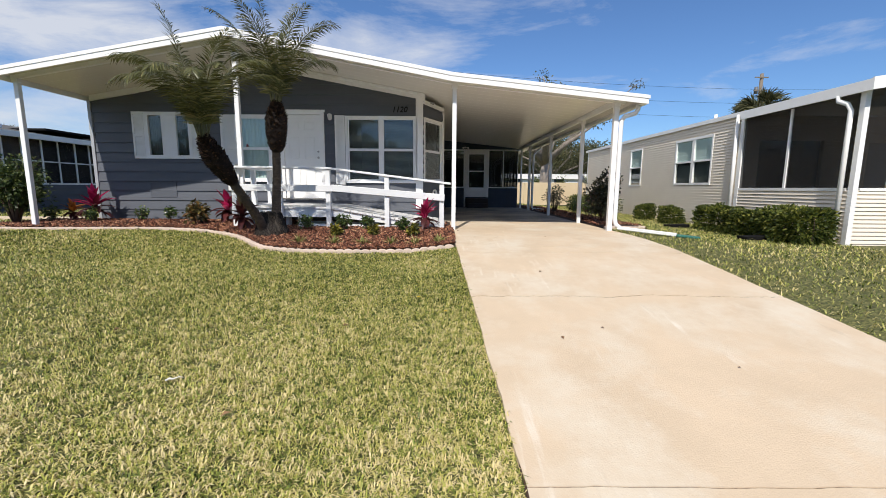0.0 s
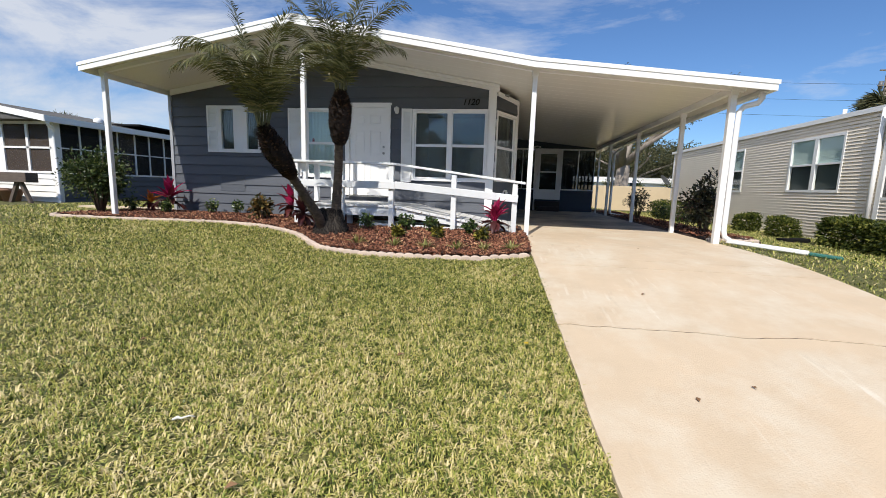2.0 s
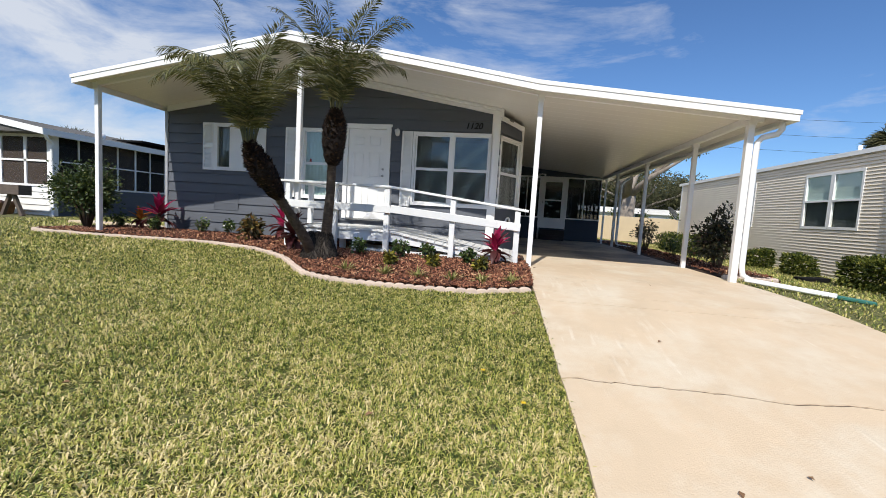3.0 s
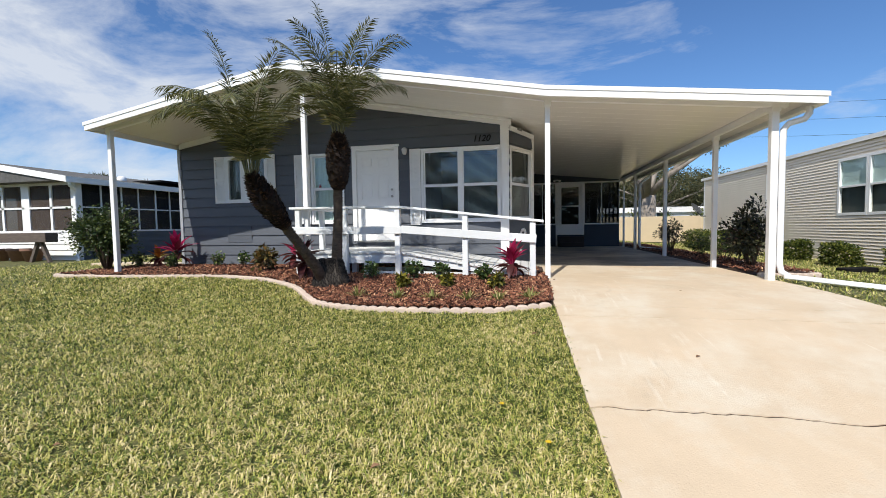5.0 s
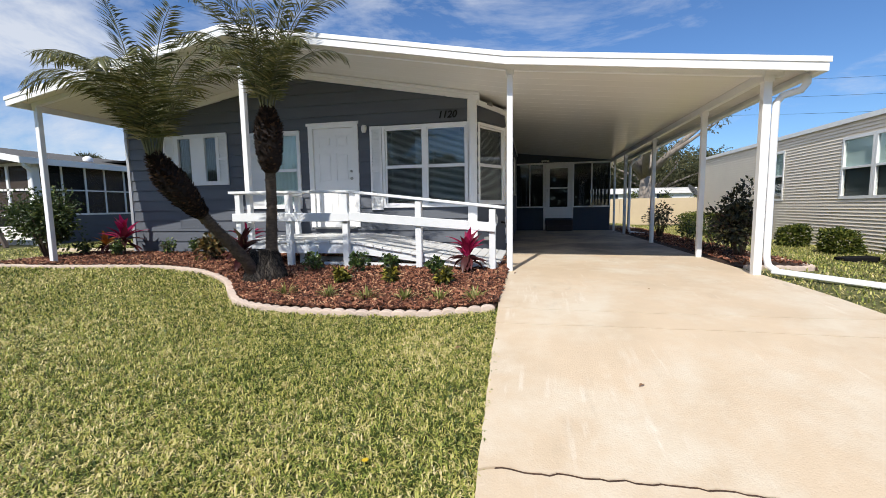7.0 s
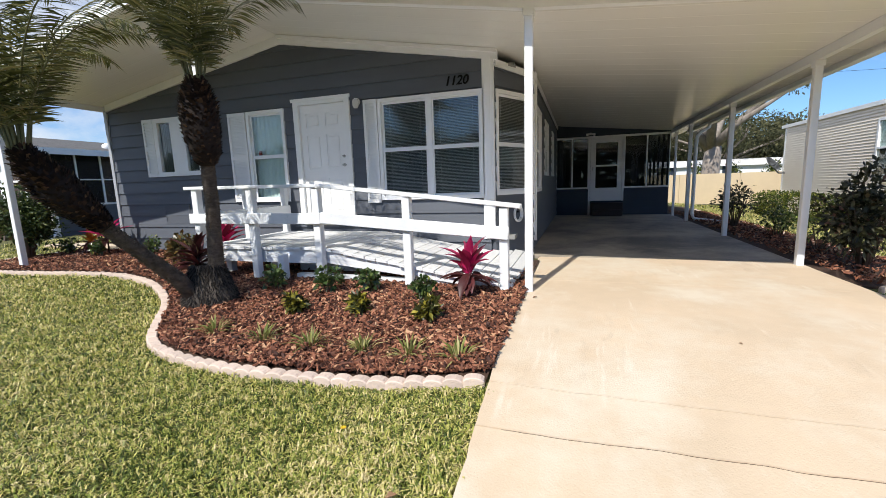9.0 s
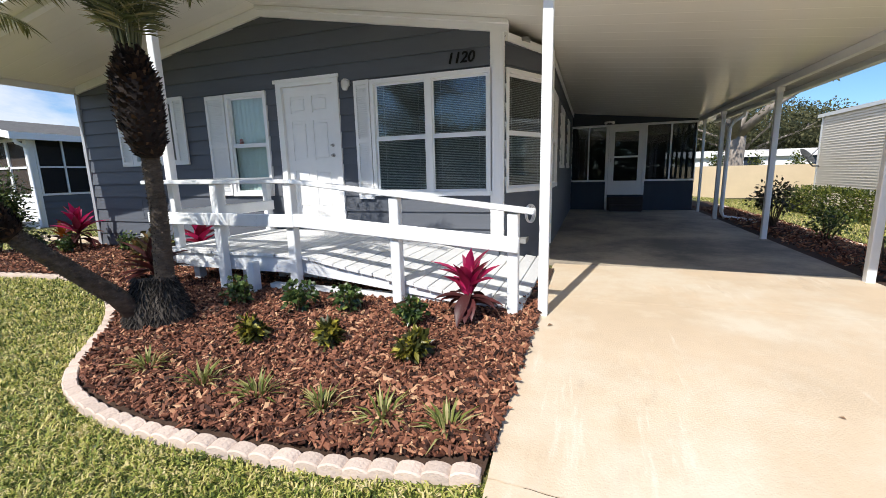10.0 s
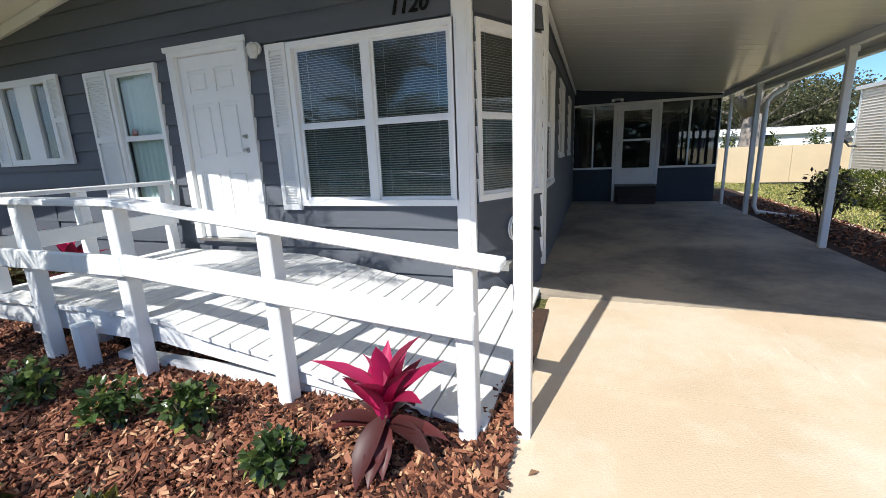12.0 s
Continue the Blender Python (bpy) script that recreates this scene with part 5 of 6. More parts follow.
def ti_plant(x, y, size, seed, label="magenta cordyline plant with dark lower leaves in bark mulch", hot=M_TI_HOT, stem=0.3):
    """A cordyline: long strap leaves from one stem, bright above and dark below."""
    r = np.random.default_rng(seed)
    z = float(gz(x, y)) + 0.04
    ob = thing("cordyline", (x, y, z), label, "cordyline", "cordyline plants")
    part("stem", tube(bmesh.new(), [(x, y, z - 0.05), (x + 0.01, y, z + size * stem), (x, y, z + size * (stem + 0.25))], [0.016, 0.014, 0.008], 8), M_TI_STEM, ob)

    def straps(name, n, lean0, lean1, h0, h1, length, width, material, curl):
        segs = 5
        verts, faces = [], []
        for k in range(n):
            a = k * 2.4 + r.uniform(-0.35, 0.35)
            lean = r.uniform(lean0, lean1)
            L = size * length * r.uniform(0.75, 1.15)
            W = size * width * r.uniform(0.8, 1.2)
            p = np.array([x, y, z + size * r.uniform(h0, h1)])
            h = np.array([math.cos(a), math.sin(a), 0])
            s = np.array([-math.sin(a), math.cos(a), 0])
            b = len(verts)
            for i in range(segs + 1):
                u = i / segs
                wide = W * (0.35 + 1.5 * u * (1 - u) * 1.9) * (1 - u ** 4) + 0.001
                t = lean + curl * u
                nrm = -h * math.cos(t) + np.array([0, 0, 1]) * math.sin(t)
                verts += [tuple(p - s * wide + nrm * wide * 0.35), tuple(p - nrm * wide * 0.1), tuple(p + s * wide + nrm * wide * 0.35)]
                p = p + (h * math.sin(t) + np.array([0, 0, 1]) * math.cos(t)) * L / segs
            for i in range(segs):
                q = b + 3 * i
                faces += [(q, q + 1, q + 4, q + 3), (q + 1, q + 2, q + 5, q + 4)]
        return raw_mesh(name, verts, faces, material, True)

    part("bright_leaves", straps("bright_leaves", 17, 0.05, 1.05, stem + 0.02, stem + 0.26, 0.55, 0.072, hot, 0.6), None, ob, "magenta young leaves")
    part("dark_leaves", straps("dark_leaves", 13, 1.0, 2.1, stem - 0.05, stem + 0.12, 0.50, 0.075, M_TI_DARK, 1.0), None, ob, "maroon older leaves")


for k, (x, y) in enumerate([(-0.62, 7.72), (-1.30, 7.85), (-1.74, 7.76), (-2.42, 7.76)]):
    small_shrub(x, y, 0.30, 20 + k)
for k, (x, y) in enumerate([(-0.41, 7.24), (-1.10, 7.26), (-1.73, 7.18)]):
    small_shrub(x, y, 0.19, 30 + k, M_CROTON, "yellow and green croton planted in bark mulch", 0.085, 0.85)
for k, (x, y) in enumerate([(0.05, 6.58), (-0.34, 6.63), (-0.72, 6.63), (-1.17, 6.62), (-1.64, 6.64), (-2.2, 6.70)]):
    grass_tuft(x, y, 0.235, 40 + k)
for k, (x, y) in enumerate([(-8.6, 9.4), (-6.8, 9.65), (-6.2, 9.75), (-5.6, 9.65), (-7.6, 9.3)]):
    small_shrub(x, y, 0.36, 50 + k)
bush("croton_bush", -5.05, 8.85, 0.28, 0.28, 0.5, 260, 0.13, M_CROTON_DARK, "variegated croton bush with yellow-edged leaves in the mulch", "bush", 60, z=0.63)
ti_plant(-0.22, 7.95, 0.62, 3)
ti_plant(-7.75, 9.55, 0.80, 4)
ti_plant(-4.6, 9.25, 0.78, 5)
ti_plant(-3.62, 7.85, 0.68, 6, "dark red cordyline beside the palm trunk", M_TI_DARK)
ti_plant(-8.3, 9.6, 0.52, 7, "orange-leaved cordyline in the mulch by the house corner", M_ORANGE)
bush("hibiscus_bush", -8.95, 8.95, 0.76, 0.6, 1.48, 6500, 0.08, M_BUSH, "leafy green bush with bare stems at the bed corner", "bush", 70, stems=18, bottom=0.08, lumps=34)
bush("dark_shrub", 3.98, 10.05, 0.48, 0.5, 1.25, 2000, 0.085, M_DARKLEAF, "dark glossy-leaved shrub beside the carport post", "bush", 71, stems=10)
bush("dark_shrub", 4.0, 14.5, 0.42, 0.5, 1.0, 620, 0.085, M_DARKLEAF, "loose dark shrub with thin branches beside the carport", "bush", 72, stems=14, bottom=0.3)
bush("green_shrub", 4.22, 12.95, 0.36, 0.45, 0.6, 420, 0.07, M_GREEN, "green shrub in the bed beside the carport", "bush", 73)
bush("low_shrub", 4.1, 11.3, 0.35, 0.4, 0.5, 110, 0.06, M_GREEN, "sparse low shrub in the bed beside the carport", "bush", 74, stems=10, bottom=0.3)


# ---- palms ----
def frond(foot, az, lean, length, r, parent, bend=1.3):
    """An arching feather leaf: a thin rachis with two rows of leaflets."""
    n = 30
    h = Vector((math.cos(az), math.sin(az), 0))
    s = Vector((-math.sin(az), math.cos(az), 0))
    pts, t = [Vector(foot)], lean
    for i in range(n):
        t = lean * (0.35 + 0.65 * float(smoothstep(i / n / 0.35))) + bend * (i / n) ** 2.3
        pts.append(pts[-1] + (h * math.sin(t) + Vector((0, 0, math.cos(t)))) * length / n)
    me_bm = bmesh.new()
    tube(me_bm, pts[::3] + [pts[-1]], [0.012 * (1 - 0.85 * k / (len(pts[::3]))) for k in range(len(pts[::3]) + 1)], 5)
    rach = part("frond", me_bm, M_RACHIS, parent)
    B, Wd, U, Ln = [], [], [], []
    for i in range(int(n * 0.2), n + 1):
        d = (pts[i] - pts[i - 1]).normalized()
        up = d.cross(s).normalized() * -1
        if up.z < 0 and t < 1.5:
            up = -up
        u = i / n
        ll = 0.255 * (0.35 + 0.8 * math.sin(math.pi * min(1, u * 0.85 + 0.06)))
        for half in (0.0, 0.33, 0.67):
            for sg in (-1, 1):
                w = (d * (0.65 + 0.5 * u) + s * sg * 0.9 + up * r.uniform(-0.05, 0.35)).normalized() + Vector((0, 0, -0.3))
                B.append(pts[i].lerp(pts[i - 1], half))
                Wd.append(w + Vector(r.normal(0, 0.09, 3)))
                U.append(up + Vector(r.normal(0, 0.2, 3)))
                Ln.append(ll * r.uniform(0.8, 1.1))
    Ln = np.array(Ln)
    me = leaf_soup("foliage", np.array(B), np.array(Wd), np.array(U), Ln, np.full(len(Ln), 0.0078) * r.uniform(0.8, 1.2, len(Ln)), M_FROND, 0.3, 0.14)
    me.transform(Matrix.Translation(-root_of(parent).location))
    lv = new("foliage", me)
    lv.parent = rach


def spikes(bm_name, path, radii, n, size, out, material, seed, lift=0.5):
    """Overlapping stubs that stand out from a trunk, pointing upwards."""
    r = np.random.default_rng(seed)
    pts = [Vector(p) for p in path]
    verts, faces = [], []
    for k in range(n):
        u = (k + r.uniform(0, 1)) / n * (len(pts) - 1)
        i = min(int(u), len(pts) - 2)
        c = pts[i].lerp(pts[i + 1], u - i)
        rad = radii[i] + (radii[i + 1] - radii[i]) * (u - i)
        d = (pts[i + 1] - pts[i]).normalized()
        a = k * 2.399 + r.uniform(-0.2, 0.2)
        o = d.orthogonal().normalized()
        o = Matrix.Rotation(a, 3, d) @ o
        t = d.cross(o)
        w = size * r.uniform(0.6, 1.2)
        p = c + o * rad * 0.88
        e = p + o * out * r.uniform(0.5, 1.3) + d * size * lift * r.uniform(0.6, 1.8)
        b = len(verts)
        verts += [tuple(p - t * w * 0.5), tuple(p + t * w * 0.5), tuple(p + d * w * 0.7 + o * 0.005), tuple(e - t * w * 0.2), tuple(e + t * w * 0.2)]
        faces += [(b, b + 1, b + 4, b + 3), (b + 1, b + 2, b + 4), (b, b + 3, b + 2), (b + 2, b + 3, b + 4)]
    return raw_mesh(bm_name, verts, faces, material)


def palm(name, trunk, trunk_r, bulge, bulge_r, crown, crown_fronds, seed, label):
    r = np.random.default_rng(seed)
    ob = thing(name, trunk[0], label, "palm", "front palms")
    part("trunk", tube(bmesh.new(), trunk, trunk_r, 14), M_PALMBARK, ob)
    part("scar_sheath", spikes("scar_sheath", trunk[1:], trunk_r[1:], 800, 0.024, 0.018, M_PALMBARK, seed, 0.35), None, ob)
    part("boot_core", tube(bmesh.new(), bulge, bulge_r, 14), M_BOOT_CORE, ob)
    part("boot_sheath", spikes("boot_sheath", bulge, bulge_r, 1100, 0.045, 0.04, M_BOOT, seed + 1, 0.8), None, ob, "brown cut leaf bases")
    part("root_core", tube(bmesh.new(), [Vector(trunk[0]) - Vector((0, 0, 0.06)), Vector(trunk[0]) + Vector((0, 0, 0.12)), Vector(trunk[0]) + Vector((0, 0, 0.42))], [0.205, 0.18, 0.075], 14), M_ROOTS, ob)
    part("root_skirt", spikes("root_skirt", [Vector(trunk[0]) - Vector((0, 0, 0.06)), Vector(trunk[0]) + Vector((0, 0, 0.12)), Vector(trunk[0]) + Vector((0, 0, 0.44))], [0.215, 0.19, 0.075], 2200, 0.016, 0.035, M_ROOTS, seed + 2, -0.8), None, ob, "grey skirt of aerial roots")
    c = Vector(crown)
    for k, (turn, lean, bend, size) in enumerate(crown_fronds):
        a = radians(turn) + r.uniform(-0.12, 0.12)
        foot = c + Vector((math.cos(a) * 0.05, math.sin(a) * 0.05, -0.08 * lean))
        frond(foot, a, lean * 0.92, size * 1.15, r, ob, bend * 0.92)
    return ob


# each frond: the way it leans, how far from upright, how far its end arches over, its length
UPRIGHT = [(175, 0.06, 0.3, 1.75), (60, 0.12, 0.5, 1.62), (172, 0.36, 1.0, 1.72), (8, 0.26, 1.55, 1.62), (-14, 0.40, 1.3, 1.55), (30, 0.4, 2.0, 1.3), (-35, 0.42, 2.3, 1.25),
           (200, 0.30, 2.0, 1.35), (225, 0.38, 2.4, 1.3), (150, 0.40, 1.9, 1.4), (265, 0.25, 1.7, 1.4), (300, 0.34, 2.0, 1.35), (90, 0.3, 1.5, 1.55), (110, 0.42, 1.9, 1.4), (340, 0.2, 1.0, 1.5), (245, 0.12, 1.1, 1.45)]
LEANING = [(190, 0.16, 0.35, 1.6), (178, 0.42, 1.6, 1.55), (160, 0.34, 1.9, 1.5), (215, 0.42, 2.3, 1.3), (238, 0.36, 2.5, 1.25), (262, 0.3, 2.4, 1.3), (290, 0.34, 2.3, 1.25), (318, 0.34, 2.0, 1.3),
           (350, 0.30, 1.9, 1.45), (12, 0.42, 2.0, 1.45), (40, 0.22, 1.6, 1.5), (75, 0.26, 1.7, 1.4), (110, 0.35, 1.8, 1.4), (140, 0.18, 1.4, 1.45), (330, 0.1, 1.2, 1.4), (205, 0.25, 1.9, 1.4)]
palm("pygmy_date_palm", [(-2.81, 7.35, 0.57), (-2.80, 7.35, 1.0), (-2.76, 7.35, 1.6), (-2.74, 7.33, 2.05), (-2.70, 7.27, 2.4)], [0.10, 0.078, 0.064, 0.064, 0.064],
     [(-2.73, 7.32, 2.02), (-2.72, 7.31, 2.12), (-2.70, 7.27, 2.38), (-2.68, 7.25, 2.58), (-2.67, 7.24, 2.70), (-2.67, 7.24, 2.80)], [0.07, 0.13, 0.17, 0.16, 0.10, 0.05],
     (-2.67, 7.24, 2.70), UPRIGHT, 11, "upright pygmy date palm with a bulge of brown leaf bases")
palm("pygmy_date_palm", [(-2.95, 7.27, 0.57), (-2.98, 7.05, 0.9), (-3.07, 6.69, 1.3), (-3.17, 6.43, 1.62), (-3.24, 6.28, 1.84)], [0.09, 0.075, 0.06, 0.06, 0.06],
     [(-3.12, 6.55, 1.48), (-3.15, 6.48, 1.57), (-3.19, 6.38, 1.70), (-3.24, 6.28, 1.85), (-3.28, 6.19, 2.0), (-3.31, 6.14, 2.12)], [0.07, 0.10, 0.14, 0.155, 0.11, 0.05],
     (-3.31, 6.14, 2.06), LEANING, 12, "leaning pygmy date palm whose trunk slants over the lawn")

# ---- downspouts ----
spout = thing("downspout", (3.55, 8.3, PAD), "white downspout beside the carport post with a long ground outlet", "downspout", "downspouts")
bm = bmesh.new()
tube(bm, [(3.80, 8.22, 3.02), (3.80, 8.22, 2.93), (3.76, 8.24, 2.86), (3.60, 8.30, 2.82), (3.54, 8.31, 2.74), (3.535, 8.31, 2.5), (3.535, 8.31, 0.85), (3.55, 8.29, 0.74), (3.62, 8.24, 0.68)], 0.042, 10)
part("pipe", bm, M_ALU, spout)
bm = beam(bmesh.new(), (3.58, 8.27, 0.675), (4.40, 7.62, 0.61), 0.085, 0.065, 0.012)
part("outlet", bm, M_ALU, spout)
bm = beam(bmesh.new(), (4.40, 7.62, 0.60), (4.72, 7.42, 0.575), 0.09, 0.05, 0.012)
part("drain_end", bm, M_TEAL, spout, "green plastic drain end")
spout2 = thing("downspout", (3.52, 16.1, PAD), "white downspout at a rear carport post", "downspout", "downspouts")
bm = bmesh.new()
tube(bm, [(3.80, 16.0, 3.02), (3.79, 16.0, 2.92), (3.62, 16.05, 2.80), (3.55, 16.06, 2.68), (3.54, 16.06, 0.8), (3.58, 16.0, 0.68), (4.1, 15.6, 0.63)], 0.042, 10)
part("pipe", bm, M_ALU, spout2)


# ---- neighbours ----
def lapped_wall(name, parent, p, q, z0, z1, course, out, material, holes=()):
    """A wall with openings, clad in lap boards from p to q."""
    p, q = Vector(p), Vector(q)
    d = (q - p).normalized()
    length = (q - p).length
    bm = bmesh.new()
    for s, e, a, b in cut_cells(0, length, z0, z1, holes):
        A, B = p + d * s, p + d * e
        prism(bm, [(A.x, A.y, 0), (B.x, B.y, 0), (B.x - out[0] * 0.1, B.y - out[1] * 0.1, 0), (A.x - out[0] * 0.1, A.y - out[1] * 0.1, 0)], (0, 0, a), (0, 0, b))
    wall = part(name, bm, material, parent)
    z = z0
    while z < z1 - 1e-3:
        for s, e, a, b in cut_cells(0, length, z, min(z + course, z1), holes):
            A, B = tuple(p + d * s), tuple(p + d * e)
            lean = lambda h, z=z: 0.002 + 0.028 * (1 - (h - z) / course)
            part("siding_board", lap_piece(bmesh.new(), A, B, A, B, a, b, out, lean(a), lean(b)), material, wall)
        z += course
    return wall


home = thing("mobile_home", (11, 15, 0.4), "beige vinyl-sided mobile home with a screened porch", "mobile home")
NX = 8.0
holes = [(16.78 - 11.3, 17.75 - 11.3, 1.6, 3.0), (13.42 - 11.3, 14.35 - 11.3, 1.62, 3.0), (12.45 - 11.3, 13.35 - 11.3, 1.62, 3.0)]
lapped_wall("side_wall", home, (NX, 11.3), (NX, 22.9), 0.38, 3.46, 0.08, (-1, 0), M_BEIGE, holes)
lapped_wall("end_wall", home, (NX, 22.9), (NX + 7, 22.9), 0.38, 3.46, 0.08, (0, 1), M_BEIGE)
lapped_wall("inner_wall", home, (NX + 0.02, 11.35), (NX + 6.5, 11.35), 0.38, 3.46, 0.08, (0, -1), M_BEIGE_IN, [(0.5, 2.2, 0.7, 2.75), (3.4, 4.6, 1.4, 2.7)])
part("corner_post", block(NX - 0.035, NX + 0.06, 11.22, 11.34, 0.4, 3.44), M_WHITE, home)
part("corner_post", block(NX - 0.03, NX + 0.06, 22.85, 22.95, 0.4, 3.44), M_WHITE, home)
for a, b, c, d in holes:
    y0, y1 = a + 11.3, b + 11.3
    bm = bmesh.new()
    for s, e, u, v in ((y0 - 0.03, y1 + 0.03, d - 0.03, d + 0.04), (y0 - 0.03, y1 + 0.03, c - 0.04, c + 0.03), (y0 - 0.03, y0 + 0.03, c + 0.03, d - 0.03), (y1 - 0.03, y1 + 0.03, c + 0.03, d - 0.03), (y0 + 0.03, y1 - 0.03, (c + d) / 2 - 0.025, (c + d) / 2 + 0.025)):
        box(bm, NX - 0.04, NX + 0.02, s, e, u, v)
    w = part("window", bm, M_WHITE, home, "white double-hung window")
    part("pane", block(NX - 0.012, NX - 0.008, y0 + 0.03, y1 - 0.03, c + 0.03, d - 0.03), M_GLASS, w).visible_shadow = False
    part("shade", block(NX + 0.02, NX + 0.025, y0, y1, (c + d) / 2, d), M_SHADE, w, "grey-green roller shade")
    part("blind", block(NX + 0.05, NX + 0.055, y0, y1, c, (c + d) / 2), M_SHADE_LOW, w)
# screened porch, its front towards the street
PF = 8.1
lapped_wall("knee_wall", home, (NX, PF), (NX, 11.22), 0.3, 1.44, 0.08, (-1, 0), M_BEIGE)
lapped_wall("porch_end", home, (NX, PF), (NX + 6.5, PF), 0.25, 1.44, 0.08, (0, -1), M_BEIGE)
for x, y in ((NX, PF), (NX + 6.4, PF)):
    part("porch_post", block(x - 0.03, x + 0.07, y - 0.03, y + 0.07, 0.3, 3.3), M_WHITE, home)
part("mullion", block(NX - 0.02, NX + 0.03, 9.72, 9.78, 1.44, 3.25), M_WHITE, home)
for x in (NX + 2.2, NX + 4.3):
    part("mullion", block(x - 0.03, x + 0.03, PF - 0.02, PF + 0.03, 1.44, 3.6), M_WHITE, home)
bm = bmesh.new()
box(bm, NX - 0.03, NX + 0.05, PF + 0.12, 11.22, 1.43, 1.49)
box(bm, NX + 0.1, NX + 6.3, PF - 0.03, PF + 0.05, 1.43, 1.49)
part("sill", bm, M_WHITE, home)
part("insect_screen", block(NX + 0.005, NX + 0.008, PF + 0.12, 11.22, 1.49, 3.3), M_SCREEN_BROWN, home)
bm = bmesh.new()
prism(bm, [(NX + 0.1, 0, 1.49), (NX + 6.3, 0, 1.49), (NX + 6.3, 0, 3.4), (NX + 3.4, 0, 3.86), (NX + 0.1, 0, 3.33)], (0, PF + 0.004, 0), (0, PF + 0.008, 0))
part("insect_screen", bm, M_SCREEN_BROWN, home)
bm = bmesh.new()
prism(bm, [(NX - 0.06, 0, 3.44), (NX + 3.5, 0, 4.0), (NX + 7.3, 0, 3.42), (NX + 7.3, 0, 3.36), (NX - 0.06, 0, 3.38)], (0, 11.2, 0), (0, 23.15, 0))
part("roof", bm, M_ROOFWHITE, home, "low white gable roof")
part("eave", block(NX - 0.08, NX - 0.06, 11.2, 23.15, 3.36, 3.47), M_WHITE, home)
bm = bmesh.new()
prism(bm, [(NX - 0.14, 0, 3.36), (NX + 3.4, 0, 3.95), (NX + 7.3, 0, 3.42), (NX + 7.3, 0, 3.36), (NX + 3.4, 0, 3.88), (NX - 0.14, 0, 3.30)], (0, PF - 0.25, 0), (0, 11.2, 0))
part("porch_roof", bm, M_ROOFWHITE, home, "white porch roof")
bm = block(NX - 0.18, NX - 0.14, PF - 0.25, 11.2, 3.24, 3.44)
part("porch_gutter", bm, M_WHITE, home)
bm = bmesh.new()
prism(bm, [(NX - 0.18, 0, 3.24), (NX - 0.18, 0, 3.46), (NX + 3.4, 0, 4.05), (NX + 7.3, 0, 3.46), (NX + 7.3, 0, 3.24), (NX + 3.4, 0, 3.83)], (0, PF - 0.29, 0), (0, PF - 0.25, 0))
part("rake_board", bm, M_WHITE, home, "white rake board of the porch gable")
bm = tube(bmesh.new(), [(NX - 0.07, 11.42, 3.4), (NX - 0.07, 11.42, 0.5)], 0.045, 10)
part("downspout", bm, M_WHITE, home)
bm = bmesh.new()
tube(bm, [(NX - 0.16, 8.5, 3.26), (NX - 0.16, 8.48, 3.16), (NX - 0.12, 8.32, 3.08), (NX - 0.10, 8.26, 2.95), (NX - 0.10, 8.26, 0.5)], 0.045, 10)
part("downspout", bm, M_WHITE, home)
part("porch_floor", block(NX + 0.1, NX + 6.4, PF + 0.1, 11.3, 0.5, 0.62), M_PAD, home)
part("sliding_door", block(NX + 0.55, NX + 2.15, 11.36, 11.4, 0.72, 2.73), M_GLASS, home)
part("room_back", block(NX + 0.3, NX + 6.4, 13.6, 13.7, 0.5, 3.3), M_ROOM, home)
bm = bmesh.new()
for k in range(3):
    tube(bm, [(9.6 + k * 0.9, 15 + 2.2 * k, 3.6), (9.6 + k * 0.9, 15 + 2.2 * k, 4.02)], 0.05, 8)
part("vent_pipe", bm, M_WHITE, home)
dish = thing("satellite_dish", (7.8, 22.7, 1.75), "grey satellite dish bracketed to the end of a house wall", "satellite dish")
bm = bmesh.new()
rings = [(0.0, 0.0), (0.12, 0.012), (0.22, 0.04), (0.30, 0.08)]
c, ax = Vector((7.35, 22.2, 2.05)), Vector((0.55, -0.55, 0.62)).normalized()
o = ax.orthogonal().normalized()
t = ax.cross(o)
prev = None
for rad, dep in rings:
    ring = [bm.verts.new(c + ax * dep + rad * (math.cos(a) * o + math.sin(a) * t) + Vector((0, 0, 1e-4 * k))) for k, a in enumerate(np.linspace(0, 2 * math.pi, 20, endpoint=False))]
    if prev:
        for k in range(20):
            bm.faces.new((prev[k], prev[(k + 1) % 20], ring[(k + 1) % 20], ring[k]))
    prev = ring
bmesh.ops.solidify(bm, geom=bm.faces[:], thickness=0.015)
part("reflector", bm, M_DISH, dish)
bm = tube(bmesh.new(), [(7.98, 22.75, 1.75), (7.7, 22.5, 1.75), (7.45, 22.28, 1.95)], 0.025, 8)
part("mast", bm, M_DISH, dish)
bm = tube(bmesh.new(), [c, c + ax * 0.25 - Vector((0.1, 0, 0.18)), c + ax * 0.42], 0.016, 6)
part("feed_arm", bm, M_DISH, dish)


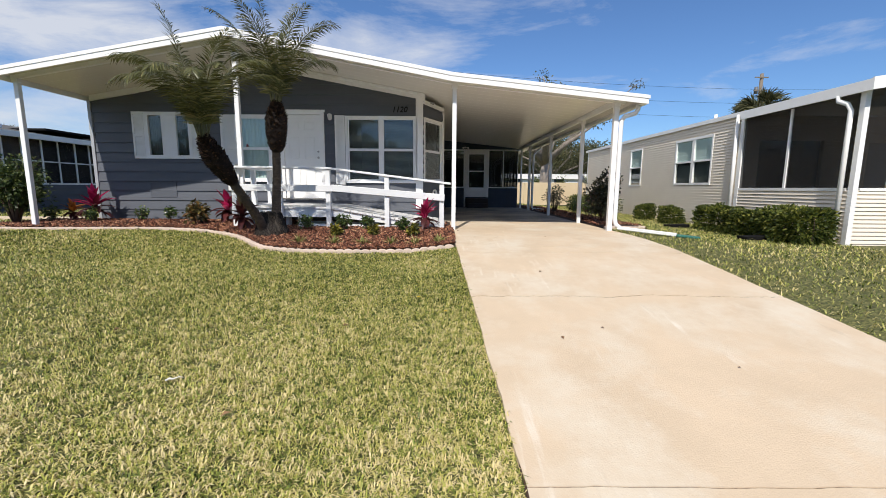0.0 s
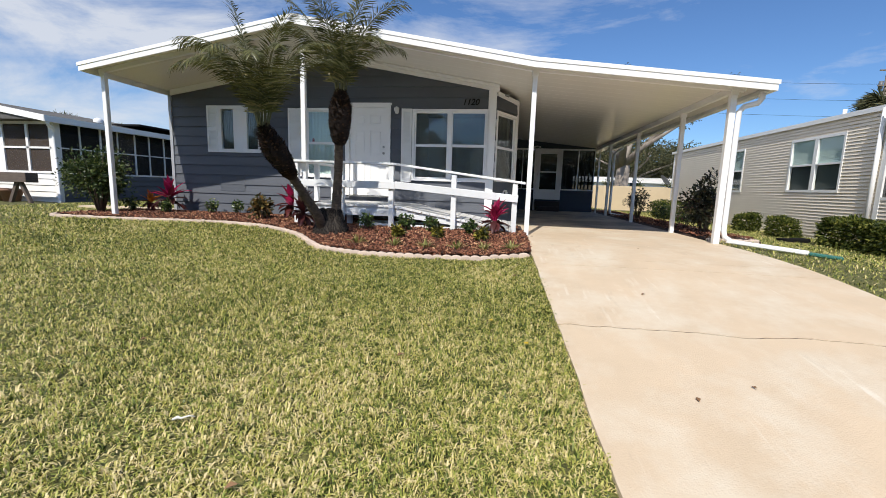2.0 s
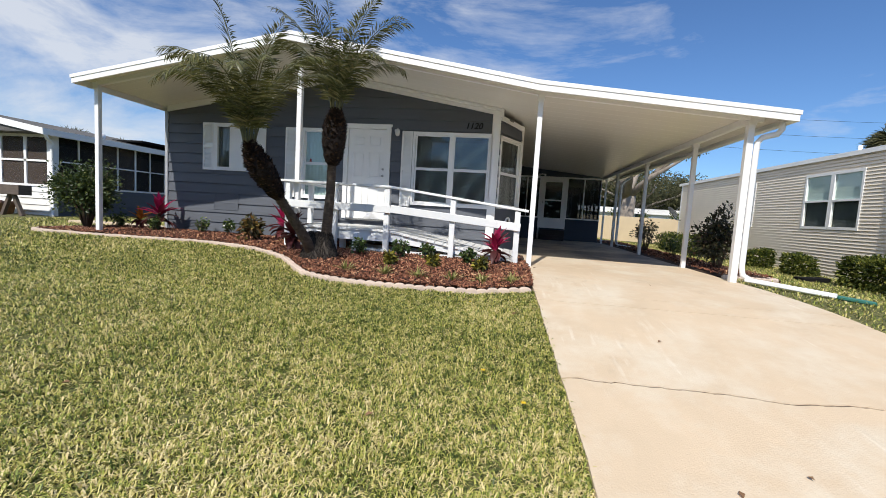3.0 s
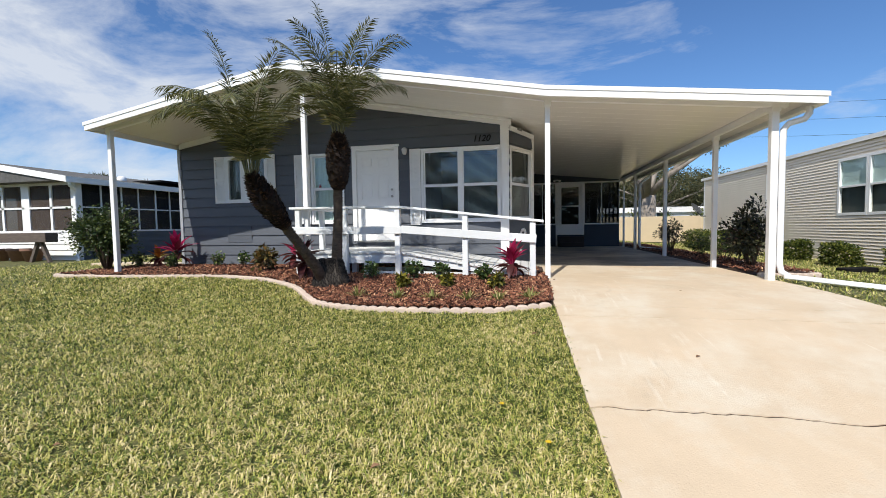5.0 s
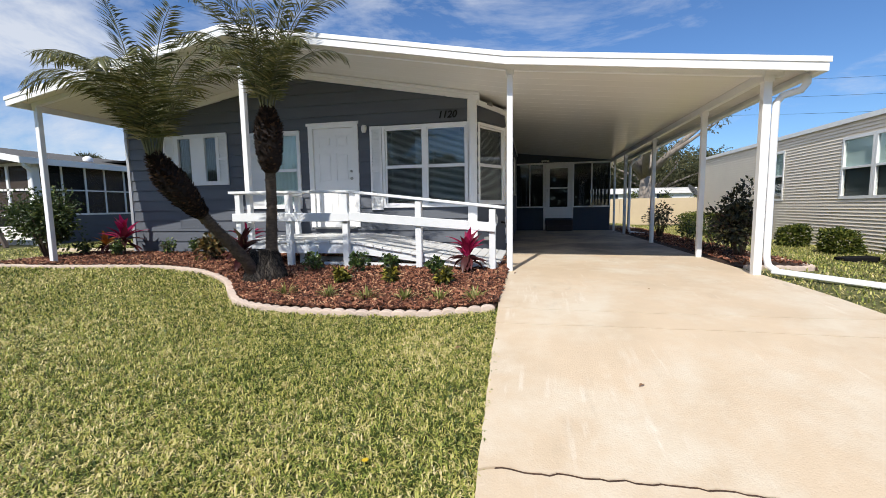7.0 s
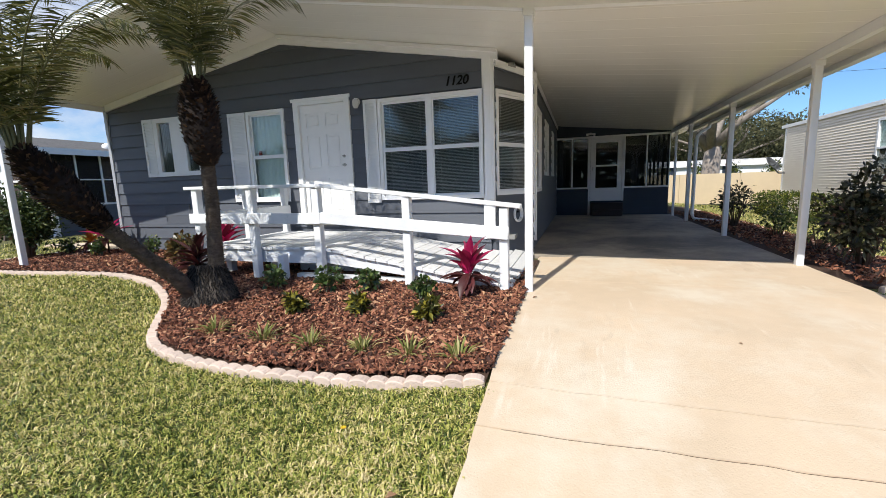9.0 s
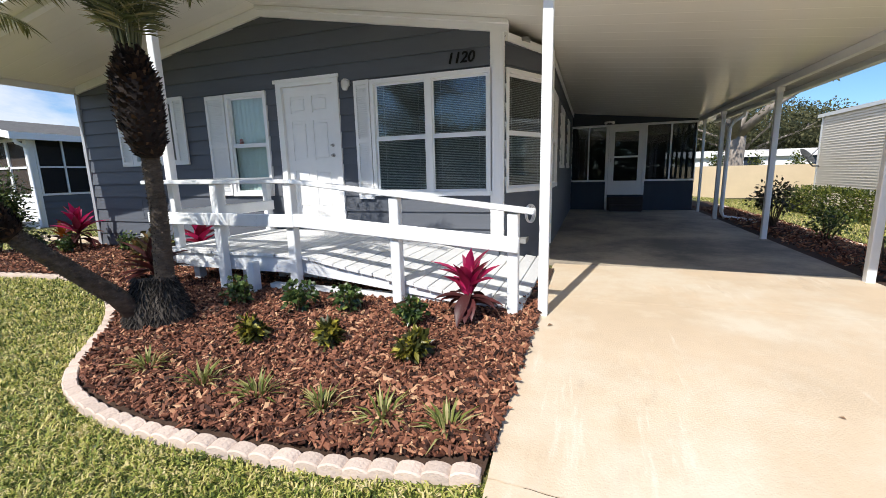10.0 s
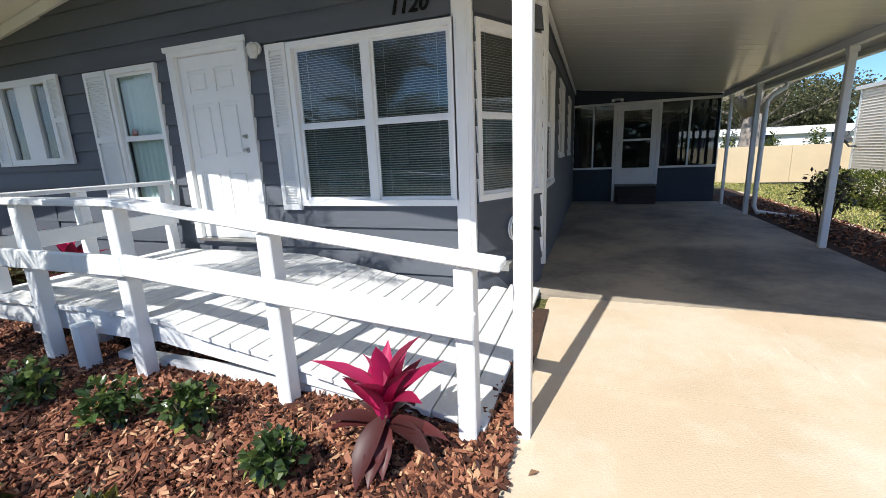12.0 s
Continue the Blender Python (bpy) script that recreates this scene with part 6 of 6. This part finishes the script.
def hedge(name, x0, x1, y0, y1, h, n, seed, label):
    r = np.random.default_rng(seed)
    z = float(gz((x0 + x1) / 2, (y0 + y1) / 2))
    ob = thing(name, ((x0 + x1) / 2, (y0 + y1) / 2, z), label, "hedge", "neighbour hedges")
    u = r.uniform(-1, 1, (n, 3))
    k = np.argmax(np.abs(u), 1)
    m = r.uniform(0.62, 1.0, n)
    u = u / np.abs(u).max(1, keepdims=True) * m[:, None]
    u *= (1 - 0.12 * (np.abs(u[:, [1, 2, 0]]) ** 3))
    P = np.stack([(x0 + x1) / 2 + u[:, 0] * (x1 - x0) / 2, (y0 + y1) / 2 + u[:, 1] * (y1 - y0) / 2, z + h / 2 + u[:, 2] * h / 2], 1)
    P += np.array([[noise.noise(Vector(p) * 2.2) * 0.12, noise.noise(Vector(p) * 2.2 + Vector((9, 0, 0))) * 0.12, noise.noise(Vector(p) * 2.2 + Vector((0, 9, 0))) * 0.1] for p in P])
    D = u + r.normal(0, 0.5, u.shape) + np.array([0, 0, 0.3])
    part("foliage", leaf_soup("foliage", P, D, u + r.normal(0, 0.3, u.shape) + 0.01, r.uniform(0.05, 0.1, n), r.uniform(0.015, 0.028, n), M_GREEN2), None, ob)
    bm = bmesh.new()
    for k in range(int((y1 - y0) * 4)):
        y = y0 + 0.1 + k * 0.25
        x = (x0 + x1) / 2 + r.uniform(-0.1, 0.1)
        tube(bm, [(x, y, z - 0.03), (x + r.uniform(-0.1, 0.1), y, z + h * 0.4), (x + r.uniform(-0.25, 0.25), y + r.uniform(-0.1, 0.1), z + h * 0.8)], [0.018, 0.012, 0.004], 5)
    part("branchwork", bm, M_TI_STEM, ob)


hedge("hedge", 6.88, 7.62, 10.15, 11.35, 0.62, 5200, 81, "clipped green hedge shrub along the neighbour's porch")
hedge("hedge", 6.9, 7.62, 9.1, 10.2, 0.58, 4600, 85, "clipped green hedge shrub along the neighbour's porch")
hedge("hedge", 6.88, 7.75, 7.95, 9.15, 0.68, 6200, 86, "clipped green hedge shrub along the neighbour's porch")
hedge("hedge", 7.02, 7.55, 12.8, 13.4, 0.5, 2200, 82, "clipped round green shrub by the neighbour's wall")
hedge("hedge", 7.02, 7.55, 14.5, 15.15, 0.5, 2300, 83, "clipped green shrubs by the neighbour's wall")
hedge("hedge", 6.4, 7.6, 17.2, 21.5, 0.75, 6000, 84, "clipped green hedge at the back of the neighbour's wall")
for x, y in ((6.62, 11.55), (6.72, 8.75)):
    sp = bmesh.new()
    beam(sp, (x - 0.3, y, 0.43), (x + 0.3, y + 0.05, 0.45), 0.26, 0.09, 0.01)
    solid("splash_block", sp, M_BLACK, "dark splash block lying on the grass", "splash block")

left = thing("neighbour_home", (-18, 16, 0.6), "navy and white mobile home with a glazed porch", "mobile home")
LX, LY = -13.9, 12.2
lapped_wall("side_wall", left, (LX, LY), (LX, 26), 0.5, 1.46, 0.2, (1, 0), M_NAVY)
lapped_wall("front_wall", left, (LX - 9, LY), (LX, LY), 0.5, 1.46, 0.2, (0, -1), M_WHITE)
part("corner_post", block(LX - 0.07, LX + 0.07, LY - 0.07, LY + 0.07, 0.5, 3.1), M_WHITE, left)
n = 10
for k in range(n):
    y0, y1 = LY + 0.1 + 13.6 * k / n, LY + 0.1 + 13.6 * (k + 1) / n
    bm = bmesh.new()
    for s, e, u, v in ((y0, y1, 1.46, 1.52), (y0, y1, 3.0, 3.08), (y0, y0 + 0.05, 1.52, 3.0), (y0 + 0.65, y0 + 0.69, 1.52, 3.0), (y0 + 0.05, y1, 2.24, 2.28)):
        box(bm, LX - 0.03, LX + 0.03, s, e, u, v)
    w = part("window", bm, M_ALU, left, "white framed porch window")
    part("pane", block(LX - 0.006, LX - 0.002, y0 + 0.05, y1, 1.52, 3.0), M_SCREEN_BROWN if k % 3 != 1 else M_SCREEN_TAN, w)
for k in range(4):
    x1 = LX - 0.07 - 2.0 * k
    bm = bmesh.new()
    for s, e, u, v in ((x1 - 2, x1, 1.46, 1.53), (x1 - 2, x1, 2.96, 3.08), (x1 - 0.1, x1, 1.53, 2.96), (x1 - 0.95, x1 - 0.86, 1.53, 2.96), (x1 - 2, x1 - 1.78, 1.53, 2.96), (x1 - 1.78, x1, 2.22, 2.28)):
        box(bm, s, e, LY - 0.04, LY + 0.03, u, v)
    w = part("window", bm, M_WHITE, left, "white framed porch window")
    part("pane", block(x1 - 1.78, x1 - 0.05, LY, LY + 0.004, 1.53, 2.96), M_SCREEN_TAN, w)
part("porch_back", block(LX - 3.2, LX - 3.1, LY + 0.5, 26, 0.5, 3.2), surface("tan_inner_wall", (0.35, 0.25, 0.19), None, 3, 0.8, 0.05), left)
bm = bmesh.new()
prism(bm, [(LX + 0.35, 0, 3.12), (LX - 4.5, 0, 3.95), (LX - 9.4, 0, 3.12), (LX - 9.4, 0, 3.04), (LX + 0.35, 0, 3.04)], (0, LY - 0.5, 0), (0, 26.3, 0))
part("roof", bm, M_SHINGLE, left, "low grey shingle roof")
bm = bmesh.new()
prism(bm, [(LX + 0.38, 0, 3.15), (LX - 4.5, 0, 4.0), (LX - 4.5, 0, 3.82), (LX + 0.38, 0, 2.97)], (0, LY - 0.56, 0), (0, LY - 0.5, 0))
prism(bm, [(LX - 9.42, 0, 3.15), (LX - 4.5, 0, 4.0), (LX - 4.5, 0, 3.82), (LX - 9.42, 0, 2.97)], (0, LY - 0.56, 0), (0, LY - 0.5, 0))
box(bm, LX + 0.35, LX + 0.39, LY - 0.56, 26.3, 2.97, 3.15)
part("fascia", bm, M_WHITE, left, "white fascia and gutter")
bm = tube(bmesh.new(), [(LX + 0.33, LY - 0.45, 2.98), (LX + 0.30, LY - 0.4, 2.88), (LX + 0.12, LY - 0.12, 2.8), (LX + 0.09, LY - 0.10, 2.7), (LX + 0.09, LY - 0.10, 0.65), (LX + 0.3, LY - 0.3, 0.6)], 0.045, 10)
part("downspout", bm, M_WHITE, left)
bm = bmesh.new()
for k in range(3):
    beam(bm, (LX - 1.1, LY + 3.5 + 3 * k, 3.44), (LX - 1.1, LY + 6.2 + 3 * k, 3.44), 1.5, 0.07)
part("solar_mat", bm, M_BLACK, left, "black solar panels lying on the roof")
bm = bmesh.new()
tube(bm, [(LX - 1.2, LY + 2.6, 3.3), (LX - 1.2, LY + 2.6, 3.5), (LX - 1.2, LY + 2.6, 3.56)], [0.15, 0.15, 0.06], 10)
part("roof_vent", bm, M_WHITE, left)
bench = thing("wooden_bench", (-15.4, 11.3, 0.6), "weathered brown wooden plant bench on the neighbour's lawn", "bench")
part("top", block(-17.2, -13.75, 11.15, 11.5, 1.18, 1.46, 0.01), M_BROWNWOOD, bench)
for x in (-16.8, -14.2):
    for s in (-1, 1):
        part("leg", beam(bmesh.new(), (x + 0.05 * s, 11.32, 1.2), (x + 0.35 * s, 11.32, 0.58), 0.09, 0.09), M_BROWNWOOD, bench)
for x, y in ((-15.6, 11.7), (-14.9, 11.6), (-16.4, 11.7)):
    pot = thing("flower_pot", (x, y, 0.59), "brown terracotta flower pot on the grass", "flower pot", "neighbour pots")
    bm = tube(bmesh.new(), [(x, y, 0.59), (x, y, 0.9), (x, y, 0.905), (x, y, 0.97)], [0.19, 0.27, 0.30, 0.30], 16)
    part("body", bm, M_TERRA, pot)
bm = bmesh.new()
prism(bm, [(-11.2, 10.4, 0), (-8.2, 10.4, 0), (-8.2, 10.85, 0), (-11.2, 10.85, 0)], (0, 0, 0.5), (0, 0, 0.64))
solid("side_path", bm, M_CONC, "pale concrete path beside the house", "path", "structure")

# ---- behind the houses ----
fence = thing("fence", (6, 26, 0.6), "sand-coloured solid panel fence at the back of the lawn", "fence")
for k in range(22):
    x = -14 + 2.4 * k
    part("panel", block(x, x + 2.39, 26.0, 26.06, 0.45, 1.82), M_FENCE, fence)
for i, (x, y, w, h) in enumerate([(14.5, 44, 16, 2.45), (-6, 46, 18, 2.6)]):
    far = thing("far_home", (x, y, 0.6), "white mobile home beyond the back fence", "mobile home", "far homes")
    part("wall", block(x - w / 2, x + w / 2, y, y + 5, 0.5, h), M_WHITE, far)
    bm = prism(bmesh.new(), [(x - w / 2 - 0.3, y - 0.3, h), (x - w / 2 - 0.3, y + 5.3, h), (x - w / 2 - 0.3, y + 2.5, h + 0.6)], (0, 0, 0), (w + 0.6, 0, 0))
    part("roof", bm, M_ROOFWHITE, far)
    for k in range(4):
        xx = x - w / 2 + 1.5 + k * (w - 3) / 3
        part("window", block(xx - 0.5, xx + 0.5, y - 0.03, y, 1.5, 2.5), M_NAVY_DARK, far)
for k in range(5):
    bush("far_shrub", 7 + k * 2.6, 42.6, 0.8, 0.6, 2.3, 300, 0.22, M_GREEN2, "round shrub before a far house", "bush", 90 + k, "far shrubs", 4, z=0.55)


def tree(name, x, y, trunk, seed, leaves, label, material=M_WOODS, spread=3.4, leaf=0.3, top=9.0, limbs=8, clump=1.0):
    """A tapered trunk, forking limbs and a crown of leaf clumps with gaps."""
    r = np.random.default_rng(seed)
    z = 0.5
    ob = thing(name, (x, y, z), label, "tree", "trees behind the houses")
    bm = bmesh.new()
    fork = z + top * 0.3
    tube(bm, [(x, y, z - 0.1), (x + 0.05, y, z + 0.5), (x + r.uniform(-0.2, 0.2), y, fork)], [trunk * 1.35, trunk, trunk * 0.85], 12)
    tips = []
    for k in range(limbs):
        a = 2 * math.pi * k / limbs + r.uniform(-0.4, 0.4)
        rad = spread * r.uniform(0.6, 1.1)
        h = fork + (top - fork) * r.uniform(0.35, 0.95)
        m = (x + rad * 0.4 * math.cos(a), y + rad * 0.4 * math.sin(a), fork + (h - fork) * r.uniform(0.35, 0.65))
        e = (x + rad * math.cos(a), y + rad * math.sin(a), h)
        tube(bm, [(x, y, fork - 0.2), m, e], [trunk * 0.55, trunk * 0.34, 0.05], 8)
        tips += [e, m]
        for j in range(3):
            f = (e[0] + r.uniform(-1.3, 1.3), e[1] + r.uniform(-1.3, 1.3), e[2] + r.uniform(-0.4, 1.4))
            tube(bm, [Vector(m).lerp(Vector(e), 0.6), e, f], [0.09, 0.06, 0.025], 5)
            tips.append(f)
    part("trunk", bm, M_BARK, ob)
    if leaves:
        tips = np.array(tips)
        k = r.integers(0, len(tips), leaves)
        D = ball_dirs(leaves, r)
        P = tips[k] + D * r.uniform(0.1, 1.0, leaves)[:, None] ** 0.5 * np.array([1.1, 1.1, 0.75]) * spread / 3.0 * clump
        part("crown", leaf_soup("crown", P, D + r.normal(0, 0.6, D.shape), ball_dirs(leaves, r), leaf * r.uniform(0.6, 1.3, leaves), leaf * 0.3 * r.uniform(0.6, 1.2, leaves), material), None, ob)
    return ob


tree("oak_tree", 8.1, 33.0, 0.5, 101, 2400, "grey-barked oak with thick bare limbs behind the fence", spread=5.0, top=9.8, limbs=9, leaf=0.16, clump=0.32)
for k, (x, y, t) in enumerate([(3.0, 52, 7.6), (9, 56, 8.2), (13, 50, 6.8), (16.5, 54, 6.6), (-4, 56, 7.6), (-12, 54, 7.4)]):
    tree("broadleaf_tree", x, y, 0.35, 110 + k, 11000, "dark green broadleaf tree in the woods behind the homes", spread=4.6, top=t, leaf=0.26, limbs=9)
woods_r = np.random.default_rng(5)
n = 46000
P = np.stack([woods_r.uniform(-60, 24.5, n), woods_r.uniform(60, 72, n), np.zeros(n)], 1)
P[:, 2] = 0.5 + woods_r.uniform(0, 1, n) ** 0.8 * np.array([6.6 - 2.2 * float(smoothstep((p[0] - 13) / 6)) + 2.2 * noise.noise((p[0] * 0.16, 0, 3)) + 1.6 * noise.noise((p[0] * 0.5, 2, 3)) for p in P])
D = ball_dirs(n, woods_r)
tagged(new("far_woods", leaf_soup("far_woods", P, D, ball_dirs(n, woods_r), woods_r.uniform(0.5, 1.1, n), woods_r.uniform(0.2, 0.4, n), M_WOODS)), "dark green woods along the horizon", "woods", kind="stuff")


# Unseen tree band behind the camera, added to darken what the panes reflect.
n = 12000
P = np.stack([woods_r.uniform(-60, 60, n), woods_r.uniform(-34, -24, n), np.zeros(n)], 1)
P[:, 2] = -0.3 + woods_r.uniform(0, 1, n) ** 0.8 * np.array([6.5 + 2.5 * noise.noise((p[0] * 0.16, 5, 3)) for p in P])
D = ball_dirs(n, woods_r)
tagged(new("reflected_street_woods", leaf_soup("reflected_street_woods", P, D, ball_dirs(n, woods_r), woods_r.uniform(0.6, 1.3, n), woods_r.uniform(0.25, 0.5, n), M_WOODS)), "unseen dark green trees across the street, added for window reflections", "woods", kind="stuff")


def far_palm(x, y, h, size, seed, label):
    r = np.random.default_rng(seed)
    ob = thing("cabbage_palm", (x, y, 0.5), label, "palm", "far palms")
    part("trunk", tube(bmesh.new(), [(x, y, 0.4), (x + 0.1, y, h * 0.5), (x, y, h)], [0.22, 0.17, 0.16], 8), M_PALMBARK, ob)
    n = 900
    D = ball_dirs(n, r)
    D[:, 2] = np.abs(D[:, 2]) * 0.8 - 0.25
    k = ball_dirs(34, r)
    k[:, 2] = np.abs(k[:, 2]) * 0.9 - 0.2
    j = r.integers(0, 34, n)
    P = np.array([x, y, h]) + k[j] * size * 0.5
    me = leaf_soup("crown", P, k[j] + r.normal(0, 0.42, (n, 3)), k[j] + r.normal(0, 0.4, (n, 3)), size * r.uniform(0.4, 0.65, n), size * 0.022 * r.uniform(0.8, 1.3, n), M_WOODS, 0.2, 0.2)
    part("crown", me, None, ob)


far_palm(22.3, 30, 6.9, 2.0, 1, "cabbage palm rising behind the beige home")
far_palm(-38, 33, 5.2, 2.2, 2, "cabbage palm far behind the navy home")
far_palm(-35, 35, 4.8, 2.0, 3, "cabbage palm far behind the navy home")

pole = thing("utility_pole", (33, 45, 0.5), "weathered wooden utility pole with wires behind the homes", "utility pole")
part("mast", tube(bmesh.new(), [(33, 45, 0.3), (33, 45, 13.3)], [0.22, 0.16], 10), M_POLE, pole)
bm = bmesh.new()
tube(bm, [(32.55, 45, 11.3), (32.55, 45, 12.0)], 0.16, 10)
part("transformer", bm, M_DISH, pole)
for z in (12.9, 11.6, 10.4):
    part("crossarm", beam(bmesh.new(), (32.2, 44.85, z), (33.6, 44.85, z), 0.1, 0.1), M_POLE, pole)
for k, z in enumerate((12.9, 11.4, 9.9)):
    bm = bmesh.new()
    span = [(33 + u * 95 - 55, 45 + 4 * u, z + 2.6 * ((u - 0.58) ** 2 - 0.0) * 4 - 0.6) for u in np.linspace(0, 1, 24)]
    tube(bm, span, 0.012, 5)
    solid("power_line", bm, M_BLACK, "thin black overhead power line", "power line", group="power lines")

# ---- small things on the ground ----
for x, y in ((-0.144, 4.078), (0.121, 3.722), (-0.40, 5.82)):
    z = float(gz(x, y)) + 0.03
    d = thing("dandelion", (x, y, z - 0.03), "yellow dandelion flower in the short grass", "flower", "dandelions")
    part("stalk", tube(bmesh.new(), [(x, y, z - 0.04), (x, y, z)], 0.002, 5), M_RACHIS, d)
    a = np.linspace(0, 2 * np.pi, 16, endpoint=False)
    me = leaf_soup("flower_head", np.tile([x, y, z], (16, 1)), np.stack([np.cos(a), np.sin(a), 0.35 + 0 * a], 1), np.tile([0, 0, 1.0], (16, 1)), np.full(16, 0.02), np.full(16, 0.005), M_YELLOW)
    part("flower_head", me, None, d)
drng = np.random.default_rng(3)
for x, y, s in ((1.263, 4.956, 0.03), (1.05, 3.18, 0.03), (1.43, 3.40, 0.025), (2.17, 2.76, 0.02), (0.39, 8.07, 0.035), (1.9, 7.2, 0.02)):
    z = float(gz(2, y)) + 0.026
    a = drng.uniform(0, 6.3)
    me = leaf_soup("dry_leaf", np.array([[x, y, z]]), np.array([[math.cos(a), math.sin(a), 0.25]]), np.array([[0, 0, 1.0]]), np.array([s * 1.6]), np.array([s * 0.45]), M_DRY, 0.6, 0.1)
    tagged(new("fallen_leaf", me), "small dry brown leaf lying on the driveway", "leaf", "fallen leaves")
for x, y in ((-1.165, 2.209), (-0.75, 3.4), (-2.6, 3.3), (0.05, 5.4)):
    z = float(gz(x, y)) + 0.02
    me = leaf_soup("dry_leaf", np.array([[x, y, z]]), np.array([[0.8, 0.4, 0.3]]), np.array([[0, 0, 1.0]]), np.array([0.06]), np.array([0.02]), M_DRY, 0.5, 0.1)
    tagged(new("fallen_leaf", me), "dry tan leaf lying in the grass", "leaf", "fallen leaves")
bm = bmesh.new()
lx, ly = -1.662, 2.572
lz = float(gz(lx, ly)) + 0.025
tube(bm, [(lx - 0.035, ly - 0.014, lz), (lx - 0.014, ly, lz + 0.009), (lx + 0.007, ly - 0.004, lz + 0.007), (lx + 0.035, ly + 0.02, lz + 0.011), (lx + 0.06, ly + 0.03, lz + 0.003)], [0.006, 0.008, 0.006, 0.004, 0.002], 7)
solid("plastic_scrap", bm, M_PAPER, "crumpled white plastic scrap lying in the grass", "litter")
